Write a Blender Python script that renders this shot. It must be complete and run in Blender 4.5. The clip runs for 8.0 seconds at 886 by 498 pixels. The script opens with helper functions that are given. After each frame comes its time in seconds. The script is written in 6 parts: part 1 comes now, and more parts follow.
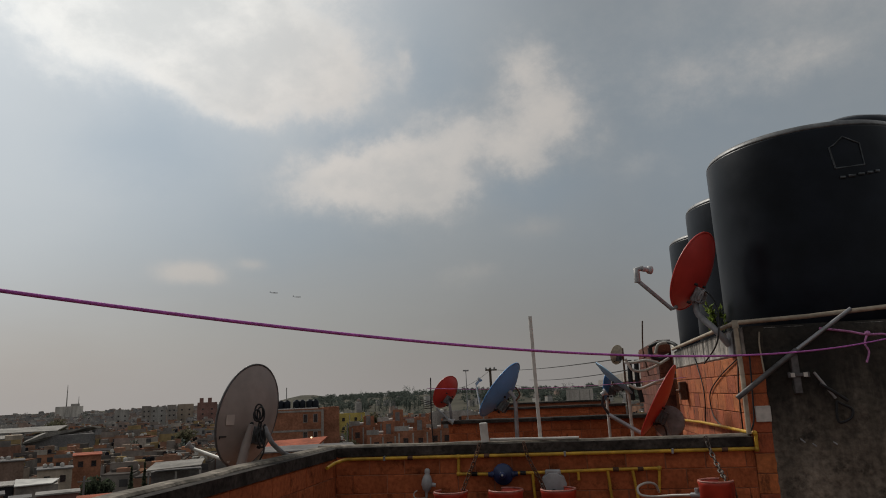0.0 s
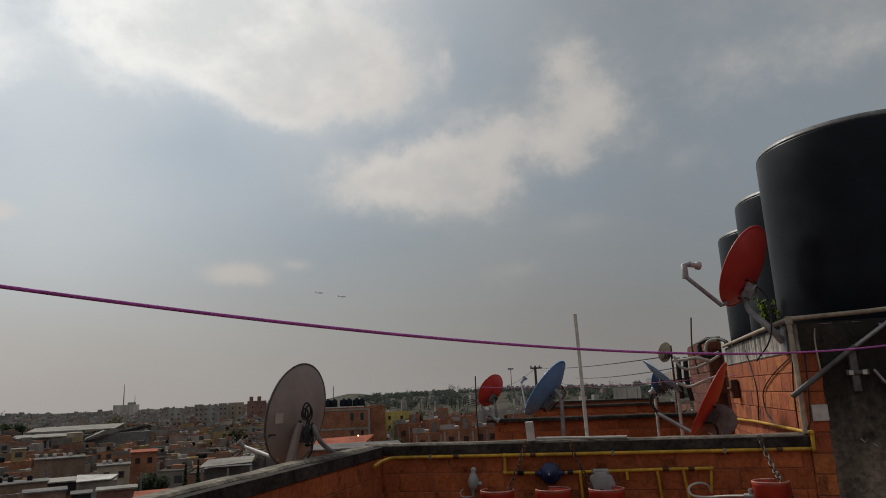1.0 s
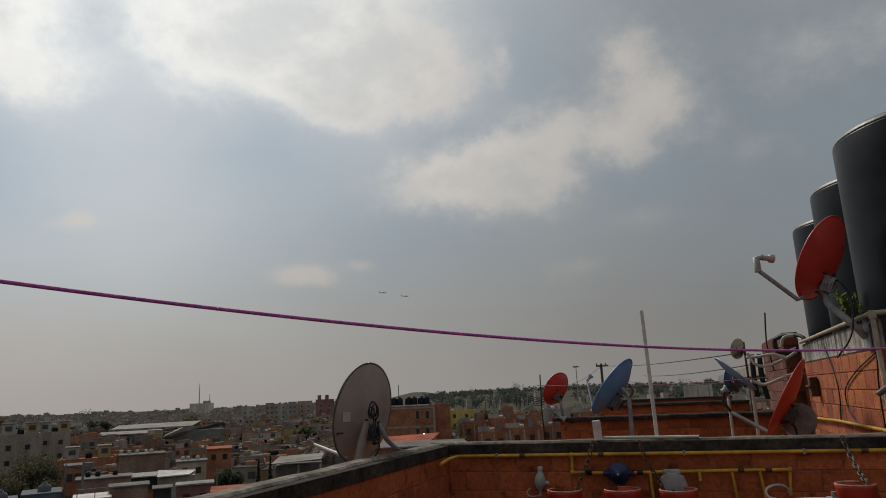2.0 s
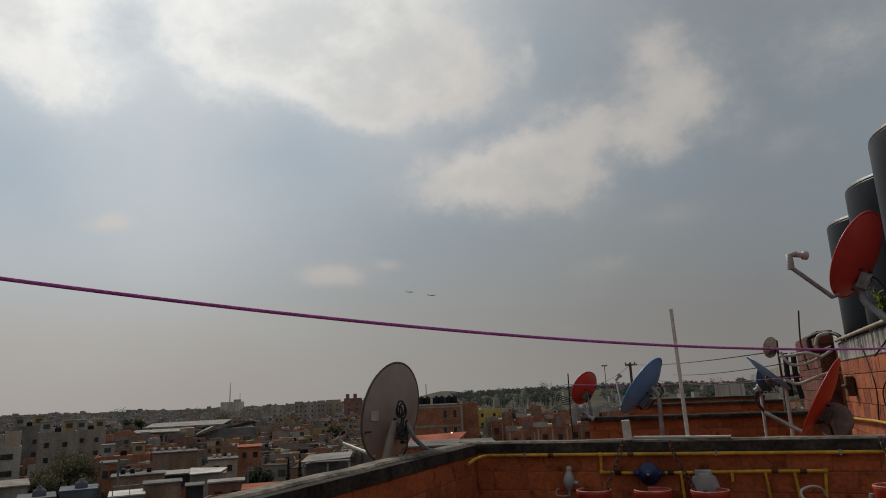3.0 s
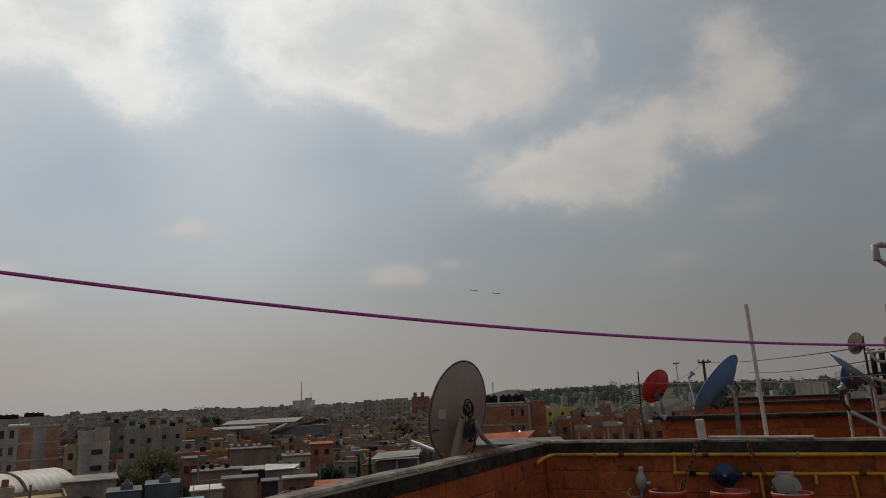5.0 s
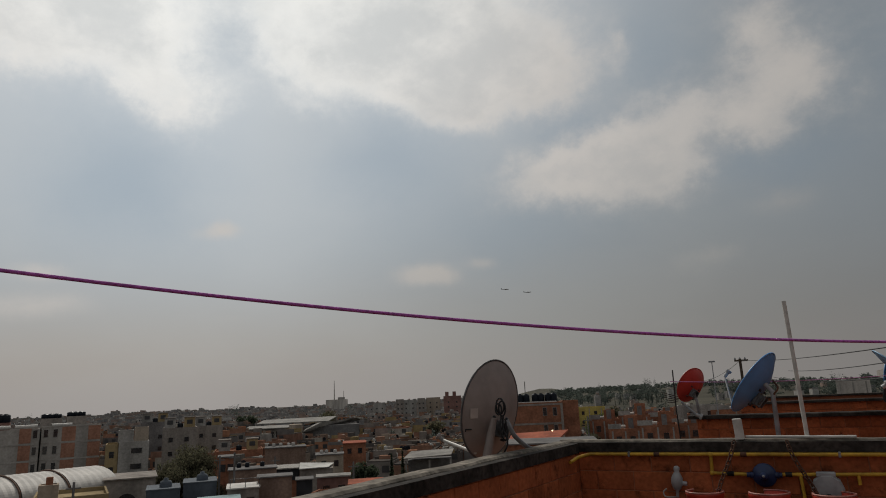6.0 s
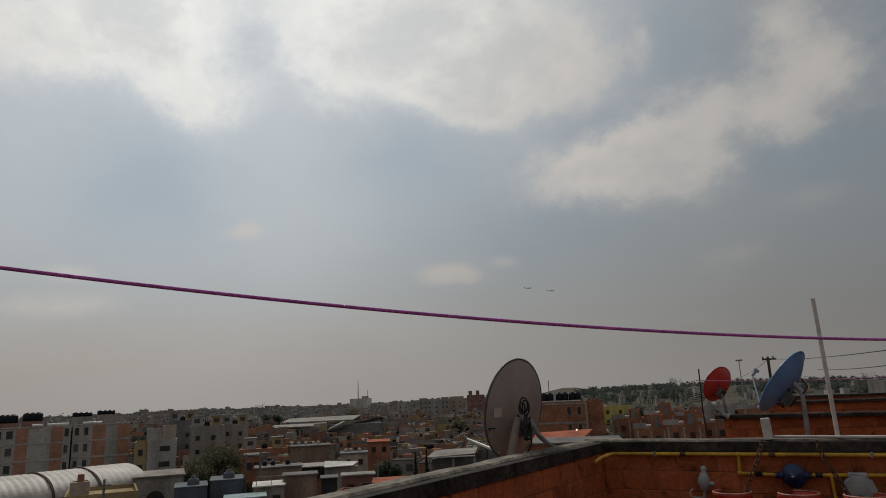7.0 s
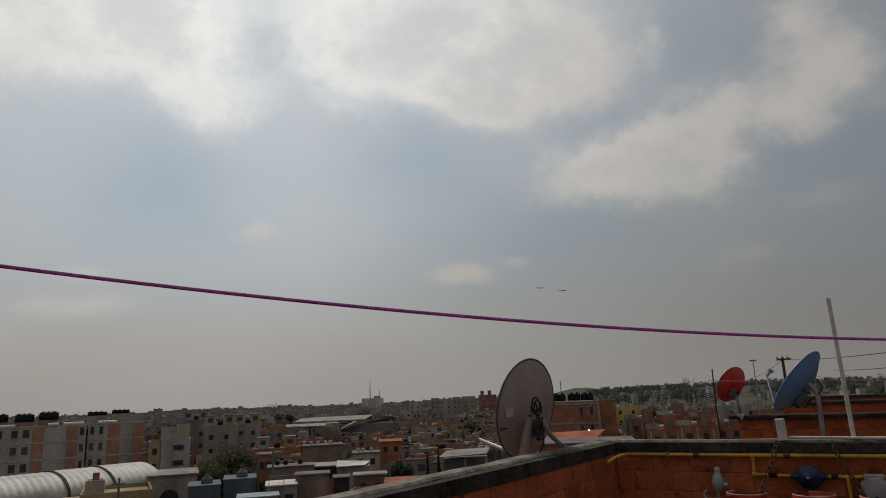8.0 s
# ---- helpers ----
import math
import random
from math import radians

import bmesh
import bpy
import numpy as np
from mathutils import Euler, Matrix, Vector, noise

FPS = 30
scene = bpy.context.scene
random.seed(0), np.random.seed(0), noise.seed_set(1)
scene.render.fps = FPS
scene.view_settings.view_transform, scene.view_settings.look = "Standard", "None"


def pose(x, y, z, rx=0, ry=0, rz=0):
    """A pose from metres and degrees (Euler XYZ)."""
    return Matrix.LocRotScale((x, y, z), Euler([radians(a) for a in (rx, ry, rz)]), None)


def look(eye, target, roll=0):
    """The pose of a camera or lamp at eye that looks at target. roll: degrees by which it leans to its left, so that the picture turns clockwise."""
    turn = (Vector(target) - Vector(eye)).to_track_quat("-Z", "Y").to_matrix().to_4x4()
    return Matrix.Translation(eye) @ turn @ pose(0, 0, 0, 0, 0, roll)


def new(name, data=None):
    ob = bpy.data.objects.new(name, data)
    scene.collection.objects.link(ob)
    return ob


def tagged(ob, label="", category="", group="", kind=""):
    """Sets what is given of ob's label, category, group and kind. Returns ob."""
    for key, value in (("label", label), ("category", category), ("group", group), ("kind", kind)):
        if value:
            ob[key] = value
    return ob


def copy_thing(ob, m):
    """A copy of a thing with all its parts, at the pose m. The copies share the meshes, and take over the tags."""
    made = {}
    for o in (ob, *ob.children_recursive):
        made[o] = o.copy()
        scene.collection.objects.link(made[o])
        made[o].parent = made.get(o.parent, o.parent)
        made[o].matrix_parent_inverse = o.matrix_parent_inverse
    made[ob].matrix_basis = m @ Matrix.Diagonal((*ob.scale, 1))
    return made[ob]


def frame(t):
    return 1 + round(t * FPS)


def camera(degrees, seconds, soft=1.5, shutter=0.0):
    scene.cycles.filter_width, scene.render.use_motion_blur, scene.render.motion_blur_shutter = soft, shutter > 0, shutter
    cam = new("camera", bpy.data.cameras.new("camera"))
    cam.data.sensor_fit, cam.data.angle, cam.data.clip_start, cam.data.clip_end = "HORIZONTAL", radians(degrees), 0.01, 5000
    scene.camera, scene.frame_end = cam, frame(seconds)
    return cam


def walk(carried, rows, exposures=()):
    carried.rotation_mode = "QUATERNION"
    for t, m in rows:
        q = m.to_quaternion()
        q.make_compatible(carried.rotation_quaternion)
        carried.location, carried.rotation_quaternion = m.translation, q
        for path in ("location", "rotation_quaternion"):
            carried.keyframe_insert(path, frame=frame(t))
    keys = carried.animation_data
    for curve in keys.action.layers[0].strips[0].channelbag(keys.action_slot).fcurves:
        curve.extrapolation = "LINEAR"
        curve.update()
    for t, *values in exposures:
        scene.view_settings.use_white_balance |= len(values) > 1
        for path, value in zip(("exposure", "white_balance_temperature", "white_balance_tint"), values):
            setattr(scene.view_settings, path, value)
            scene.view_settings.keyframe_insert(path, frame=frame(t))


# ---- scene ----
# The camera stands on a roof terrace and pans to its left. x: along the parapet, y: ahead, z: up from the terrace floor.
cam = camera(67.17, 8.0, soft=1.0)
EYE = 1.75
ROWS = [
    (0.0, 102.413, 2.309, 10.308),
    (0.5, 102.385, 2.338, 10.802),
    (1.0, 102.436, 2.372, 14.088),
    (1.5, 102.503, 2.424, 17.522),
    (3.0, 102.543, 2.372, 21.805),
    (3.5, 102.574, 2.339, 23.480),
    (4.0, 102.595, 2.349, 24.637),
    (4.5, 102.617, 2.328, 25.899),
    (6.0, 102.694, 2.406, 30.082),
    (6.5, 102.696, 2.402, 30.892),
    (7.0, 102.692, 2.357, 32.046),
    (7.5, 102.707, 2.355, 32.944),
    (8.0, 102.722, 2.245, 33.034),
]
SINK = {0.0: 0.006, 0.5: 0.0055, 1.0: 0.004, 1.5: 0.0025}
walk(cam, [(t, pose(0, 0, EYE - SINK.get(t, 0.0), rx, ry, rz)) for t, rx, ry, rz in ROWS], exposures=[(0.0, 0.27), (0.8, 0.26), (2.0, 0.20), (4.0, 0.13), (6.0, 0.06), (8.0, 0.04)])

# ---- world, sun ----
GROUND = -13.5


def way(az, el):
    a, e = radians(az), radians(el)
    return Vector((math.sin(a) * math.cos(e), math.cos(a) * math.cos(e), math.sin(e)))


def at(az, dist, z=0.0):
    return Vector((math.sin(radians(az)) * dist, math.cos(radians(az)) * dist, z))


SUN_AZ, SUN_EL = -48.0, 46.0
world = bpy.data.worlds.new("hazy_sky")
scene.world = world
world.use_nodes = True
wn, wl = world.node_tree.nodes, world.node_tree.links
wn.clear()


def wmath(op, a, b=None, c=None, clamp=False):
    n = wn.new("ShaderNodeMath")
    n.operation, n.use_clamp = op, clamp
    for i, v in enumerate((a, b, c)):
        if v is None:
            continue
        if isinstance(v, (int, float)):
            n.inputs[i].default_value = v
        else:
            wl.new(v, n.inputs[i])
    return n.outputs[0]


def wmix(fac, a, b):
    n = wn.new("ShaderNodeMix")
    n.data_type = "RGBA"
    for i, v in ((0, fac), (6, a), (7, b)):
        if isinstance(v, (int, float)):
            n.inputs[i].default_value = v
        elif isinstance(v, tuple):
            n.inputs[i].default_value = (*v, 1)
        else:
            wl.new(v, n.inputs[i])
    return n.outputs[2]


def wsmooth(v, lo, hi, to0=0.0, to1=1.0):
    n = wn.new("ShaderNodeMapRange")
    n.interpolation_type = "SMOOTHSTEP"
    wl.new(v, n.inputs[0])
    for i, x in ((1, lo), (2, hi), (3, to0), (4, to1)):
        n.inputs[i].default_value = x
    return n.outputs[0]


def wdot(v, d):
    n = wn.new("ShaderNodeVectorMath")
    n.operation = "DOT_PRODUCT"
    wl.new(v, n.inputs[0])
    n.inputs[1].default_value = d
    return n.outputs["Value"]


def wnoise(v, scale, detail, rough=0.55, stretch=(1, 1, 1)):
    m = wn.new("ShaderNodeMapping")
    m.inputs["Scale"].default_value = stretch
    wl.new(v, m.inputs[0])
    n = wn.new("ShaderNodeTexNoise")
    n.inputs["Scale"].default_value, n.inputs["Detail"].default_value, n.inputs["Roughness"].default_value = scale, detail, rough
    wl.new(m.outputs[0], n.inputs["Vector"])
    return n


tc = wn.new("ShaderNodeTexCoord").outputs["Generated"]
sky = wn.new("ShaderNodeTexSky")
sky.sky_type, sky.sun_disc, sky.sun_elevation, sky.sun_rotation = "NISHITA", False, radians(SUN_EL), radians(SUN_AZ)
sky.dust_density, sky.air_density = 4.0, 1.2
skyl = wmix(1.0, (0, 0, 0), sky.outputs[0])
scale_sky = wn.new("ShaderNodeVectorMath")
scale_sky.operation = "SCALE"
wl.new(skyl, scale_sky.inputs[0])
scale_sky.inputs["Scale"].default_value = 0.05
sep = wn.new("ShaderNodeSeparateXYZ")
wl.new(tc, sep.inputs[0])
elev = sep.outputs[2]
# thin overcast: warm grey haze low, cooler grey higher, brighter on the side of the veiled sun
warp = wnoise(tc, 10.0, 9, 0.66)
wv = wn.new("ShaderNodeVectorMath")
wv.operation = "MULTIPLY_ADD"
wl.new(warp.outputs["Color"], wv.inputs[0])
wv.inputs[1].default_value = (0.105, 0.105, 0.08)
off = wn.new("ShaderNodeVectorMath")
off.operation = "SUBTRACT"
wl.new(tc, off.inputs[0])
off.inputs[1].default_value = (0.0525, 0.0525, 0.04)
wl.new(off.outputs[0], wv.inputs[2])
norm = wn.new("ShaderNodeVectorMath")
norm.operation = "NORMALIZE"
wl.new(wv.outputs[0], norm.inputs[0])
dirw = norm.outputs[0]
veil = wmix(wsmooth(elev, 0.02, 0.25), (0.312, 0.293, 0.277), (0.293, 0.326, 0.350))
soft_noise = wsmooth(wnoise(tc, 2.6, 5, 0.55, (1, 1, 2.2)).outputs["Fac"], 0.33, 0.67)
veil = wmix(wmath("MULTIPLY", soft_noise, 0.34), veil, (0.385, 0.397, 0.40))
veil = wmix(0.88, scale_sky.outputs[0], veil)
glow = wsmooth(wdot(tc, way(SUN_AZ, SUN_EL)), 0.72, 1.0)
veil = wmix(wmath("MULTIPLY", glow, 0.55), veil, (0.58, 0.64, 0.69))
# cloud banks: (azimuth, elevation, half width, half height, weight), in degrees
CLOUDS = [
    [(-66.4, 28.5, 4.9, 2.3, 0.9), (-60.7, 28.9, 5.9, 2.6, 1), (-55.3, 28.5, 3.7, 2.1, 0.8), (-51.6, 24.6, 2.7, 1.9, 0.9), (-54.7, 25.2, 2.3, 1.4, 0.6), (-67.8, 24, 1.6, 1.2, 0.55), (-64.4, 32.8, 10, 2.9, 1), (-58.4, 32.9, 4.9, 2.3, 0.9), (-65, 26.2, 4.6, 1.4, 0.4)],
    [(-41.5, 30.8, 4.2, 2.2, 0.8), (-35.1, 30.9, 7.5, 3.3, 1), (-27.7, 30.1, 7.4, 3.3, 1), (-22.6, 27.5, 5.4, 2.9, 0.9), (-18.6, 26.3, 2.2, 2, 0.7), (-32.1, 26.6, 6.8, 1.9, 0.8), (-43.1, 27.7, 2.8, 1.7, 0.6), (-41.5, 24.5, 1.9, 0.7, 0.4), (-27, 24.5, 4.4, 1.4, 0.85), (-36, 35.8, 10.8, 2.9, 1), (-26.2, 35.4, 8.1, 2.5, 0.9)],
    [(-21.7, 17.9, 2.3, 1.8, 0.85), (-17.3, 18.3, 4, 2.1, 1), (-12.8, 18.2, 4.1, 2.5, 0.95), (-9.2, 21.6, 3.1, 2.4, 0.85), (-6.9, 22.3, 1.9, 1.5, 0.6), (-8.1, 17.2, 2.5, 1.3, 0.6), (-13.9, 20.7, 2.1, 1.3, 0.4)],
    [(-1.8, 26.7, 2.4, 2.3, 0.8), (-1.1, 22.4, 2.7, 2.6, 0.92), (-3, 20.3, 1.8, 1.3, 0.7), (1.4, 23.4, 2.4, 2.4, 0.6), (-13.4, 28.5, 1, 0.7, 0.5), (-12.4, 26.9, 0.8, 0.8, 0.3), (10.6, 24.1, 5, 1.9, 0.42), (19.5, 23.9, 4.8, 1.6, 0.34), (-7.6, 9.9, 2.9, 1.2, 0.28), (7.6, 18.4, 2.8, 1.4, 0.3)],
    [(-48.3, 14.3, 1.2, 0.6, 0.75), (-50.5, 14, 1, 0.5, 0.2), (-31.8, 10.5, 1.9, 0.7, 0.75), (-29.6, 10.1, 1.3, 0.6, 0.5), (-26.3, 11.3, 1.2, 0.5, 0.6), (-61.3, 10.5, 1.8, 0.6, 0.6), (-63.4, 7.8, 3.1, 0.9, 0.45), (-59.2, 8.3, 2.8, 0.9, 0.25), (-1.7, 13.9, 2.6, 1, 0.42), (-6.5, 10.5, 1.6, 0.6, 0.28), (-9, 9.7, 2.5, 0.9, 0.18), (-11.3, 5.4, 1.4, 0.4, 0.22), (-47.2, 7.1, 2, 0.4, 0.15), (-44.5, 13.9, 1.4, 0.5, 0.12)],
    [(40, 35, 22, 10, 0.7), (80, 40, 28, 12, 0.8), (140, 35, 30, 12, 0.7), (170, 60, 30, 10, 0.7), (-140, 30, 28, 12, 0.8), (-110, 40, 24, 12, 0.8), (15, 52, 20, 9, 0.6), (-40, 58, 26, 8, 0.6)],
]
# bluer gaps between the banks, and shafts of light
BLUE = [(-56.5, 18, 5.6, 3.7, 0.9), (-34.5, 20.3, 5.6, 3.1, 0.85), (-17.4, 22, 3.1, 1.7, 0.9), (-2, 16.9, 4.1, 1.7, 0.7), (-10, 27.5, 2.7, 3.3, 0.55), (-48.2, 31, 2, 2.5, 0.5), (-22, 13.6, 8, 3.2, 0.7), (11, 20, 10, 8, 0.7)]
RAYS = [(-43.6, 18.7, 2.7, 7, 0.6), (-63.6, 19.7, 4.2, 3.3, 0.6), (-39.5, 22.5, 3.1, 1.9, 0.4)]


def angles(direction):
    """Azimuth and elevation of a direction, in degrees."""
    sx = wn.new("ShaderNodeSeparateXYZ")
    wl.new(direction, sx.inputs[0])
    az = wmath("MULTIPLY", wmath("ARCTAN2", sx.outputs[0], sx.outputs[1]), 180 / math.pi)
    el = wmath("MULTIPLY", wmath("ARCSINE", sx.outputs[2]), 180 / math.pi)
    c = wn.new("ShaderNodeCombineXYZ")
    wl.new(az, c.inputs[0])
    wl.new(el, c.inputs[1])
    return c.outputs[0]


def pile(field, blobs):
    """The sum of soft ellipses in azimuth and elevation."""
    sum_ = None
    for a, e, ra, re, wgt in blobs:
        k = wn.new("ShaderNodeVectorMath")
        k.operation = "MULTIPLY_ADD"
        wl.new(field, k.inputs[0])
        k.inputs[1].default_value, k.inputs[2].default_value = (1 / ra, 1 / re, 0), (-a / ra, -e / re, 0)
        q = wn.new("ShaderNodeVectorMath")
        q.operation = "DOT_PRODUCT"
        wl.new(k.outputs[0], q.inputs[0])
        wl.new(k.outputs[0], q.inputs[1])
        sum_ = wmath("MULTIPLY_ADD", wmath("POWER", math.exp(-0.62), q.outputs["Value"]), wgt, 0.0 if sum_ is None else sum_)
    return sum_


calm, torn = angles(tc), angles(dirw)
half = wn.new("ShaderNodeMix")
half.data_type = "VECTOR"
half.inputs[0].default_value = 0.35
wl.new(calm, half.inputs[4])
wl.new(torn, half.inputs[5])
torn_fine = half.outputs[1]
veil = wmix(wmath("MULTIPLY", wmath("MINIMUM", pile(torn, BLUE), 1.0), 0.55), veil, (0.235, 0.305, 0.375))
veil = wmix(wmath("MULTIPLY", wmath("MINIMUM", pile(calm, RAYS), 1.0), 0.45), veil, (0.43, 0.455, 0.47))
total = wmath("MINIMUM", pile(torn, sum(CLOUDS[:4], []) + CLOUDS[5]), 1.6)
wisps = pile(torn_fine, CLOUDS[4])
fine = wnoise(tc, 14.0, 12, 0.68, (1, 1, 1.3)).outputs["Fac"]
coarse = wnoise(tc, 6.0, 4, 0.5, (1, 1, 1.6)).outputs["Fac"]
ragged = wmath("ADD", wmath("MULTIPLY", wmath("SUBTRACT", fine, 0.5), 1.55), wmath("MULTIPLY", wmath("SUBTRACT", coarse, 0.5), 1.1))
body = wmath("MULTIPLY_ADD", ragged, wmath("MINIMUM", wmath("ADD", total, 0.28), 1.0), total)
mask = wsmooth(body, 0.0, 1.5)
# lit from behind: thin edges bright, deep cores grey
core = wsmooth(wmath("MULTIPLY_ADD", wmath("SUBTRACT", wnoise(tc, 9.0, 8, 0.6, (1, 1, 1.5)).outputs["Fac"], 0.5), 2.2, body), 0.75, 2.1)
cloud = wmix(core, (0.640, 0.595, 0.550), (0.52, 0.503, 0.482))
cloud_lit = wmix(core, (0.85, 0.84, 0.80), (0.60, 0.61, 0.60))
cloud = wmix(wsmooth(wdot(tc, way(SUN_AZ, SUN_EL)), 0.84, 0.985), cloud, cloud_lit)
bgcol = wmix(wmath("MULTIPLY", mask, 0.84), veil, cloud)
wisp_mask = wsmooth(wmath("MULTIPLY", wisps, wmath("ADD", 0.35, wmath("MULTIPLY", fine, 1.3))), 0.05, 0.9, 0.0, 0.72)
bgcol = wmix(wisp_mask, bgcol, (0.515, 0.475, 0.435))
bgcol = wmix(wmath("MULTIPLY", pile(calm, [(-13, 4, 21, 9, 1.0)]), 0.55), bgcol, (0.218, 0.218, 0.206))
low = wsmooth(elev, -0.02, 0.12, 0.75, 0.0)
bgcol = wmix(low, bgcol, (0.292, 0.270, 0.256))
# the haze dims away from the sun
side = wn.new("ShaderNodeMapRange")
wl.new(wdot(tc, way(-62, 12)), side.inputs[0])
for i, v in ((1, 0.42), (2, 0.97), (3, 0.68), (4, 1.10)):
    side.inputs[i].default_value = v
dim = wn.new("ShaderNodeVectorMath")
dim.operation = "SCALE"
wl.new(bgcol, dim.inputs[0])
# unseen sky opposite the sun, brightened to fill the walls facing the eye
back_fill = wsmooth(wdot(tc, way(SUN_AZ + 180, 25)), -0.1, 0.9, 0.0, 0.26)
wl.new(wmath("ADD", side.outputs[0], back_fill), dim.inputs["Scale"])
bgcol = dim.outputs[0]
bg = wn.new("ShaderNodeBackground")
wl.new(bgcol, bg.inputs[0])
bg.inputs[1].default_value = 1.0
wl.new(bg.outputs[0], wn.new("ShaderNodeOutputWorld").inputs[0])

sun = new("sun", bpy.data.lights.new("sun", "SUN"))
sun.data.energy, sun.data.angle, sun.data.color = 2.0, radians(12), (1.0, 0.95, 0.86)
sun.matrix_world = look(way(SUN_AZ, SUN_EL) * 50, (0, 0, 0))

# ---- materials ----


def material(name, colour, rough=0.8, metal=0.0, vary=0.25, grain=18.0, stain=1.3, dark=0.55, bump=0.25, rnd=0.0, island=False, hue=0.0, streak=False, spec=0.35, pits=0.0, runs=None, runs_scale=(3.5, 3.5, 0.7)):
    """Procedural surface: grain, stains and relief at two scales. rnd: change of value from object to object (or island)."""
    m = bpy.data.materials.new(name)
    m.use_nodes = True
    n, l = m.node_tree.nodes, m.node_tree.links
    b = n["Principled BSDF"]
    b.inputs["Roughness"].default_value, b.inputs["Metallic"].default_value = rough, metal
    b.inputs["Specular IOR Level"].default_value = spec
    geo = n.new("ShaderNodeTexCoord")
    src = geo.outputs["Object"]
    mp = n.new("ShaderNodeMapping")
    l.new(src, mp.inputs[0])
    if streak:
        mp.inputs["Scale"].default_value = (1, 1, 0.16)
    big, small = n.new("ShaderNodeTexNoise"), n.new("ShaderNodeTexNoise")
    big.inputs["Scale"].default_value, big.inputs["Detail"].default_value = stain, 6
    small.inputs["Scale"].default_value, small.inputs["Detail"].default_value = grain, 5
    l.new(mp.outputs[0], big.inputs[0])
    info = n.new("ShaderNodeObjectInfo") if not island else n.new("ShaderNodeNewGeometry")
    rand = info.outputs["Random"] if not island else info.outputs["Random Per Island"]
    shift = n.new("ShaderNodeVectorMath")
    shift.operation = "SCALE"
    comb = n.new("ShaderNodeCombineXYZ")
    for i in range(3):
        l.new(rand, comb.inputs[i])
    l.new(comb.outputs[0], shift.inputs[0])
    shift.inputs["Scale"].default_value = 37.0
    add = n.new("ShaderNodeVectorMath")
    l.new(mp.outputs[0], add.inputs[0])
    l.new(shift.outputs[0], add.inputs[1])
    l.new(add.outputs[0], big.inputs[0])
    own = n.new("ShaderNodeVectorMath")
    l.new(src, own.inputs[0])
    l.new(shift.outputs[0], own.inputs[1])
    l.new(own.outputs[0], small.inputs[0])
    ramp = n.new("ShaderNodeMapRange")
    l.new(big.outputs["Fac"], ramp.inputs[0])
    for i, v in ((1, 0.32), (2, 0.68), (3, dark), (4, 1.0)):
        ramp.inputs[i].default_value = v
    r2 = n.new("ShaderNodeMapRange")
    l.new(small.outputs["Fac"], r2.inputs[0])
    for i, v in ((1, 0.3), (2, 0.7), (3, 1 - vary), (4, 1 + vary * 0.5)):
        r2.inputs[i].default_value = v
    mul = n.new("ShaderNodeMath")
    mul.operation = "MULTIPLY"
    l.new(ramp.outputs[0], mul.inputs[0])
    l.new(r2.outputs[0], mul.inputs[1])
    r3 = n.new("ShaderNodeMapRange")
    l.new(rand, r3.inputs[0])
    r3.inputs[3].default_value, r3.inputs[4].default_value = 1 - rnd, 1 + rnd
    mul2 = n.new("ShaderNodeMath")
    mul2.operation = "MULTIPLY"
    l.new(mul.outputs[0], mul2.inputs[0])
    l.new(r3.outputs[0], mul2.inputs[1])
    value = mul2.outputs[0]
    if pits:
        pn, pr, pm = n.new("ShaderNodeTexNoise"), n.new("ShaderNodeMapRange"), n.new("ShaderNodeMath")
        pn.inputs["Scale"].default_value, pn.inputs["Detail"].default_value, pn.inputs["Roughness"].default_value = pits, 7, 0.7
        l.new(own.outputs[0], pn.inputs[0])
        l.new(pn.outputs["Fac"], pr.inputs[0])
        for i, v in ((1, 0.56), (2, 0.68), (3, 1.0), (4, 0.3)):
            pr.inputs[i].default_value = v
        pm.operation = "MULTIPLY"
        l.new(value, pm.inputs[0])
        l.new(pr.outputs[0], pm.inputs[1])
        value = pm.outputs[0]
    if runs:
        # black algae that water from above has left in ragged runs
        rn, rmap, sp, ad, sm, mm = (n.new(k) for k in ("ShaderNodeTexNoise", "ShaderNodeMapping", "ShaderNodeSeparateXYZ", "ShaderNodeMath", "ShaderNodeMapRange", "ShaderNodeMath"))
        rmap.inputs["Scale"].default_value = runs_scale
        l.new(src, rmap.inputs[0])
        l.new(rmap.outputs[0], rn.inputs[0])
        rn.inputs["Scale"].default_value, rn.inputs["Detail"].default_value, rn.inputs["Roughness"].default_value = 1.0, 8, 0.68
        l.new(src, sp.inputs[0])
        ad.operation = "MULTIPLY_ADD"
        l.new(rn.outputs["Fac"], ad.inputs[0])
        ad.inputs[1].default_value = 1.6
        l.new(sp.outputs[2], ad.inputs[2])
        l.new(ad.outputs[0], sm.inputs[0])
        for i, v in ((1, runs[0]), (2, runs[1]), (3, 1.0), (4, 0.16)):
            sm.inputs[i].default_value = v
        mm.operation = "MULTIPLY"
        l.new(value, mm.inputs[0])
        l.new(sm.outputs[0], mm.inputs[1])
        value = mm.outputs[0]
    hsv = n.new("ShaderNodeHueSaturation")
    hsv.inputs["Color"].default_value = (*colour, 1)
    l.new(value, hsv.inputs["Value"])
    if hue:
        r4 = n.new("ShaderNodeMapRange")
        l.new(rand, r4.inputs[0])
        r4.inputs[3].default_value, r4.inputs[4].default_value = 0.5 - hue, 0.5 + hue
        l.new(r4.outputs[0], hsv.inputs["Hue"])
    l.new(hsv.outputs[0], b.inputs["Base Color"])
    rr = n.new("ShaderNodeMapRange")
    l.new(small.outputs["Fac"], rr.inputs[0])
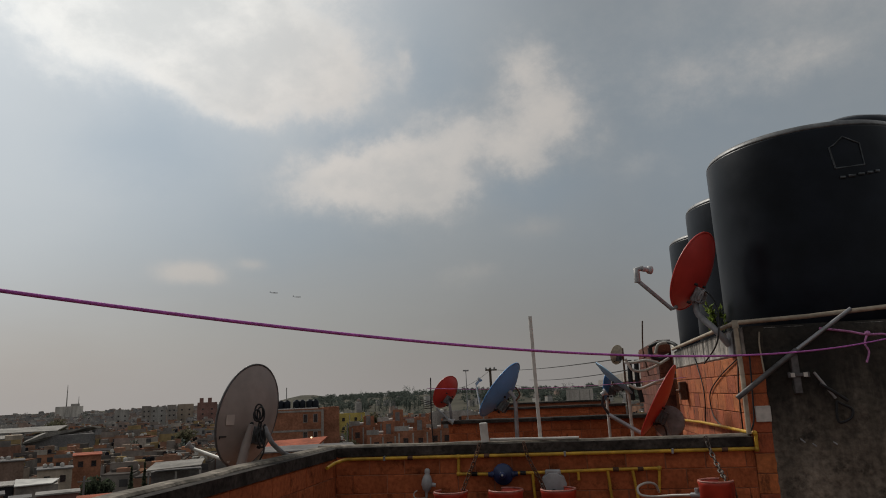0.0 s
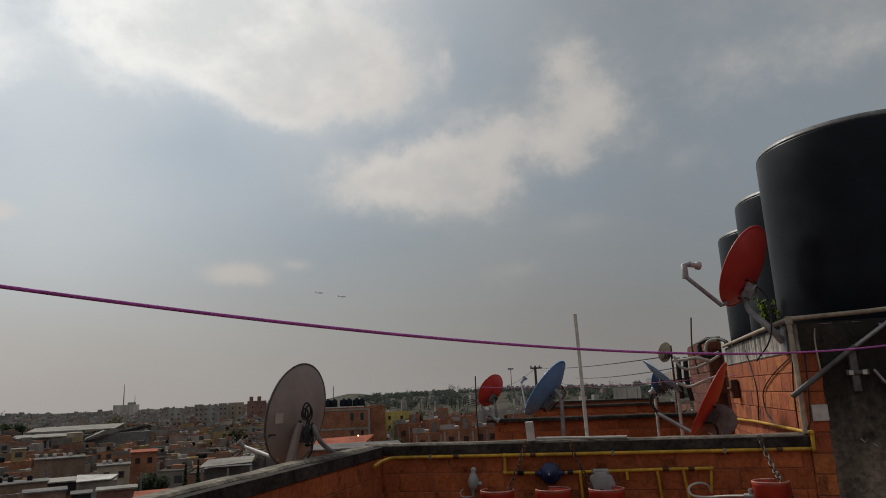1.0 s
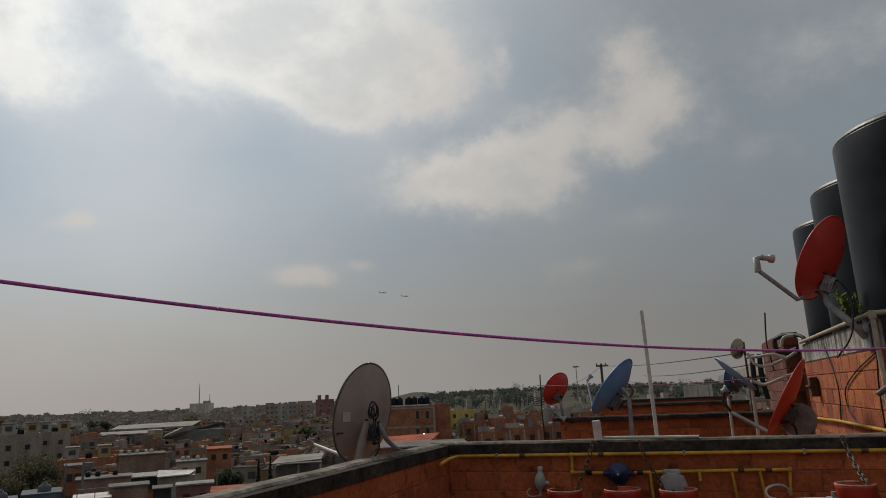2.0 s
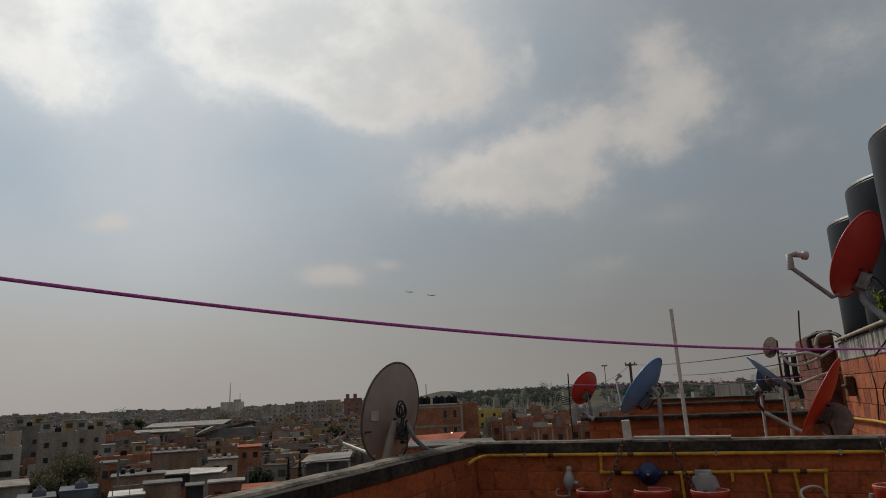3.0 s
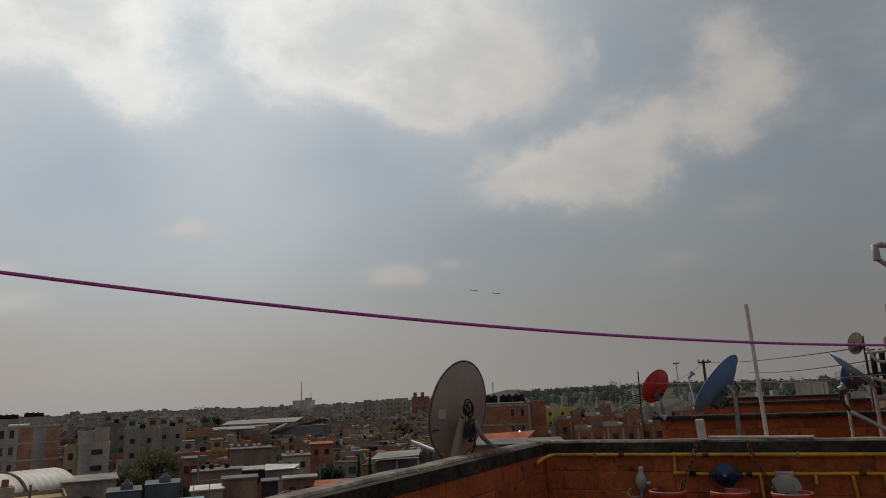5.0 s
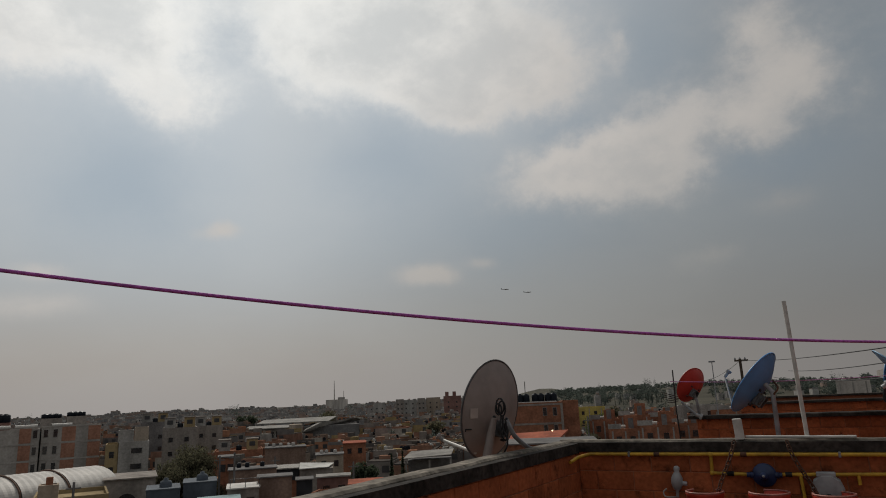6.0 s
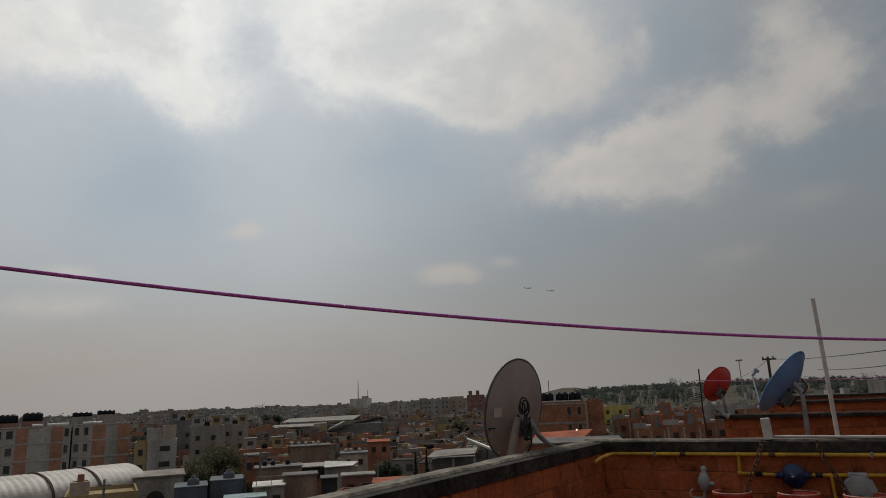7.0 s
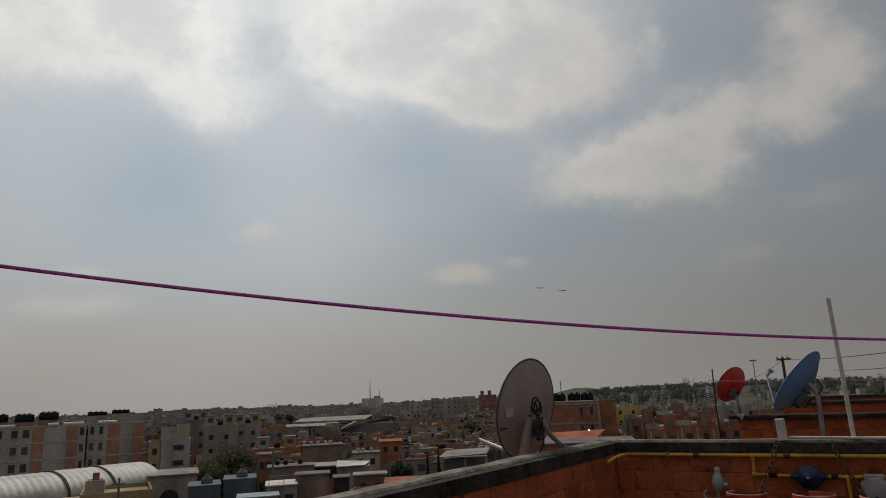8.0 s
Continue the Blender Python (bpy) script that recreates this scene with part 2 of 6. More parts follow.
    rr.inputs[3].default_value, rr.inputs[4].default_value = max(0.05, rough - 0.12), min(1, rough + 0.12)
    l.new(rr.outputs[0], b.inputs["Roughness"])
    if bump:
        bp = n.new("ShaderNodeBump")
        bp.inputs["Strength"].default_value, bp.inputs["Distance"].default_value = bump, 0.01
        l.new(small.outputs["Fac"], bp.inputs["Height"])
        l.new(bp.outputs[0], b.inputs["Normal"])
    return m


def palette(name, colours, rough=1.0, dark=0.6, spec=0.0):
    """Painted or bare masonry whose colour changes from island to island."""
    m = material(name, (0.5, 0.5, 0.5), rough, vary=0.2, grain=1.5, stain=0.35, dark=dark, bump=0.0, spec=spec)
    n, l = m.node_tree.nodes, m.node_tree.links
    geo = n.new("ShaderNodeNewGeometry")
    cr = n.new("ShaderNodeValToRGB")
    cr.color_ramp.interpolation = "CONSTANT"
    while len(cr.color_ramp.elements) < len(colours):
        cr.color_ramp.elements.new(0.5)
    for i, c in enumerate(colours):
        cr.color_ramp.elements[i].position = i / len(colours)
        cr.color_ramp.elements[i].color = (*c, 1)
    l.new(geo.outputs["Random Per Island"], cr.inputs[0])
    hsv = [x for x in n if x.type == "HUE_SAT"][0]
    l.new(cr.outputs[0], hsv.inputs["Color"])
    return m


M_BLOCK = material("fired_clay_block", (0.435, 0.122, 0.044), 0.85, vary=0.3, grain=35, stain=2.6, dark=0.55, bump=0.5, rnd=0.2, hue=0.008, pits=5)
M_GRIMY = material("grimy_clay_block", (0.435, 0.125, 0.050), 0.92, spec=0.1, vary=0.3, grain=35, stain=2.2, dark=0.5, bump=0.4, rnd=0.08, pits=5)
M_OLDBRICK = material("dark_old_brick", (0.20, 0.065, 0.038), 0.9, vary=0.35, grain=35, stain=3, dark=0.4, bump=0.5, rnd=0.3, pits=6)
M_MORTAR = material("mortar", (0.36, 0.150, 0.080), 0.95, vary=0.3, grain=40, bump=0.5)
M_CONCRETE = material("stained_concrete", (0.40, 0.37, 0.33), 0.92, vary=0.35, grain=22, stain=6, dark=0.3, bump=0.7, streak=True)
M_SLAB = material("limewashed_slab_edge", (0.50, 0.46, 0.41), 0.92, vary=0.35, grain=24, stain=7, dark=0.4, bump=0.7, streak=True, pits=9, runs=(2.76, 2.98), runs_scale=(14, 14, 0.6))
M_PLASTER = material("weathered_plaster", (0.30, 0.255, 0.20), 0.95, vary=0.5, grain=30, stain=3.2, dark=0.3, bump=0.9, streak=True, pits=7, runs=(1.92, 2.55))
M_ASPHALT = material("bitumen_coat", (0.062, 0.053, 0.047), 0.95, vary=0.6, grain=28, stain=5, dark=0.35, bump=0.9, spec=0.1, pits=7)
M_COPING = material("worn_coping", (0.26, 0.225, 0.185), 0.95, spec=0.1, vary=0.5, grain=22, stain=4.5, dark=0.35, bump=0.6, pits=9)
M_FLOOR = material("roof_sealant", (0.28, 0.10, 0.06), 0.85, vary=0.3, grain=12, stain=0.9, dark=0.5, bump=0.4)
M_TANK = material("black_polyethylene", (0.0085, 0.0110, 0.0165), 0.36, vary=0.25, grain=6, stain=1.5, dark=0.6, bump=0.05, spec=0.11)
M_TANKRIM = material("dusty_highlit_rim", (0.17, 0.17, 0.17), 0.45, vary=0.4, grain=30, stain=5, dark=0.4, bump=0.1)
M_TANKMARK = material("worn_print", (0.11, 0.125, 0.135), 0.7, vary=0.5, grain=30, stain=9, dark=0.1, bump=0)
M_YELLOW = material("yellow_pipe_paint", (0.62, 0.36, 0.035), 0.5, vary=0.25, grain=25, stain=6, dark=0.5, bump=0.2)
M_PVC = material("white_pvc", (0.58, 0.55, 0.50), 0.5, vary=0.15, grain=20, stain=5, dark=0.65, bump=0.1)
M_PVCOLD = material("yellowed_pvc", (0.42, 0.35, 0.26), 0.6, vary=0.2, grain=20, stain=5, dark=0.55, bump=0.15)
M_GALV = material("galvanised_steel", (0.36, 0.36, 0.37), 0.45, metal=0.7, vary=0.2, grain=30, stain=6, dark=0.55, bump=0.1)
M_STEEL = material("grey_painted_steel", (0.30, 0.30, 0.31), 0.55, vary=0.25, grain=30, stain=6, dark=0.5, bump=0.1)
M_RUST = material("rusty_iron", (0.13, 0.065, 0.04), 0.8, metal=0.3, vary=0.4, grain=40, stain=8, dark=0.5, bump=0.4)
M_DISHGREY = material("taupe_dish_enamel", (0.285, 0.235, 0.212), 0.55, vary=0.12, grain=14, stain=3, dark=0.75, bump=0.03)
M_DISHRED = material("red_dish_enamel", (0.50, 0.045, 0.035), 0.42, vary=0.1, grain=14, stain=3, dark=0.75, bump=0.03)
M_DISHBLUE = material("blue_dish_enamel", (0.10, 0.29, 0.60), 0.42, vary=0.1, grain=14, stain=3, dark=0.75, bump=0.03)
M_DISHPALE = material("pale_blue_enamel", (0.24, 0.42, 0.60), 0.42, vary=0.1, grain=14, stain=3, dark=0.75, bump=0.03)
M_LABEL = material("paper_label", (0.52, 0.43, 0.38), 0.7, vary=0.1, bump=0)
M_BLACK = material("black_rubber", (0.015, 0.015, 0.016), 0.6, vary=0.2, bump=0.05)
M_HOSE = material("white_hose", (0.50, 0.47, 0.42), 0.5, vary=0.15, grain=20, stain=7, dark=0.6, bump=0.1)
M_ROPE = material("purple_cord", (0.46, 0.11, 0.43), 0.75, vary=0.35, grain=90, stain=20, dark=0.7, bump=0.6)
M_PINK = material("pink_cord", (0.50, 0.20, 0.42), 0.75, vary=0.35, grain=90, stain=20, dark=0.7, bump=0.6)
M_GASRED = material("red_cylinder_paint", (0.46, 0.042, 0.02), 0.45, vary=0.2, grain=18, stain=5, dark=0.55, bump=0.1)
M_NAVY = material("navy_regulator_paint", (0.02, 0.035, 0.10), 0.4, vary=0.2, grain=18, stain=5, dark=0.6, bump=0.1)
M_METER = material("grey_meter_casting", (0.36, 0.36, 0.36), 0.5, vary=0.2, grain=18, stain=5, dark=0.6, bump=0.1)
# far panes, paled to put the haze into the glass colour
M_FARGLASS = material("haze_paled_window_glass", (0.055, 0.055, 0.057), 0.4, vary=0.2, bump=0, spec=0.3)
M_GLASS = material("dark_window_glass", (0.02, 0.022, 0.026), 0.12, vary=0.1, bump=0, spec=0.6)
M_LEAF = material("leaf", (0.130, 0.122, 0.078), 0.95, spec=0.03, vary=0.2, grain=2, stain=0.3, dark=0.6, bump=0, rnd=0.2, island=True, hue=0.02)
M_DARKLEAF = material("dark_leaf", (0.07, 0.085, 0.055), 0.92, spec=0.08, vary=0.3, grain=2, stain=0.5, dark=0.5, bump=0, rnd=0.4, island=True)
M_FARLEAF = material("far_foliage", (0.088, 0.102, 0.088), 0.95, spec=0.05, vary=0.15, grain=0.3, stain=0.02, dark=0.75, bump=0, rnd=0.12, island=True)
M_GREEN = material("green_leaf", (0.10, 0.125, 0.045), 0.95, spec=0.03, vary=0.2, grain=2, stain=0.3, dark=0.6, bump=0, rnd=0.2, island=True)
M_LIME = material("lime_leaf", (0.22, 0.30, 0.06), 0.6, vary=0.3, bump=0, rnd=0.3, island=True)
M_BARK = material("bark", (0.09, 0.065, 0.045), 0.95, vary=0.4, grain=20, bump=0.7)
M_GROUND = material("dusty_ground", (0.09, 0.082, 0.062), 0.95, spec=0.05, vary=0.35, grain=0.6, stain=0.03, dark=0.5, bump=0.0)
M_WHITEROOF = material("white_roof_coat", (0.62, 0.60, 0.56), 0.75, spec=0.05, vary=0.2, grain=1.5, stain=0.3, dark=0.6, bump=0.1)
M_SHEET = material("corrugated_sheet", (0.46, 0.425, 0.385), 0.65, vary=0.2, grain=2, stain=0.35, dark=0.55, bump=0.1)
M_OLDSHEET = material("weathered_grey_sheet", (0.27, 0.25, 0.225), 0.7, spec=0.05, vary=0.25, grain=2, stain=0.35, dark=0.5, bump=0.15)
# brown render of town walls, made paler to carry the haze
M_DIMRENDER = material("haze_paled_brown_render", (0.30, 0.265, 0.235), 0.92, spec=0.05, vary=0.25, grain=3, stain=0.5, dark=0.55, bump=0.2, streak=True)
M_REDROOF = material("red_roof_sealant", (0.36, 0.11, 0.065), 0.85, spec=0.05, vary=0.25, grain=2, stain=0.5, dark=0.6, bump=0.1)
M_HOUSEGREY = material("bare_block_wall", (0.34, 0.32, 0.295), 0.92, spec=0.05, vary=0.25, grain=3, stain=0.4, dark=0.55, bump=0.2, streak=True)
M_HOUSEBUFF = material("buff_plaster", (0.40, 0.33, 0.26), 0.92, spec=0.05, vary=0.2, grain=3, stain=0.4, dark=0.6, bump=0.2, streak=True)
M_HOUSEBRICK = material("brick_wall", (0.31, 0.140, 0.085), 0.92, spec=0.05, vary=0.3, grain=3, stain=0.5, dark=0.6, bump=0.2)
M_APTGREY = material("old_concrete_render", (0.41, 0.375, 0.34), 0.92, spec=0.05, vary=0.2, grain=3, stain=0.3, dark=0.6, bump=0.2, streak=True)
M_APTBRICK = material("pale_brick_infill", (0.40, 0.205, 0.14), 0.92, spec=0.05, vary=0.25, grain=3, stain=0.4, dark=0.65, bump=0.2)
M_MAROON = material("maroon_brick", (0.24, 0.135, 0.115), 0.92, spec=0.05, vary=0.25, grain=2, stain=0.3, dark=0.65, bump=0.1)
M_HOUSEOCHRE = material("ochre_paint", (0.34, 0.255, 0.14), 0.9, spec=0.05, vary=0.2, grain=3, stain=0.4, dark=0.6, bump=0.2, streak=True)
M_HOUSEYELLOW = material("faded_yellow_paint", (0.46, 0.36, 0.11), 0.9, spec=0.05, vary=0.2, grain=3, stain=0.4, dark=0.6, bump=0.2, streak=True)
M_HOUSEWHITE = material("limewash", (0.55, 0.51, 0.46), 0.9, spec=0.05, vary=0.2, grain=3, stain=0.4, dark=0.55, bump=0.2, streak=True)
M_HOUSEDARK = material("dark_block_wall", (0.19, 0.18, 0.175), 0.92, spec=0.05, vary=0.25, grain=3, stain=0.4, dark=0.6, bump=0.2)
M_FARWALL = palette("far_house_walls", [(0.32, 0.175, 0.12), (0.24, 0.205, 0.18), (0.21, 0.19, 0.17), (0.31, 0.25, 0.20), (0.26, 0.15, 0.11), (0.14, 0.125, 0.115), (0.40, 0.36, 0.31), (0.33, 0.24, 0.12), (0.24, 0.17, 0.13), (0.31, 0.18, 0.125), (0.20, 0.185, 0.175), (0.36, 0.18, 0.11), (0.26, 0.15, 0.105)])
# far walls: haze is put into the colour as pale dull greys
M_HAZEWALL = palette("haze_greyed_walls", [(0.31, 0.29, 0.27), (0.27, 0.255, 0.245), (0.33, 0.25, 0.21), (0.34, 0.315, 0.29), (0.25, 0.24, 0.235), (0.30, 0.235, 0.205), (0.42, 0.40, 0.37), (0.28, 0.265, 0.255)])
M_FARROOF = palette("far_house_roofs", [(0.13, 0.11, 0.095), (0.20, 0.10, 0.07), (0.15, 0.105, 0.085), (0.30, 0.28, 0.25), (0.14, 0.115, 0.095), (0.095, 0.085, 0.08), (0.125, 0.105, 0.09), (0.18, 0.105, 0.08), (0.115, 0.10, 0.09), (0.21, 0.115, 0.075)])
M_FARTANK = palette("far_roof_tanks", [(0.62, 0.60, 0.56), (0.55, 0.53, 0.49), (0.02, 0.02, 0.022), (0.26, 0.21, 0.17), (0.02, 0.02, 0.025), (0.03, 0.03, 0.035), (0.30, 0.24, 0.18)])
M_SILVER = material("aluminium_airframe", (0.62, 0.63, 0.65), 0.5, metal=0.0, bump=0)
M_TARP = material("dark_netting", (0.035, 0.035, 0.04), 0.9, bump=0.2)
M_CHAIN = material("worn_chain_steel", (0.15, 0.12, 0.10), 0.6, metal=0.3, vary=0.35, grain=60, stain=12, dark=0.5, bump=0.2)
M_BRACKET = material("dark_weathered_steel", (0.13, 0.125, 0.125), 0.55, metal=0.3, vary=0.3, grain=40, stain=9, dark=0.5, bump=0.2)
M_WORNRIM = material("worn_collar_rim", (0.50, 0.20, 0.16), 0.5, vary=0.4, grain=40, stain=12, dark=0.5, bump=0.2)

# ---- mesh helpers ----


class Shape:
    """Collects boxes, tubes and turned forms into one mesh."""

    def __init__(self):
        self.v, self.f, self.s = [], [], []

    def add(self, verts, faces, smooth=False, m=None):
        k = len(self.v)
        self.v += [tuple(m @ Vector(p)) if m is not None else tuple(p) for p in verts]
        self.f += [tuple(i + k for i in q) for q in faces]
        self.s += [smooth] * len(faces)
        return self

    def box(self, a, b, m=None, cut=0.0):
        (x0, y0, z0), (x1, y1, z1) = a, b
        if not cut:
            v = [(x, y, z) for z in (z0, z1) for y in (y0, y1) for x in (x0, x1)]
            return self.add(v, [(0, 2, 3, 1), (4, 5, 7, 6), (0, 1, 5, 4), (2, 6, 7, 3), (0, 4, 6, 2), (1, 3, 7, 5)], m=m)
        c = cut
        bm = bmesh.new()
        bmesh.ops.create_cube(bm, size=1)
        for p in bm.verts:
            p.co = Vector(((x0 + x1) / 2 + p.co.x * (x1 - x0), (y0 + y1) / 2 + p.co.y * (y1 - y0), (z0 + z1) / 2 + p.co.z * (z1 - z0)))
        bmesh.ops.bevel(bm, geom=bm.edges[:], offset=c, segments=1, affect="EDGES")
        bm.verts.index_update()
        self.add([p.co[:] for p in bm.verts], [[p.index for p in q.verts] for q in bm.faces], m=m)
        bm.free()
        return self

    def tube(self, path, r, n=10, caps=True, m=None):
        path = [Vector(p) for p in path]
        rs = r if isinstance(r, (list, tuple)) else [r] * len(path)
        v, f = [], []
        side = None
        for i, p in enumerate(path):
            d = (path[min(i + 1, len(path) - 1)] - path[max(i - 1, 0)]).normalized()
            if side is None:
                side = d.orthogonal().normalized()
            side = (side - d * side.dot(d)).normalized()
            up = d.cross(side)
            for j in range(n):
                a = 2 * math.pi * j / n
                v.append(p + (side * math.cos(a) + up * math.sin(a)) * rs[i])
        for i in range(len(path) - 1):
            for j in range(n):
                f.append((i * n + j, i * n + (j + 1) % n, (i + 1) * n + (j + 1) % n, (i + 1) * n + j))
        self.add(v, f, True, m)
        if caps:
            self.add(v[:n], [tuple(reversed(range(n)))], False, m)
            self.add(v[-n:], [tuple(range(n))], False, m)
        return self

    def lathe(self, prof, n=32, m=None, smooth=True):
        """prof: (radius, height) from the bottom up."""
        v, f = [], []
        for r, z in prof:
            for j in range(n):
                a = 2 * math.pi * j / n
                v.append((r * math.cos(a), r * math.sin(a), z))
        for i in range(len(prof) - 1):
            for j in range(n):
                f.append((i * n + j, i * n + (j + 1) % n, (i + 1) * n + (j + 1) % n, (i + 1) * n + j))
        self.add(v, f, smooth, m)
        for k, rev in ((0, True), (len(prof) - 1, False)):
            if prof[k][0] > 1e-4:
                ring = v[k * n:(k + 1) * n]
                self.add(ring, [tuple(reversed(range(n))) if rev else tuple(range(n))], False, m)
        return self

    def ring(self, c, r, t, n=20, m=None, squash=1.0):
        pts = [Vector(c) + Vector((math.cos(2 * math.pi * i / n) * r, math.sin(2 * math.pi * i / n) * r * squash, 0)) for i in range(n + 1)]
        return self.tube(pts, t, 6, False, m)

    def mesh(self, name):
        me = bpy.data.meshes.new(name)
        me.from_pydata(self.v, [], self.f)
        me.polygons.foreach_set("use_smooth", self.s)
        me.update()
        return me


def part(name, shape, mat, parent=None, label="", m=None):
    me = shape.mesh(name)
    me.materials.append(mat)
    ob = new(name, me)
    if m is not None:
        ob.matrix_basis = m
    ob.parent = parent
    if label:
        ob["label"] = label
    return ob


def thing(name, label, category, m=None, group="", kind=""):
    ob = new(name)
    ob.empty_display_size = 0.1
    if m is not None:
        ob.matrix_basis = m
    return tagged(ob, label, category, group, kind)


def smooth_path(pts, n=8):
    """A rounded way through the points (Catmull-Rom)."""
    p = [Vector(q) for q in pts]
    p = [p[0] * 2 - p[1]] + p + [p[-1] * 2 - p[-2]]
    out = []
    for i in range(1, len(p) - 2):
        for k in range(n):
            t = k / n
            a, b, c, d = p[i - 1], p[i], p[i + 1], p[i + 2]
            out.append(0.5 * (2 * b + (c - a) * t + (2 * a - 5 * b + 4 * c - d) * t * t + (3 * b - 3 * c + d - a) * t ** 3))
    out.append(p[-2])
    return out


def leafy(m, share=0.3):
    """Leaves let part of the light through."""
    n, l = m.node_tree.nodes, m.node_tree.links
    b, o = [x for x in n if x.type == "BSDF_PRINCIPLED"][0], [x for x in n if x.type == "OUTPUT_MATERIAL"][0]
    t, mix = n.new("ShaderNodeBsdfTranslucent"), n.new("ShaderNodeMixShader")
    l.new(b.inputs["Base Color"].links[0].from_socket, t.inputs["Color"])
    mix.inputs[0].default_value = share
    l.new(b.outputs[0], mix.inputs[1])
    l.new(t.outputs[0], mix.inputs[2])
    l.new(mix.outputs[0], o.inputs[0])


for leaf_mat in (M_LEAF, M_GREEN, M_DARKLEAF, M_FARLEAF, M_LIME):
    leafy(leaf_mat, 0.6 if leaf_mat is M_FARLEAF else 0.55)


# ---- terrace and its neighbours in the same row ----
X_LEFT, X_RIGHT, Y_FRONT = -1.80, 1.25, 5.15
TOP = 1.39


def structure(name, shape, mat, label="", category=""):
    return tagged(part(name, shape, mat), label, category, kind="structure")


floor = structure("floor", Shape().box((-1.95, -4.0, -0.25), (5.2, 30.0, 0.0)), M_FLOOR, "terrace floor with worn red roof sealant", "floor")
wall_front = structure("wall_front", Shape().box((X_LEFT, Y_FRONT + 0.005, 0), (X_RIGHT, Y_FRONT + 0.13, TOP - 0.075)), M_MORTAR, "low parapet wall of orange clay blocks", "parapet wall")
wall_left = structure("wall_left", Shape().box((X_LEFT - 0.14, -4, 0), (X_LEFT - 0.005, Y_FRONT + 0.13, TOP - 0.085)), M_MORTAR, "low side parapet of orange clay blocks", "parapet wall")


def uneven_coping(a, b, width, z, h, seed):
    """A hand-laid coping from a to b: a slightly wavy strip of mortar, with chipped edges."""
    a, b = Vector(a), Vector(b)
    n = max(8, int((b - a).length / 0.06))
    d = (b - a).normalized()
    nrm = Vector((-d.y, d.x, 0))
    v, f = [], []
    for i in range(n + 1):
        p = a.lerp(b, i / n)
        w1 = noise.noise(Vector((p.x * 4 + seed, p.y * 4, 0.3))) * 0.008 + noise.noise(Vector((p.x * 17, p.y * 17, seed))) * 0.004
        w2 = noise.noise(Vector((p.x * 3, p.y * 3 + seed, 1.7))) * 0.007
        for o, zz in ((-width / 2 + w1, z - h), (-width / 2 + w1, z - 0.012 + w2), (-width / 2 + 0.014 + w1, z + w2), (width / 2 - 0.014, z + w2), (width / 2, z - 0.012 + w2), (width / 2, z - h)):
            v.append(p + nrm * o + Vector((0, 0, zz)))
    for i in range(n):
        for j in range(5):
            f.append((i * 6 + j, i * 6 + j + 1, (i + 1) * 6 + j + 1, (i + 1) * 6 + j))
    f += [tuple(range(6)), tuple(reversed(range(n * 6, n * 6 + 6)))]
    return Shape().add(v, f)


structure("coping", uneven_coping((X_LEFT - 0.16, Y_FRONT + 0.098, 0), (X_RIGHT - 0.002, Y_FRONT + 0.098, 0), 0.13, TOP + 0.004, 0.016, 1.0), M_COPING, "worn pale mortar coping on the front parapet", "coping")
structure("coping", uneven_coping((X_LEFT - 0.118, -4.0, 0), (X_LEFT - 0.118, Y_FRONT - 0.0, 0), 0.125, TOP, 0.016, 5.0), M_COPING, "worn pale mortar coping on the side parapet", "coping")
structure("trim", Shape().box((X_LEFT, Y_FRONT - 0.012, TOP - 0.076), (X_RIGHT, Y_FRONT + 0.14, TOP - 0.010)), M_ASPHALT, "black bitumen band below the coping", "trim")
structure("trim", Shape().box((X_LEFT - 0.15, -4, TOP - 0.086), (X_LEFT + 0.012, Y_FRONT - 0.012, TOP - 0.014)), M_ASPHALT, "black bitumen band below the coping", "trim")
wall_back = structure("wall_back", Shape().box((-1.95, -4.15, 0), (5.2, -4.0, 2.4)), M_PLASTER, "plain plastered wall behind the terrace", "wall")
wall_right = structure("wall_right", Shape().box((4.2, -4.0, 0), (4.35, 5.15, 2.2)), M_PLASTER, "plain plastered wall beside the terrace", "wall")
# the building below the terrace
structure("wall_below", Shape().box((-1.94, -4.15, GROUND), (5.2, 30, -0.25)), M_HOUSEBRICK, "brick side wall of the block of flats under the terrace", "wall")

# platform of the water tanks
PLAT = 2.16
wall_platform_side = structure("wall_platform_side", Shape().box((X_RIGHT + 0.008, Y_FRONT + 0.15, 0), (X_RIGHT + 0.16, 8.15, 1.94)), M_MORTAR, "side wall of the tank platform in orange clay blocks", "wall")
wall_platform_front = structure("wall_platform_front", Shape().box((X_RIGHT + 0.006, Y_FRONT + 0.008, 0), (4.2, Y_FRONT + 0.149, 1.94)), M_MORTAR, "front wall of the tank platform", "wall")


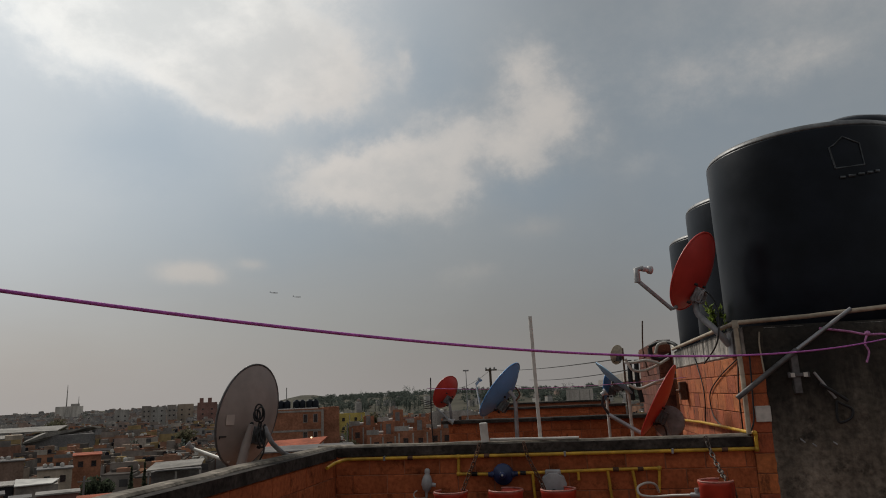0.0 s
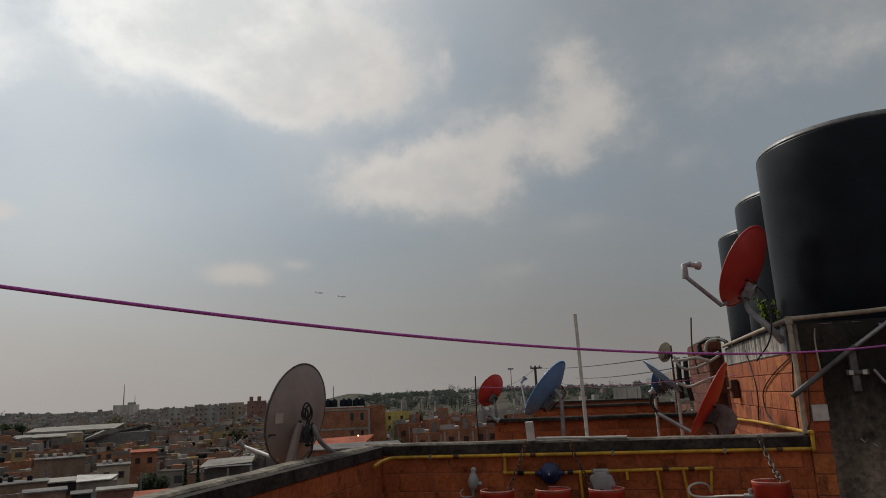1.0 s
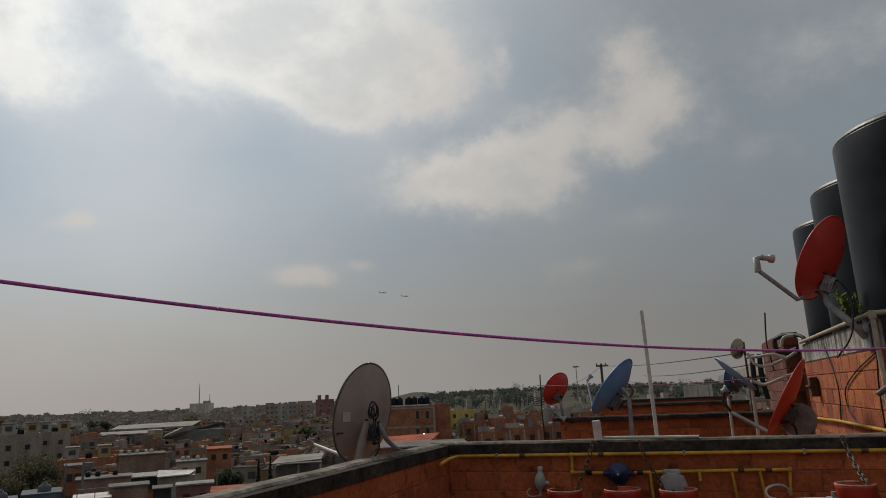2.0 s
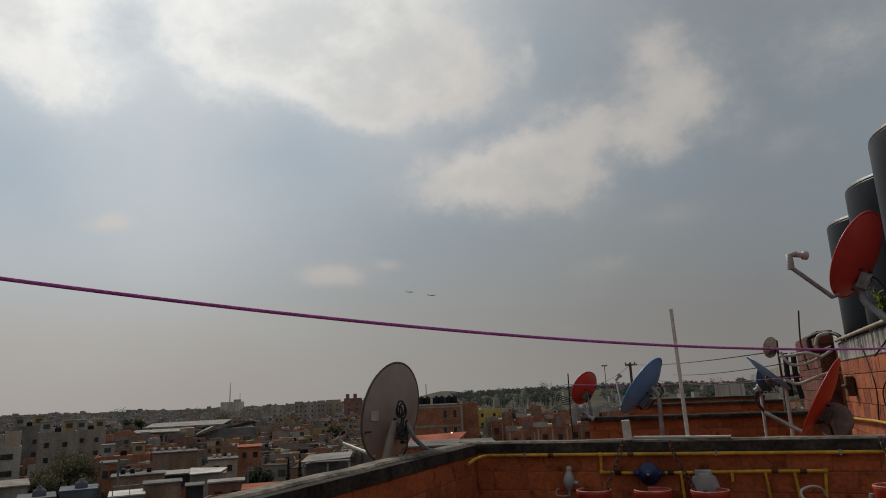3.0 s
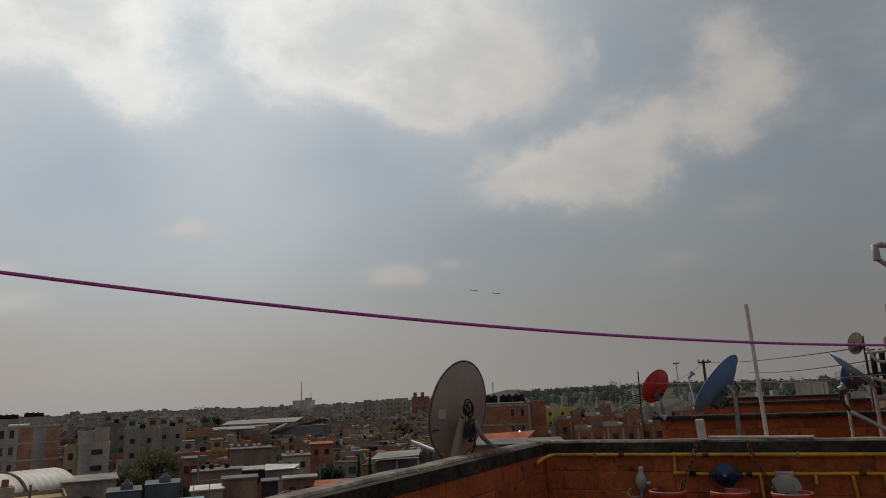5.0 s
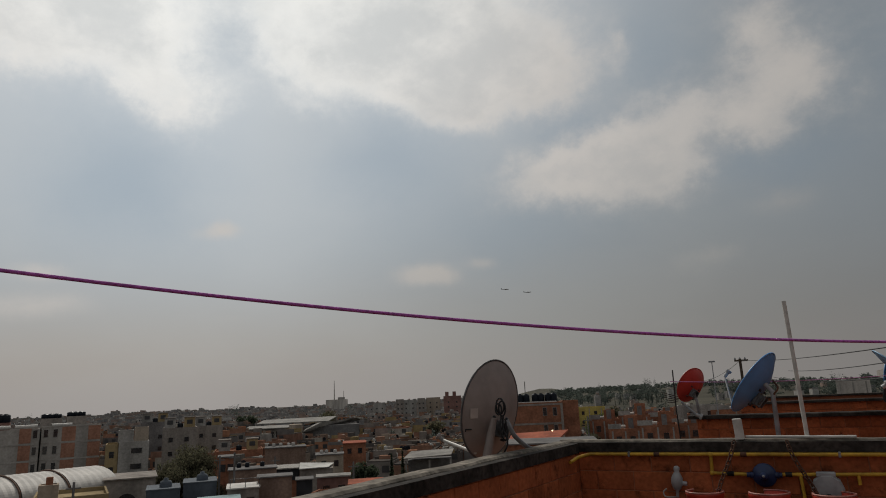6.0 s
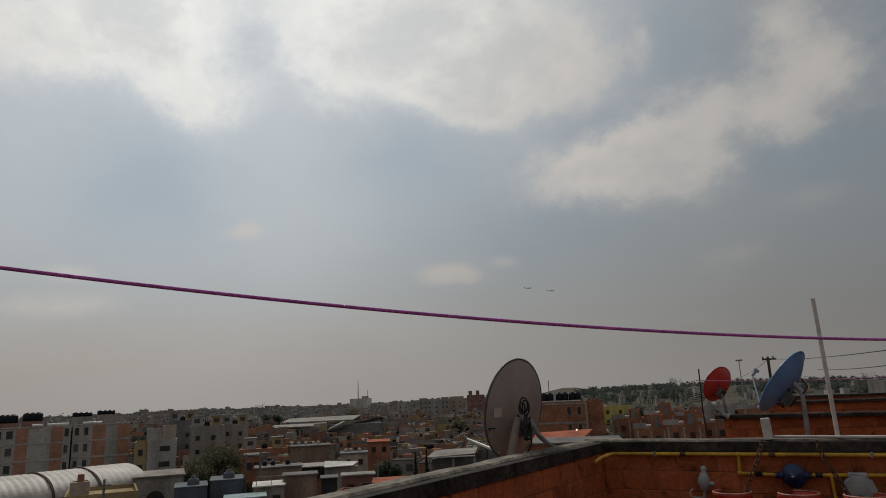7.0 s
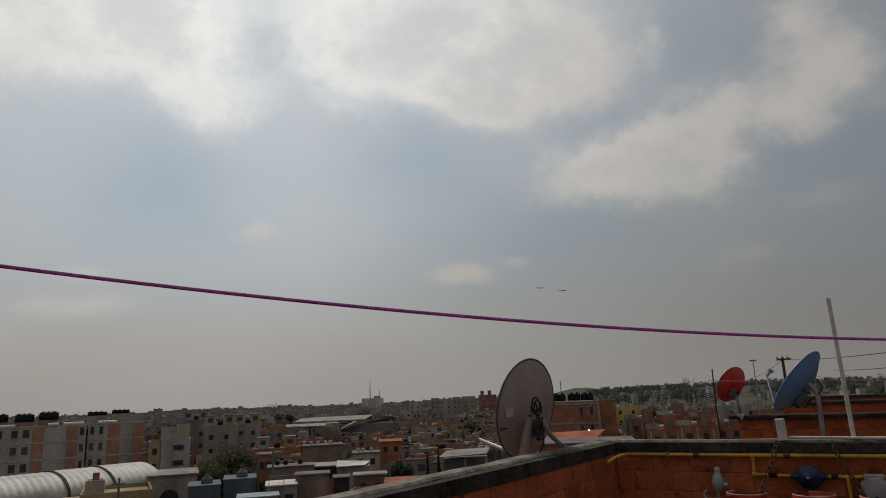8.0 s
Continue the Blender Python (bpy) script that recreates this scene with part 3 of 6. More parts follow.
def rough_slab(x0, x1, y, z0, z1a, z1b, thick):
    """A plaster skin in front of a wall, uneven, rising from z1a to z1b."""
    nx, nz = 60, 50
    v, f = [], []
    for i in range(nx + 1):
        for j in range(nz + 1):
            s = j / nz
            edge = 0.030 * noise.noise(Vector((0.3, s * 9, 2))) + 0.012 * noise.noise(Vector((0.3, s * 40, 2)))
            x = x0 + edge * (1 - i / nx) + (x1 - x0) * i / nx
            z = z0 + (z1a + (z1b - z1a) * i / nx - z0) * s
            dy = 0.008 * noise.noise(Vector((x * 3, 0, z * 3))) + 0.004 * noise.noise(Vector((x * 14, 5, z * 14)))
            v.append((x, y - thick + dy if i and j not in (0, nz) else y, z))
    for i in range(nx):
        for j in range(nz):
            a = i * (nz + 1) + j
            f.append((a, a + nz + 1, a + nz + 2, a + 1))
    return Shape().add(v, f, True)


structure("wall_plaster", rough_slab(1.385, 4.2, Y_FRONT, 0.0, 2.144, 2.144, 0.034), M_PLASTER, "blackened and pitted cement plaster on the platform wall", "plaster")
structure("trim", Shape().box((X_RIGHT + 0.03, Y_FRONT - 0.022, 1.935), (1.42, Y_FRONT + 0.1, 2.143)), M_PLASTER, "blackened cement patch at the slab corner", "plaster")
structure("platform_slab", Shape().box((X_RIGHT - 0.004, Y_FRONT - 0.012, 1.94), (4.2, 8.2, PLAT - 0.02), cut=0.012), M_SLAB, "water-streaked concrete slab under the tanks", "slab")

# parapets of the next terraces along the row
for k, (y, z, xr) in enumerate(((10.0, 1.385, 1.25), (15.0, 1.44, 1.2), (20.2, 1.46, 1.2))):
    structure("wall_next_%d" % (k + 1), Shape().box((X_LEFT + 0.05, y + 0.008, 0), (xr, y + 0.15, z - 0.05)), M_MORTAR, "parapet wall of a neighbouring terrace in orange clay blocks", "parapet wall")
    structure("coping", uneven_coping((X_LEFT - 0.05, y + 0.06, 0), (xr, y + 0.06, 0), 0.24, z, 0.05, 11.0 + k), M_ASPHALT, "dark bitumen-coated coping", "coping")
for y0, y1 in ((5.32, 9.9), (10.2, 14.9), (15.2, 20.1)):
    structure("wall_left_next", Shape().box((X_LEFT - 0.1, y0, 0), (X_LEFT + 0.03, y1, 0.95)), M_MORTAR, "low side parapet of a neighbouring terrace", "parapet wall")
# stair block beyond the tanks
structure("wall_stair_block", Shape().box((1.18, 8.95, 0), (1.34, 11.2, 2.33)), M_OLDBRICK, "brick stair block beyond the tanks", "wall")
structure("wall_stair_front", Shape().box((1.342, 8.95, 0), (4.2, 9.10, 2.1)), M_MORTAR, "front wall of the stair block", "wall")
structure("slab_next", Shape().box((1.35, 8.25, 1.9), (4.2, 30.0, 2.11)), M_CONCRETE, "concrete slab of the next tank platform", "slab")

# ---- things on and round the terrace ----


def spot(az, el, d):
    """The place seen from the eye at that azimuth and elevation, d metres off in plan."""
    return Vector((math.sin(radians(az)) * d, math.cos(radians(az)) * d, EYE + math.tan(radians(el)) * d))


# water tanks
def tank_shapes(r, h):
    body = Shape().lathe([(r * 0.985, 0), (r, 0.03), (r, 0.25 * h), (r, 0.5 * h), (r, 0.75 * h), (r, h - 0.062), (r * 0.997, h - 0.052), (r * 0.988, h - 0.048)], 96)
    top = Shape().lathe([(r * 0.966, h - 0.004), (r * 0.955, h), (r * 0.90, h - 0.01), (r * 0.86, h + 0.0), (r * 0.5, h + 0.02), (r * 0.36, h + 0.025), (0.0, h + 0.025)], 96)
    lid = Shape().lathe([(0.26, 0), (0.275, 0.02), (0.275, 0.07), (0.25, 0.10), (0.12, 0.125), (0.0, 0.13)], 40)
    for k in range(10):
        lid.box((0.268, -0.02, 0.015), (0.285, 0.02, 0.07), Matrix.Rotation(k * math.pi / 5, 4, "Z"))
    return body, top, lid


TANK_R, TANK_H = 0.780, 1.535
tank_base = PLAT
body, top, lid = tank_shapes(TANK_R, TANK_H)
tank = thing("water_tank", "large black polyethylene water tank on the concrete platform", "water tank", pose(2.166, 5.998, tank_base - 0.02), "water tanks on the platform")
part("body", body, M_TANK, tank)
part("top", top, M_TANK, tank)
# rim far paler than the tank: its highlight is in the colour
part("rim", Shape().lathe([(TANK_R * 0.987, TANK_H - 0.048), (TANK_R * 0.996, TANK_H - 0.042), (TANK_R * 0.994, TANK_H - 0.034), (TANK_R * 0.972, TANK_H - 0.004), (TANK_R * 0.962, TANK_H + 0.001)], 96), M_TANKRIM, tank, "dusty rim with its highlight painted in pale")
part("lid", lid, M_TANK, tank, m=pose(0, 0, TANK_H + 0.025))
for x, y in ((2.251, 7.62), (2.30, 9.25)):
    copy_thing(tank, pose(x, y, tank_base - 0.02 if y < 8 else 2.11))
# domed hatch at the rim of the first tank, and its worn print
hatch = part("hatch", Shape().lathe([(0.40, 0), (0.40, 0.05), (0.36, 0.10), (0.2, 0.17), (0.0, 0.20)], 40), M_TANK, tank, "domed hatch cover", m=pose(0.40, -0.02, TANK_H + 0.06))
tank["label"] = "large black polyethylene water tank with a worn pale print"


def on_tank(az, el):
    """The point of the first tank's side at that azimuth from the eye."""
    c, w = Vector((2.166, 5.998)), Vector((math.sin(radians(az)), math.cos(radians(az))))
    b = w.dot(c)
    s = b - math.sqrt(max(0.0, b * b - c.length_squared + (TANK_R + 0.003) ** 2))
    return Vector((w.x * s, w.y * s, EYE + math.tan(radians(el)) * s)) - Vector((2.166, 5.998, tank_base - 0.02))


def print_bar(pts, r):
    return Shape().tube([on_tank(a, e) for a, e in pts], r, 4)


house_print = print_bar([(22.0, 15.3), (21.8, 16.9), (22.1, 17.0), (22.8, 17.5), (23.5, 17.0), (23.8, 16.8), (23.9, 15.2), (22.0, 15.3)], 0.007)
part("print", house_print, M_TANKMARK, tank, "worn pale outline print")
for a0, a1 in ((22.2, 22.55), (22.75, 23.2), (23.4, 23.75), (23.95, 24.3), (24.45, 24.7)):
    part("print_bar", print_bar([(a0, 14.6), (a1, 14.55)], 0.012), M_TANKMARK, tank, "worn pale print bar")


# satellite dishes
def dish(name_label, az, el, d, tilt, aspect, size, mat, side=-1, depth=0.10, group="satellite dishes on the roofs", rim_mat=None, low=0.17, holder=None):
    """An offset dish whose rim shows as an ellipse leaning by tilt; side -1: it faces to the left and away."""
    c = spot(az, el, d)
    f = (c - Vector((0, 0, EYE))).normalized()
    r = f.cross(Vector((0, 0, 1))).normalized()
    u = r.cross(f)
    t = radians(tilt)
    s = math.sqrt(max(0.0, 1 - aspect * aspect))
    axis = (f * abs(aspect) * (1 if aspect > 0 else -1) + (r * math.cos(t) * side + u * math.sin(t)) * s).normalized()
    long = (r * math.sin(t) * -side + u * math.cos(t)).normalized()
    b = long.cross(axis).normalized()
    long = axis.cross(b)
    m = Matrix.Translation(c) @ Matrix((b, long, axis)).transposed().to_4x4()
    ob = thing("satellite_dish", name_label, "satellite dish", m, group)
    sh, n, rings = Shape(), 56, 9
    rx, ry = size * 0.46, size * 0.5
    v, q = [], []
    for lay in (0.0, -0.007):
        for i in range(rings + 1):
            k = i / rings
            for j in range(n):
                a = 2 * math.pi * j / n
                v.append((rx * k * math.cos(a), ry * k * math.sin(a), -depth * (1 - k * k) + lay))
    for lay in (0, 1):
        o = lay * (rings + 1) * n
        for i in range(rings):
            for j in range(n):
                fc = (o + i * n + j, o + i * n + (j + 1) % n, o + (i + 1) * n + (j + 1) % n, o + (i + 1) * n + j)
                q.append(fc if lay == 0 else fc[::-1])
    sh.add(v, q, True)
    part("reflector", sh, mat, ob)
    rim = [(rx * math.cos(2 * math.pi * j / n), ry * math.sin(2 * math.pi * j / n), -0.006) for j in range(n + 1)]
    part("rim", Shape().tube(rim, 0.0075, 6, False), rim_mat or mat, ob)
    back = Shape().box((-0.045, -low * size - 0.06, -depth - 0.022), (0.045, -low * size + 0.06, -depth + 0.01), cut=0.006)
    back.box((-0.042, -low * size - 0.05, -depth - 0.07), (-0.036, -low * size + 0.05, -depth - 0.02)).box((0.036, -low * size - 0.05, -depth - 0.07), (0.042, -low * size + 0.05, -depth - 0.02))
    br = part("bracket", back, holder or M_BRACKET, ob)
    part("clamp_ring", Shape().ring((0, -low * size, -depth - 0.05), 0.05, 0.011, 20), holder or M_BRACKET, ob)
    for x in (-0.075, 0.075):
        for y in (-0.075, 0.075):
            part("bolt", Shape().lathe([(0, -0.014), (0.010, -0.012), (0.010, 0.012)], 8), M_BLACK, br, m=pose(x, -low * size + y, -depth - 0.002))
    return ob, m


def child_path(ob, m, name, pts, r, mat, label="", n=10, rounded=False):
    inv = m.inverted()
    p = smooth_path(pts, 6) if rounded else pts
    return part(name, Shape().tube([inv @ Vector(q) for q in p], r, n), mat, ob, label)


def lnb(ob, m, a, b, size=0.045):
    """The receiver head at the end of its arm."""
    inv = m.inverted()
    a, b = inv @ Vector(a), inv @ Vector(b)
    d = (b - a)
    s = Shape().tube([a, a + d * 0.6], size * 0.55, 12).tube([a + d * 0.6, a + d * 0.7, b], [size * 0.55, size * 0.9, size * 0.95], 14)
    return part("receiver", s, M_METER, ob, "weathered grey receiver head")


# taupe dish behind the side parapet
ob, m = dish("large taupe satellite dish seen from behind, with coiled cables", -26.2, -0.97, 5.05, 13.5, 0.60, 0.717, M_DISHGREY, rim_mat=M_BRACKET)
child_path(ob, m, "arm", [spot(-27.6, -4.4, 4.95), spot(-30.2, -3.3, 5.3)], 0.0125, M_PVC, "pale feed arm")
lnb(ob, m, spot(-30.2, -3.3, 5.3), spot(-30.7, -2.9, 5.3), 0.028)
child_path(ob, m, "mast", [spot(-24.9, -1.9, 4.86), spot(-24.6, -2.6, 4.86), spot(-24.2, -3.3, 4.9), spot(-23.3, -4.1, 5.05), Vector((-1.98, 4.75, 1.36))], 0.0165, M_STEEL, "bent grey mast", rounded=True)
child_path(ob, m, "strut", [spot(-25.9, -1.7, 4.85), spot(-26.3, -3.2, 4.86), spot(-26.75, -5.2, 4.88)], [0.020, 0.030, 0.034], M_DISHGREY, "broad folded steel strut", 6)
inv = m.inverted()
part("sticker", Shape().box((-0.030, -0.034, -0.003), (0.030, 0.034, 0.0)), M_LABEL, ob, "faded square sticker", m=pose(0.245, -0.05, -0.0535, 0, -24, 0) @ pose(0, 0, 0, 0, 0, -12))
loops = Shape()
for k, (a0, e0, w, h) in enumerate(((-25.35, -0.75, 0.32, 0.62), (-25.2, -0.95, 0.28, 0.60), (-25.5, -1.0, 0.25, 0.45))):
    loops.tube([inv @ spot(a0 + w * math.sin(t * 0.393), e0 + h * math.cos(t * 0.393), 4.78 - 0.01 * k) for t in range(17)], 0.006, 6, False)
part("cable_coil", loops, M_BLACK, ob, "coiled black coaxial cable")
child_path(ob, m, "cable", [spot(-25.3, -1.5, 4.79), spot(-25.45, -2.7, 4.77), spot(-25.1, -3.5, 4.78), spot(-24.85, -3.0, 4.79), spot(-25.0, -1.8, 4.79)], 0.006, M_BLACK, "", 6, True)
child_path(ob, m, "cable", [spot(-25.15, -1.5, 4.8), spot(-25.2, -2.6, 4.78), spot(-24.9, -3.6, 4.78), spot(-25.2, -4.4, 4.8), spot(-25.7, -4.9, 4.9)], 0.006, M_BLACK, "", 6, True)
part("print_mark", Shape().box((-0.025, -0.004, -0.003), (0.025, 0.004, 0)).box((0.018, -0.016, -0.003), (0.025, -0.004, 0)), M_BLACK, ob, "small dark printed mark", m=pose(0.25, -0.165, -0.0325, 0, -25, 0) @ pose(0, 0, 0, 0, 0, -10))

# red dish on the platform corner
ob, m = dish("red satellite dish on a bent mast at the platform corner", 10.85, 8.95, 5.6, 27, 0.42, 0.648, M_DISHRED, low=0.25, holder=M_STEEL)
child_path(ob, m, "mast", [spot(10.35, 7.6, 5.62), spot(10.75, 6.4, 5.6), spot(10.95, 5.4, 5.55), spot(12.0, 4.2, 5.45), Vector((1.225, 5.36, 2.03))], 0.024, M_STEEL, "bent grey steel mast", 12, True)
child_path(ob, m, "arm", [spot(9.3, 6.2, 5.55), spot(8.95, 6.05, 5.5), spot(6.55, 8.55, 5.5)], 0.016, M_STEEL, "grey feed arm")
child_path(ob, m, "arm_end", [spot(6.5, 8.45, 5.5), spot(6.5, 9.5, 5.5), spot(7.0, 9.55, 5.52)], 0.026, M_METER)
lnb(ob, m, spot(6.95, 9.5, 5.5), spot(7.65, 9.35, 5.55), 0.036)
child_path(ob, m, "cable", [spot(10.6, 7.4, 5.6), spot(11.7, 7.2, 5.55), spot(12.35, 6.0, 5.5), spot(12.3, 4.3, 5.42), spot(11.9, 2.9, 5.42), spot(10.9, 1.6, 5.6)], 0.006, M_BLACK, "black coaxial cable", 6, True)
inv = m.inverted()
part("foot_plate", Shape().box((-0.012, -0.07, -0.09), (0.0, 0.07, 0.09), cut=0.003), M_STEEL, ob, m=inv @ pose(1.243, 5.36, 2.03))

# blue dish on a post of the next terrace
ob, m = dish("blue satellite dish on a post beside a tall white pipe", -5.55, 0.30, 6.5, 39, 0.27, 0.60, M_DISHBLUE)
child_path(ob, m, "mast", [spot(-4.75, 0.1, 6.42), spot(-4.3, -0.5, 6.4), spot(-4.3, -1.5, 6.4), Vector((spot(-4.4, -3, 6.4).x, spot(-4.4, -3, 6.4).y, 0.0))], 0.02, M_STEEL, "grey steel post")
child_path(ob, m, "cable", [spot(-4.2, 0.4, 6.4), spot(-3.9, -0.2, 6.38), spot(-4.25, -0.7, 6.38)], 0.008, M_RUST, "", 6, True)
child_path(ob, m, "arm", [spot(-7.2, -1.5, 6.45), spot(-7.5, 0.8, 6.7)], 0.008, M_STEEL)
lnb(ob, m, spot(-7.5, 0.8, 6.7), spot(-7.1, 1.25, 6.7), 0.028)
# red dish on the parapet of the next terrace
ob, m = dish("red satellite dish on a neighbour's parapet beside an aerial", -10.1, 0.3, 10.2, 33, 0.64, 0.50, M_DISHRED)
child_path(ob, m, "mast", [spot(-9.9, -0.4, 10.15), spot(-9.75, -1.0, 10.12), Vector((-1.72, 10.08, 1.36))], 0.02, M_STEEL, "grey steel mast")
child_path(ob, m, "arm", [spot(-10.9, -1.0, 10.1), spot(-9.75, -2.15, 9.95)], 0.015, M_STEEL)
lnb(ob, m, spot(-9.95, -2.0, 9.95), spot(-9.5, -2.2, 9.95))
# red dish seen edge-on, on the next terrace
ob, m = dish("red satellite dish seen edge-on behind the front parapet", 7.1, -1.1, 6.1, 30, 0.10, 0.66, M_DISHRED, depth=0.06)
child_path(ob, m, "arm", [spot(5.6, -3.6, 6.0), spot(3.2, -2.1, 6.05)], 0.017, M_GALV, "pale feed arm")
child_path(ob, m, "arm_end", [spot(3.3, -2.2, 6.05), spot(2.75, -1.3, 6.05), spot(2.9, -0.5, 6.05)], 0.012, M_BLACK)
lnb(ob, m, spot(2.75, -0.5, 6.05), spot(3.15, -0.25, 6.05), 0.034)
child_path(ob, m, "mast", [spot(7.2, -2.0, 6.2), spot(7.6, -3.4, 6.2), Vector((spot(7.6, -3, 6.2).x, spot(7.6, -3, 6.2).y, 0))], 0.022, M_STEEL)
child_path(ob, m, "cable", [spot(6.4, -3.0, 6.12), spot(7.0, -2.9, 6.1), spot(7.4, -3.2, 6.12), spot(7.5, -3.9, 6.15)], 0.008, M_BLACK, "", 6, True)
# plain disc put in for the back of another, grey dish
part("back_plate", Shape().lathe([(0, -0.006), (0.125, -0.006), (0.135, 0), (0.125, 0.006), (0, 0.006)], 24), M_STEEL, ob, "round grey disc for the back of a grey dish", m=m.inverted() @ (Matrix.Translation(spot(7.75, -2.75, 6.25)) @ pose(0, 0, 0, 90, 0, -15)))
# pale blue dishes further along the row
ob, m = dish("pale blue satellite dish seen edge-on on a frame", 3.9, 0.85, 8.7, 46, 0.08, 0.56, M_DISHPALE, side=1, depth=0.05)
child_path(ob, m, "mast", [spot(4.6, 0.2, 8.75), spot(4.9, -0.6, 8.75), Vector((spot(4.9, -1, 8.75).x, spot(4.9, -1, 8.75).y, 0))], 0.02, M_PVC)
ob, m = dish("darker blue satellite dish on a slim post", 3.2, 0.25, 9.1, 8, 0.25, 0.36, M_DISHBLUE, depth=0.05)
child_path(ob, m, "mast", [spot(3.3, 0.1, 9.12), spot(3.15, -1.0, 9.1), Vector((spot(3.15, -1, 9.1).x, spot(3.15, -1, 9.1).y, 0))], 0.018, M_PVC)
# small pale dish on a pole
ob, m = dish("small pale grey dish on a slim dark pole", 4.25, 2.7, 14.0, 12, 0.68, 0.38, M_PVCOLD, depth=0.04)
child_path(ob, m, "mast", [spot(4.75, 3.2, 14.1), spot(4.75, 0.5, 14.1), Vector((spot(4.75, 0, 14.1).x, spot(4.75, 0, 14.1).y, 0.0))], 0.02, M_RUST)


def pole(name, label, category, pts, r, mat, group="", kind=""):
    return tagged(part(name, Shape().tube(pts, r, 14), mat), label, category, group, kind)


# pipes and stubs on the front parapet
pole("pvc_post", "tall slim white plastic pipe standing on the parapet", "pipe", [(-0.222, 5.215, 1.385), (-0.238, 5.205, 2.318)], 0.0138, M_PVC)
tagged(part("pvc_stub", Shape().box((-0.03, -0.028, 0), (0.03, 0.028, 0.145), cut=0.006), M_PVC, m=pose(-0.636, 5.195, 1.388, 0, -3, 8)), "short white plastic stub on the parapet", "pipe stub")
pole("pvc_pipe", "thin white plastic pipe lying on the parapet", "pipe", [(-0.60, 5.20, 1.408), (-0.2, 5.185, 1.405), (0.06, 5.19, 1.403)], 0.0105, M_PVC)

# pipes of the tank platform
wp = thing("overflow_pipe", "yellowed plastic water pipe along the platform edge", "water pipe")
part("run", Shape().tube([(1.235, 5.115, 2.172), (1.735, 5.115, 2.192), (2.24, 5.115, 2.228), (4.1, 5.115, 2.30)], 0.0165, 12), M_PVCOLD, wp)
part("drop", Shape().tube([(1.228, 5.118, 2.165), (1.232, 5.118, 1.75), (1.225, 5.118, 1.40)], 0.0165, 12), M_PVCOLD, wp)
part("side_run", Shape().tube([(1.225, 5.13, 2.172), (1.23, 6.4, 2.168), (1.232, 8.1, 2.16)], 0.0165, 12), M_PVCOLD, wp)
part("elbow", Shape().lathe([(0.024, -0.03), (0.024, 0.022), (0.018, 0.026), (0, 0.026)], 16, pose(1.23, 5.12, 2.165)), M_PVCOLD, wp)
rail = thing("steel_tube", "grey steel tube leaning across the platform wall", "steel tube")
part("upper", Shape().tube([(1.58, 5.07, 1.945), (1.985, 5.06, 2.222)], 0.0145, 14), M_GALV, rail)
part("lower", Shape().tube([(1.165, 5.06, 1.645), (1.60, 5.07, 1.96)], 0.0185, 14), M_BRACKET, rail)
br = thing("wall_bracket", "small steel bracket screwed to the plaster", "bracket")
part("plate", Shape().box((1.555, 5.085, 1.66), (1.605, 5.125, 1.93), cut=0.004), M_BRACKET, br)
part("tag", Shape().box((1.535, 5.062, 1.772), (1.562, 5.066, 1.802)).box((1.618, 5.062, 1.772), (1.645, 5.066, 1.802)), M_PVC, br, "small pale tags")
part("clamp", Shape().box((1.52, 5.07, 1.775), (1.66, 5.084, 1.80), cut=0.003).box((1.52, 5.066, 1.768), (1.545, 5.09, 1.806), cut=0.003).box((1.635, 5.066, 1.768), (1.66, 5.09, 1.806), cut=0.003), M_BRACKET, br, "dark clamp")
tool = thing("hanging_tool", "old tool with a black loop hanging on the plaster", "tool")
part("shaft", Shape().tube([(1.69, 5.075, 1.80), (1.80, 5.07, 1.62)], 0.009, 8), M_METER, tool)
part("grip", Shape().tube([(1.715, 5.072, 1.72), (1.79, 5.06, 1.665), (1.87, 5.06, 1.60)], 0.011, 8), M_BLACK, tool)
part("loop", Shape().tube(smooth_path([(1.80, 5.06, 1.60), (1.785, 5.055, 1.50), (1.80, 5.05, 1.46), (1.87, 5.05, 1.49), (1.885, 5.055, 1.545), (1.83, 5.06, 1.58), (1.80, 5.06, 1.60)], 6), 0.009, 8), M_BLACK, tool)
tagged(part("wall_plate", Shape().box((1.290, 5.131, 1.475), (1.392, 5.149, 1.585), cut=0.004), M_PVC), "small pale plate with a rusty top edge", "plate")
for pts, mat in (([(1.385, 5.12, 2.10), (1.372, 5.115, 2.0), (1.38, 5.115, 1.80)], M_PVCOLD), ([(1.30, 5.13, 1.93), (1.285, 5.12, 1.7), (1.27, 5.12, 1.5), (1.24, 5.11, 1.42)], M_BLACK), ([(1.24, 5.24, 1.92), (1.238, 5.9, 1.80), (1.238, 6.35, 1.66), (1.238, 6.3, 1.48), (1.238, 6.0, 1.40)], M_BLACK), ([(1.24, 5.2, 1.94), (1.225, 5.25, 1.7), (1.23, 5.3, 1.42)], M_BLACK), ([(1.238, 6.9, 2.05), (1.238, 6.6, 1.7), (1.238, 6.7, 1.41)], M_BLACK)):
    tagged(part("cable", Shape().tube(smooth_path(pts, 6), 0.0055, 6), mat), "thin loose cable hanging down the wall", "cable", "cables on the platform walls")
for x, z in ((1.62, 1.33), (1.75, 1.34), (1.55, 1.36)):
    tagged(part("rusty_nail", Shape().tube([(x, 5.13, z), (x + 0.02, 5.09, z - 0.025)], 0.005, 6), M_METER), "bent nail in the plaster", "nail", "nails in the plaster")

# weed at the foot of the tanks
weed = thing("weed", "small lime green weed growing at the platform edge", "plant", pose(1.33, 6.1, 2.14))
stem, leaf = Shape(), Shape()
r2 = random.Random(3)
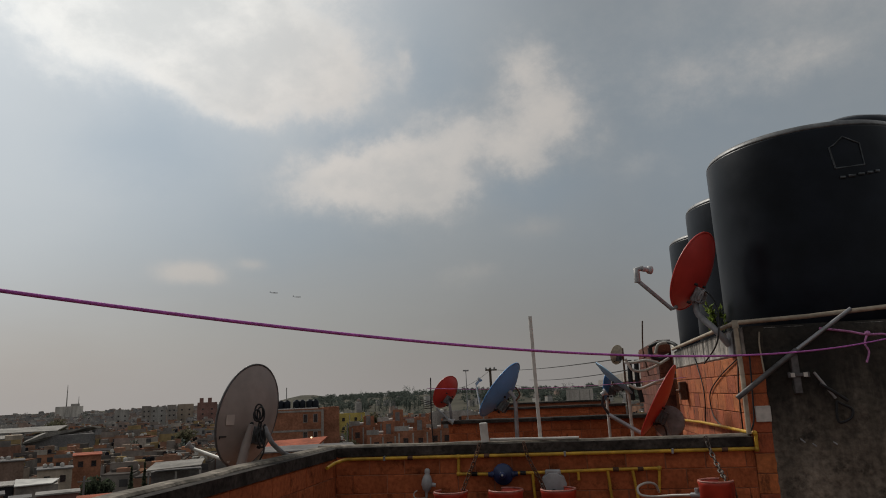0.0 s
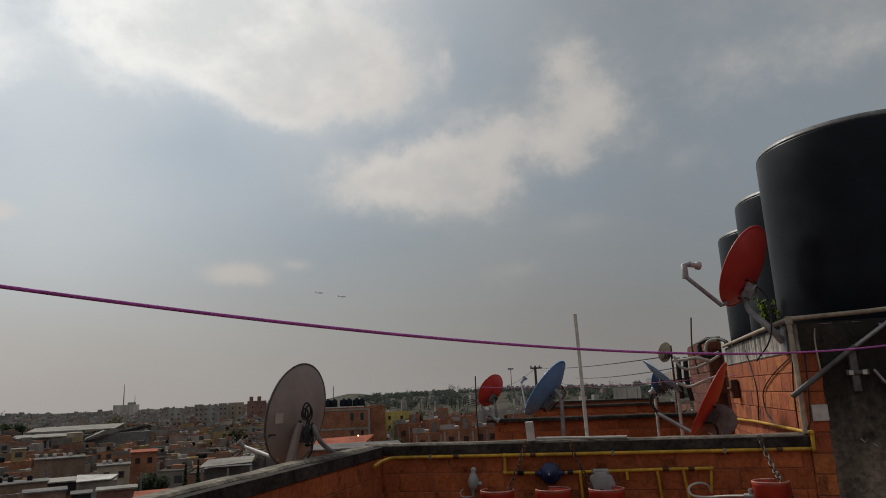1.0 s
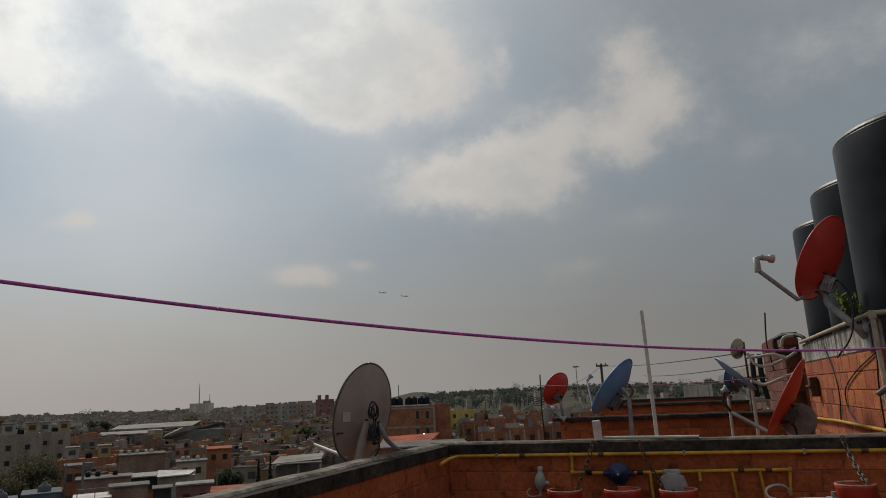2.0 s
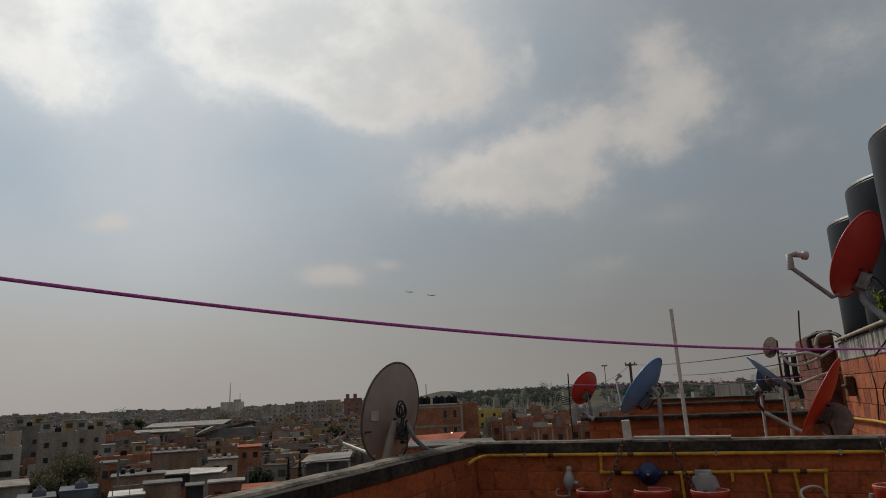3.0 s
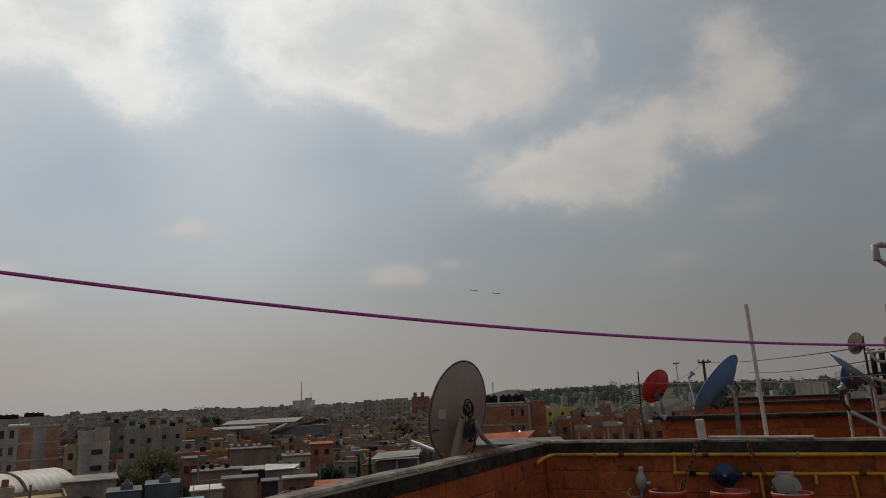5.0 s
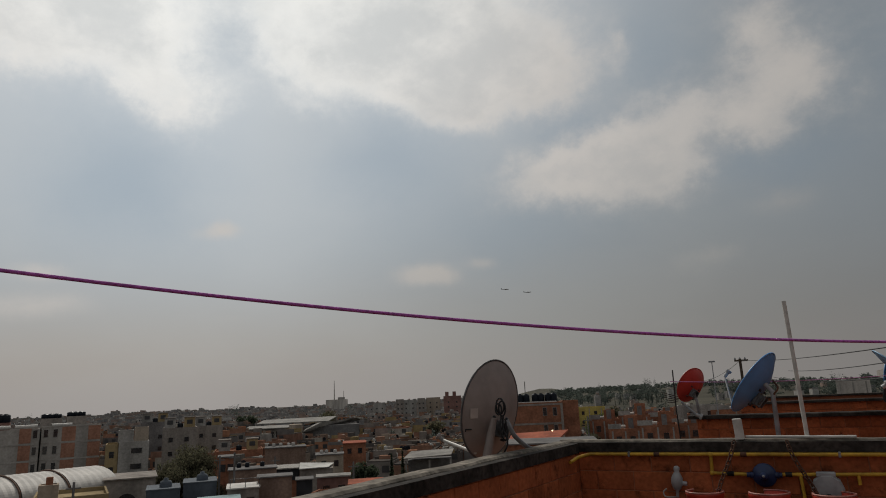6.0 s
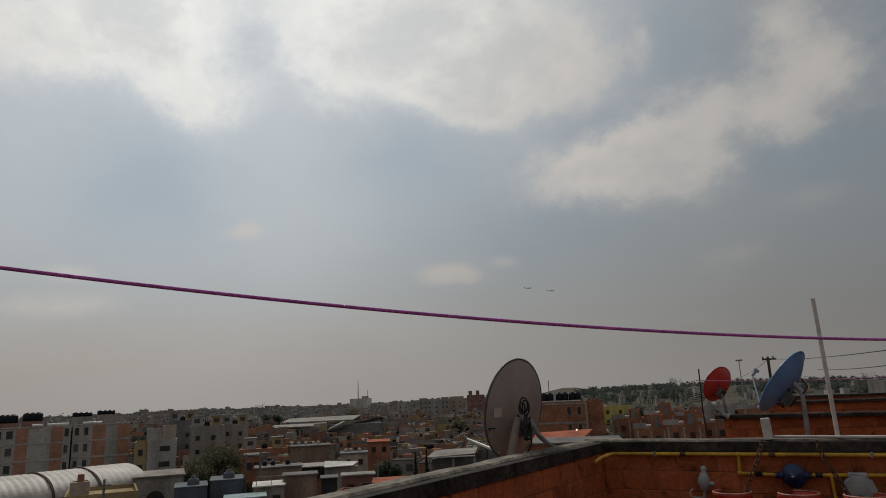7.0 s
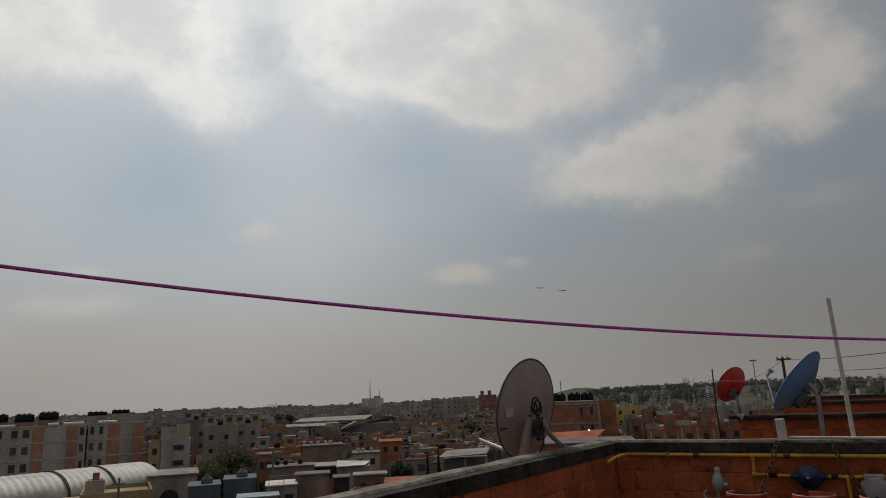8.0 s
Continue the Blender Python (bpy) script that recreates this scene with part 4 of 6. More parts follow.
for k in range(14):
    tip = Vector((r2.uniform(-0.12, 0.10), r2.uniform(-0.1, 0.1), r2.uniform(0.10, 0.30)))
    stem.tube([(0, 0, 0), tip * 0.5 + Vector((0, 0, 0.04)), tip], 0.003, 5)
    for j in range(7):
        c, s = tip * r2.uniform(0.6, 1.05), r2.uniform(0.015, 0.03)
        mm = Matrix.Translation(c) @ Euler((r2.uniform(0, 6), r2.uniform(0, 6), r2.uniform(0, 6))).to_matrix().to_4x4()
        leaf.add([(-s * 1.6, 0, 0), (0, -s * 0.6, 0.004), (s * 1.6, 0, 0), (0, s * 0.6, 0.004)], [(0, 1, 2, 3)], False, mm)
part("stem", stem, M_LEAF, weed)
part("leaves", leaf, M_LIME, weed)

# gas pipe, regulators, meter
gp = thing("gas_pipe", "yellow painted gas pipe along the parapet", "gas pipe")
yp = Y_FRONT - 0.03
part("main_run", Shape().tube([(X_LEFT + 0.035, 4.86, 1.262), (X_LEFT + 0.05, 4.98, 1.285), (X_LEFT + 0.10, yp, 1.297), (-0.8, yp, 1.298), (1.245, yp, 1.299)], 0.0125, 12), M_YELLOW, gp)
part("riser", Shape().tube([(1.262, yp, 1.29), (1.268, yp, 1.40)], 0.0125, 12), M_YELLOW, gp)
part("side_run", Shape().tube([(1.262, yp, 1.405), (1.222, 5.22, 1.41), (1.222, 6.8, 1.405), (1.222, 8.3, 1.37)], 0.0125, 12), M_YELLOW, gp)
part("drop", Shape().tube([(-0.832, yp, 1.297), (-0.836, yp, 1.176)], 0.0115, 10), M_YELLOW, gp)
part("branch", Shape().tube([(-0.845, yp, 1.174), (-0.6, yp, 1.168), (-0.3, yp, 1.172), (0.25, yp, 1.182), (0.60, yp, 1.184)], 0.0115, 10), M_YELLOW, gp)
for x, z0, lean in ((-0.292, 0.92, 0.01), (0.035, 1.115, 0.0), (0.242, 0.9, 0.02), (0.415, 0.9, 0.03), (0.598, 1.02, -0.015)):
    part("tail", Shape().tube([(x, yp, 1.175), (x + lean, yp + 0.004, z0)], 0.0105, 10), M_YELLOW, gp)
for x, z in ((-0.72, 1.172), (-0.715, 1.172), (-0.36, 1.172), (0.47, 1.182), (1.05, 1.299), (-0.62, 1.298), (-1.2, 1.297), (0.3, 1.183)):
    part("coupling", Shape().tube([(x - 0.02, yp, z), (x + 0.02, yp, z)], 0.0155, 10), M_RUST if z > 1.2 or x > 0 else M_BLACK, gp)
for x, z in ((-0.835, 1.297), (-0.836, 1.175), (0.598, 1.184), (1.262, 1.296), (1.264, 1.403)):
    part("elbow", Shape().lathe([(0.0, -0.018), (0.014, -0.014), (0.0175, 0), (0.014, 0.014), (0, 0.018)], 12, pose(x, yp, z)), M_YELLOW, gp)
for x in (-1.4, -0.05, 0.7):
    part("pipe_clip", Shape().box((x - 0.008, yp - 0.017, 1.28), (x + 0.008, Y_FRONT + 0.004, 1.316), cut=0.003), M_GALV, gp)
reg = thing("gas_regulator", "navy blue round gas regulator on the yellow pipe", "gas regulator", pose(-0.505, yp - 0.02, 1.168, 90, 0, 0) @ Matrix.Diagonal((0.86, 0.86, 0.86, 1)))
part("body", Shape().lathe([(0.0, -0.05), (0.05, -0.045), (0.078, -0.02), (0.088, -0.008), (0.088, 0.006), (0.075, 0.014), (0.055, 0.035), (0.035, 0.045), (0.03, 0.06), (0, 0.062)], 40), M_NAVY, reg)
part("cap", Shape().lathe([(0.026, 0.058), (0.028, 0.07), (0.022, 0.082), (0, 0.084)], 20), M_NAVY, reg)
part("nut", Shape().lathe([(0.010, 0.083), (0.010, 0.092), (0, 0.093)], 6), M_STEEL, reg, "pale worn nut")
for s in (-1, 1):
    part("union", Shape().tube([(s * 0.075, 0, 0), (s * 0.10, 0, 0), (s * 0.10, 0, 0), (s * 0.125, 0, 0)], [0.024, 0.026, 0.020, 0.020], 12), M_NAVY, reg)
met = thing("gas_meter", "grey round cast gas meter under the yellow pipe", "gas meter", pose(-0.145, yp - 0.035, 1.09, 90, 0, 0))
part("body", Shape().lathe([(0.0, -0.05), (0.08, -0.05), (0.094, -0.035), (0.094, 0.02), (0.086, 0.036), (0.0, 0.042)], 10, smooth=False), M_METER, met)
part("top", Shape().box((-0.055, 0.075, -0.03), (0.055, 0.105, 0.03), cut=0.006), M_METER, met)
part("dial", Shape().lathe([(0.022, 0.04), (0.022, 0.05), (0, 0.05)], 16, pose(0.0, -0.045, 0)), M_BLACK, met)
wr = thing("valve_regulator", "pale grey upright gas regulator on the wall", "gas regulator", pose(-1.082, yp - 0.02, 1.01, 0, 4, 0) @ Matrix.Diagonal((0.78, 0.78, 0.86, 1)))
part("body", Shape().lathe([(0.012, 0), (0.014, 0.05), (0.036, 0.07), (0.052, 0.11), (0.05, 0.15), (0.035, 0.18), (0.022, 0.20), (0.026, 0.215), (0.026, 0.235), (0.012, 0.245), (0, 0.246)], 20), M_METER, wr)
part("outlet", Shape().tube([(0.03, 0, 0.115), (0.085, 0, 0.112)], 0.017, 12), M_METER, wr)
part("hose", Shape().tube(smooth_path([(0.0, 0, 0.005), (-0.06, 0, -0.005), (-0.11, -0.01, 0.0), (-0.12, -0.01, 0.035), (-0.09, -0.01, 0.06)], 6), 0.006, 6), M_HOSE, wr)


# gas cylinders
def gas_cylinder(x, y, h, rz, label):
    """A chained gas cylinder, with its guard collar and valve."""
    g = thing("gas_cylinder", label, "gas cylinder", pose(x, y, 0.0, 0, 0, rz), "gas cylinders along the parapet")
    part("body", Shape().lathe([(0.13, 0.0), (0.14, 0.03), (0.155, 0.08), (0.155, h - 0.40), (0.145, h - 0.30), (0.11, h - 0.215), (0.05, h - 0.18), (0, h - 0.178)], 36), M_GASRED, g)
    n, v, f = 44, [], []
    for j in range(n):
        a = 2 * math.pi * j / n
        hole = 0.075 if 0.9 < a < 2.2 else 0.0
        for rr, z in ((0.116, h - 0.225), (0.119, h - 0.02 - hole), (0.125, h - 0.004 - hole), (0.118, h - hole), (0.112, h - 0.006 - hole), (0.110, h - 0.225)):
            v.append((rr * math.cos(a), rr * math.sin(a), z))
    for j in range(n):
        for k in range(6):
            p, q = j * 6 + k, ((j + 1) % n) * 6 + k
            p2, q2 = j * 6 + (k + 1) % 6, ((j + 1) % n) * 6 + (k + 1) % 6
            f.append((p, q, q2, p2))
    part("collar", Shape().add(v, f, True), M_GASRED, g)
    arc = [2.2 + (2 * math.pi - 1.3) * k / 30 for k in range(31)]
    part("collar_rim", Shape().tube([(0.118 * math.cos(a), 0.118 * math.sin(a), h + 0.002) for a in arc], 0.0065, 6), M_WORNRIM, g, "worn pale collar rim")
    vl = part("valve", Shape().lathe([(0.02, h - 0.18), (0.02, h - 0.09), (0.012, h - 0.08), (0.012, h - 0.06)], 12).tube([(0, 0, h - 0.11), (0.07, 0, h - 0.11)], 0.013, 10), M_RUST, g)
    part("knob", Shape().lathe([(0.03, 0), (0.032, 0.01), (0.028, 0.02), (0, 0.022)], 14, pose(0, 0, h - 0.06)), M_METER, vl)
    return g


gas_cylinder(-0.868, 4.93, 1.075, 10, "red gas cylinder with a chipped collar, chained to the parapet")
gas_cylinder(-0.475, 4.93, 1.08, 60, "red gas cylinder with a notched collar beneath the regulator")
gas_cylinder(-0.112, 4.93, 1.08, 20, "red gas cylinder with a worn collar beneath the meter")
gas_cylinder(0.885, 4.70, 1.145, 300, "red gas cylinder with a hose and a heavy chain").scale = (0.88, 0.88, 1.0)


def chain(pts, label, r=0.0042, pitch=0.040, mat=None):
    """A hanging chain of single links."""
    c = thing("chain", label, "chain", group="chains on the gas cylinders")
    link = Shape()
    link.tube([(math.cos(t * math.pi / 8) * 0.013, 0, math.sin(t * math.pi / 8) * 0.013 + (0.011 if t <= 8 else -0.011)) for t in range(17)] + [(0.013, 0, 0.011)], r, 6, False)
    me = link.mesh("link")
    me.materials.append(mat or M_RUST)
    way_pts = smooth_path(pts, 12)
    dist, k = 0.0, 0
    for a, b in zip(way_pts, way_pts[1:]):
        dist += (b - a).length
        if dist >= pitch * 0.75:
            dist = 0.0
            q = (b - a).to_track_quat("Z", "X")
            o = new("link", me)
            o.matrix_basis = Matrix.Translation(b) @ q.to_matrix().to_4x4() @ Matrix.Rotation(math.pi / 2 * (k % 2), 4, "Z")
            o.parent = c
            k += 1
    return c


chain([(-0.66, 5.09, 1.40), (-0.70, 5.05, 1.28), (-0.765, 4.98, 1.13), (-0.795, 4.94, 1.04)], "rusty chain from the coping to a cylinder collar")
chain([(-0.345, 5.09, 1.40), (-0.31, 5.05, 1.28), (-0.235, 4.98, 1.14), (-0.195, 4.94, 1.05)], "rusty chain from the coping to a cylinder collar")
chain([(0.925, 5.10, 1.41), (0.945, 5.06, 1.30), (0.955, 4.9, 1.20), (0.955, 4.76, 1.15)], "heavy grey chain from the coping to a cylinder", 0.0052, 0.046, M_CHAIN)
chain([(0.965, 4.74, 1.15), (0.995, 4.72, 1.08), (0.985, 4.72, 0.98)], "loose chain end hanging beside the cylinder", 0.0055, 0.046)
hose = thing("gas_hose", "white rubber gas hose looped to the cylinder", "hose")
part("loop", Shape().tube(smooth_path([(0.578, 5.10, 1.03), (0.55, 5.05, 1.085), (0.49, 5.02, 1.10), (0.43, 5.0, 1.075), (0.44, 4.98, 1.03), (0.52, 4.95, 1.02), (0.64, 4.85, 1.04), (0.74, 4.75, 1.055)], 8), 0.0085, 8), M_HOSE, hose)
part("fitting", Shape().tube([(0.735, 4.75, 1.055), (0.80, 4.71, 1.06)], 0.016, 10).tube([(0.77, 4.73, 1.06), (0.77, 4.73, 1.10)], 0.014, 10), M_METER, hose)

# clothes line, tied to the platform wall and to a post on the side parapet
line = thing("clothes_line", "sagging purple cord strung across the terrace", "clothes line")
pts = []
for k in range(61):
    s = k / 60 * 1.02
    pts.append((2.2 - 3.95 * s, 5.0 - 4.45 * s, 2.01 - 0.641 * s + 0.738 * s * s))
part("cord", Shape().tube(pts, 0.0046, 8), M_ROPE, line)
part("tie", Shape().tube(smooth_path([(2.2, 5.0, 2.01), (2.15, 5.04, 2.035), (2.05, 5.06, 2.04), (1.95, 5.09, 2.07), (1.78, 5.11, 2.10)], 6), 0.008, 8), M_PINK, line, "pale pink knotted cord")
part("tail", Shape().tube(smooth_path([(2.06, 5.05, 2.045), (2.03, 5.045, 1.98), (2.045, 5.04, 1.92), (2.02, 5.04, 1.85)], 6), 0.007, 8), M_PINK, line, "pale pink loose end")
part("knot", Shape().lathe([(0, -0.02), (0.016, -0.012), (0.02, 0), (0.014, 0.014), (0, 0.02)], 12, pose(2.06, 5.05, 2.045)), M_PINK, line)
part("anchor", Shape().tube([(2.2, 5.0, 2.01), (2.32, 5.13, 2.03)], 0.006, 8), M_RUST, line)
pole("line_post", "plain steel post for the clothes line on the side parapet", "post", [(-1.85, 0.455, 1.37), (-1.85, 0.455, 2.25)], 0.02, M_STEEL)

far_cord = [spot(-11.6 + 21 * k / 24, 0.62 - 1.5 * (k / 24) * (1 - k / 24), 7.0 + 0.6 * k / 24) for k in range(25)]
tagged(part("clothes_line", Shape().tube(far_cord, 0.0035, 6), M_PINK), "thin pink cord strung over the next terrace", "clothes line")

# aerial beside the red dish, and one beyond the tanks
aer = thing("tv_aerial", "dark multi-element television aerial on a mast", "aerial", group="aerials on the roofs")
b0 = Vector((-1.99, 10.0, 1.0))
part("mast", Shape().tube([spot(-11.3, 1.5, 10.1), spot(-11.35, -1.6, 10.1), b0], 0.009, 8), M_BLACK, aer)
for k in range(5):
    z = -0.55 - 0.16 * k * 0.6
    part("element", Shape().tube([spot(-12.3 + 0.1 * k, z + 0.35 - 0.1 * k, 9.9), spot(-10.9 - 0.1 * k, z - 0.1, 10.3)], 0.006, 6), M_BLACK, aer)
pole("aerial_mast", "thin bare aerial mast above the stair block", "aerial", [spot(6.55, 5.3, 9.9), spot(6.42, 4.0, 9.9), spot(6.35, 2.9, 9.9), Vector((1.14, 9.85, 1.9))], 0.010, M_RUST, "aerials on the roofs")

# hoses and black pipes round the stair block
HOSES = [
    ([spot(4.9, 2.3, 8.4), spot(5.4, 1.4, 8.4), spot(6.3, 1.3, 8.4), spot(7.4, 1.7, 8.45), spot(8.3, 2.2, 8.5)], 0.016, M_HOSE, "white hose sagging between the tanks"),
    ([spot(4.8, 2.0, 8.5), spot(5.6, 2.0, 8.45), spot(6.6, 2.1, 8.4), spot(7.6, 1.75, 8.4)], 0.018, M_HOSE, "white hose sagging between the tanks"),
    ([spot(5.0, 0.2, 8.2), spot(5.8, -0.1, 8.2), spot(7.0, 0.3, 8.2), spot(8.4, 0.9, 8.3), spot(9.2, 2.4, 8.2)], 0.017, M_HOSE, "white hose hanging across the brick wall"),
    ([spot(7.3, 2.6, 8.5), spot(7.6, 3.3, 8.5), spot(8.4, 3.4, 8.5), spot(8.8, 3.0, 8.4)], 0.018, M_HOSE, "white hose bent over the platform edge"),
    ([spot(6.9, 3.2, 8.7), spot(7.8, 3.5, 8.6), spot(8.9, 3.2, 8.4), spot(9.3, 2.0, 8.3), spot(9.6, -0.3, 8.0), spot(10.1, -0.6, 7.8)], 0.022, M_BLACK, "black plastic pipe bent down the wall"),
    ([spot(5.2, 2.2, 8.9), spot(5.15, 0.5, 8.9), spot(5.2, -1.0, 8.9)], 0.03, M_BLACK, "black pipe standing beside the stair block"),
    ([spot(5.75, 2.2, 8.9), spot(5.7, 0.5, 8.9), spot(5.9, -1.2, 8.9)], 0.03, M_BLACK, "black pipe standing beside the stair block"),
    ([spot(6.9, 3.1, 8.6), spot(7.0, 2.4, 8.6), spot(7.6, 2.2, 8.6), spot(8.4, 2.4, 8.5)], 0.028, M_BLACK, "black pipe coiled on the stair block"),
]
for pts, r, mat, label in HOSES:
    tagged(part("hose" if mat is M_HOSE else "water_pipe", Shape().tube(smooth_path(pts, 8), r, 10), mat), label, "hose" if mat is M_HOSE else "water pipe", "hoses and pipes of the tanks")
vb = thing("valve_box", "rusty valve fixed to the platform side wall", "valve")
part("body", Shape().box((1.17, 7.50, 1.60), (1.242, 7.60, 1.79), cut=0.008), M_RUST, vb)
part("handle", Shape().tube([(1.16, 7.45, 1.70), (1.16, 7.65, 1.70)], 0.012, 8), M_RUST, vb)

# ---- the town: ground, houses, trees ----


def hill(x, y):
    """Height of the land: a flat town that climbs gently, with a wooded rise ahead."""
    d = math.hypot(x, y)
    a = math.degrees(math.atan2(x, y))
    s = min(1.0, max(0.0, (d - 260) / 1000.0))
    rise = 9.0 * s * s * (3 - 2 * s)
    t = min(1.0, max(0.0, (d - 420) / 600.0))
    t *= 1 - 0.5 * min(1.0, max(0.0, (d - 1500) / 1500))
    bump = math.exp(-((a + 10) / 15.0) ** 2)
    far = min(1.0, max(0.0, (d - 1900) / 700.0))
    rise += 27.0 * far * math.exp(-((a + 21.6) / 2.2) ** 2)
    return GROUND + rise + 10.5 * t * bump + 2.0 * t * noise.noise(Vector((x * 0.004, y * 0.004, 0)))


def build_ground():
    rad = [0, 30, 60, 100, 150, 200, 260, 330, 420, 520, 650, 800, 1000, 1200, 1500, 1900, 2600, 3400, 4600]
    n = 360
    v, f = [(0, 0, GROUND)], []
    for r in rad[1:]:
        for j in range(n):
            a = 2 * math.pi * j / n
            x, y = r * math.sin(a), r * math.cos(a)
            v.append((x, y, hill(x, y)))
    for j in range(n):
        f.append((0, 1 + (j + 1) % n, 1 + j))
    for i in range(len(rad) - 2):
        for j in range(n):
            a, b = 1 + i * n + j, 1 + i * n + (j + 1) % n
            f.append((a, b, b + n, a + n))
    return Shape().add(v, f, True)


structure("ground", build_ground(), M_GROUND, "dusty ground of the town, rising to a wooded hill", "ground")

rng = random.Random(7)


def house_shape(w, d, h, par=0.5, t=0.18):
    """A flat-roofed box with a parapet round its roof."""
    s = Shape()
    s.box((-w / 2, -d / 2, 0), (w / 2, d / 2, h))
    for a, b in (((-w / 2, -d / 2), (w / 2, -d / 2 + t)), ((-w / 2, d / 2 - t), (w / 2, d / 2)), ((-w / 2, -d / 2 + t), (-w / 2 + t, d / 2 - t)), ((w / 2 - t, -d / 2 + t), (w / 2, d / 2 - t))):
        s.box((*a, h), (*b, h + par))
    return s


def tank_prof(r, h):
    return [(r * 0.97, 0), (r, 0.04 * h), (r, 0.78 * h), (r * 0.8, 0.88 * h), (r * 0.4, 0.96 * h), (r * 0.38, h), (0.0, h)]


def add_window(parent, x, y, z, w, h, face=-1, frame_mat=None):
    """A window in a wall that looks along y: frame, sill and pane."""
    win = part("window", Shape().box((x - w / 2 - 0.07, y - 0.05 if face < 0 else y, z - 0.07), (x + w / 2 + 0.07, y if face < 0 else y + 0.05, z + h + 0.07)), frame_mat or M_HOUSEWHITE, parent)
    yy = y - 0.056 if face < 0 else y + 0.05
    part("pane", Shape().box((x - w / 2, yy, z), (x + w / 2, yy + 0.006, z + h)), M_GLASS, win)
    return win


WALLS = [M_HOUSEBRICK, M_HOUSEGREY, M_HOUSEBUFF, M_HOUSEBRICK, M_HOUSEOCHRE, M_MAROON, M_HOUSEBUFF, M_HOUSEBRICK, M_MAROON, M_HOUSEDARK]
KIND = {M_HOUSEBRICK: "orange brick", M_HOUSEGREY: "bare grey block", M_HOUSEBUFF: "buff plastered", M_HOUSEOCHRE: "ochre painted", M_HOUSEYELLOW: "faded yellow", M_HOUSEWHITE: "whitewashed", M_HOUSEDARK: "dark unpainted block", M_MAROON: "maroon brick", M_DIMRENDER: "haze-paled brown render"}


def make_house(w, d, storeys, wall, roof, tanks, hut, m):
    h = 2.7 * storeys
    ho = thing("house", "%s house with a flat roof%s" % (KIND[wall], " and water tanks" if tanks else ""), "house", m, "houses of the town")
    part("wall", house_shape(w, d, h), wall, ho)
    part("roof", Shape().box((-w / 2 + 0.2, -d / 2 + 0.2, h + 0.004), (w / 2 - 0.2, d / 2 - 0.2, h + 0.08)), roof, ho)
    for s in range(storeys):
        nw = max(1, int(w / 2.2))
        for i in range(nw):
            x = -w / 2 + (i + 0.5) * w / nw
            for face in (-1, 1):
                if rng.random() < 0.8:
                    add_window(ho, x + rng.uniform(-0.3, 0.3), face * d / 2, s * 2.7 + 0.95, rng.choice((0.8, 1.0, 1.2)), 1.1, face)
    if hut:
        hx, hy = rng.choice((-1, 1)) * (w / 2 - 1.2), rng.choice((-1, 1)) * (d / 2 - 1.4)
        hb = part("stair_hut", house_shape(1.9, 2.2, 2.1, 0.12), rng.choice((wall, M_HOUSEGREY, M_HOUSEBRICK)), ho, m=pose(hx, hy, h + 0.08))
        part("door", Shape().box((-0.4, -1.16, 0.0), (0.4, -1.10, 1.9)), M_HOUSEDARK, hb)
    for i in range(tanks):
        r = rng.uniform(0.42, 0.56)
        tm = rng.choice((M_TANK, M_TANK, M_WHITEROOF, M_HOUSEBUFF))
        tx, ty = rng.uniform(-w / 2 + 1, w / 2 - 1), rng.uniform(-d / 2 + 1, d / 2 - 1)
        part("water_tank", Shape().lathe(tank_prof(r, r * 2.3), 14), tm, ho, m=pose(tx, ty, h + 0.08))
    return ho


# landmarks: azimuth, distance, clear radius
KEEP = [(-47.0, 73, 4), (-44.1, 75, 4), (-41.7, 77, 4), (-39, 72, 4), (-50, 70, 4), (-47, 69, 4), (-41, 111, 5), (-38.6, 126, 5), (-60.5, 133, 26), (-60.5, 88, 19), (-53.8, 128, 11), (-50, 95, 6), (-48.2, 97, 8), (-50.5, 72, 8), (-42, 92, 10), (-31.5, 96, 9), (-37, 96, 6), (-34, 92, 5), (-42, 250, 36), (-22, 130, 17), (-15, 150, 24), (-18.5, 230, 14), (-24, 86, 8), (-54, 88, 7), (-33, 420, 30), (-29, 430, 30)]
KEEPXY = [(at(a, d).x, at(a, d).y, r) for a, d, r in KEEP]


def free(x, y, r=6.0):
    return all(math.hypot(x - a, y - b) > c + r * 0.5 for a, b, c in KEEPXY)


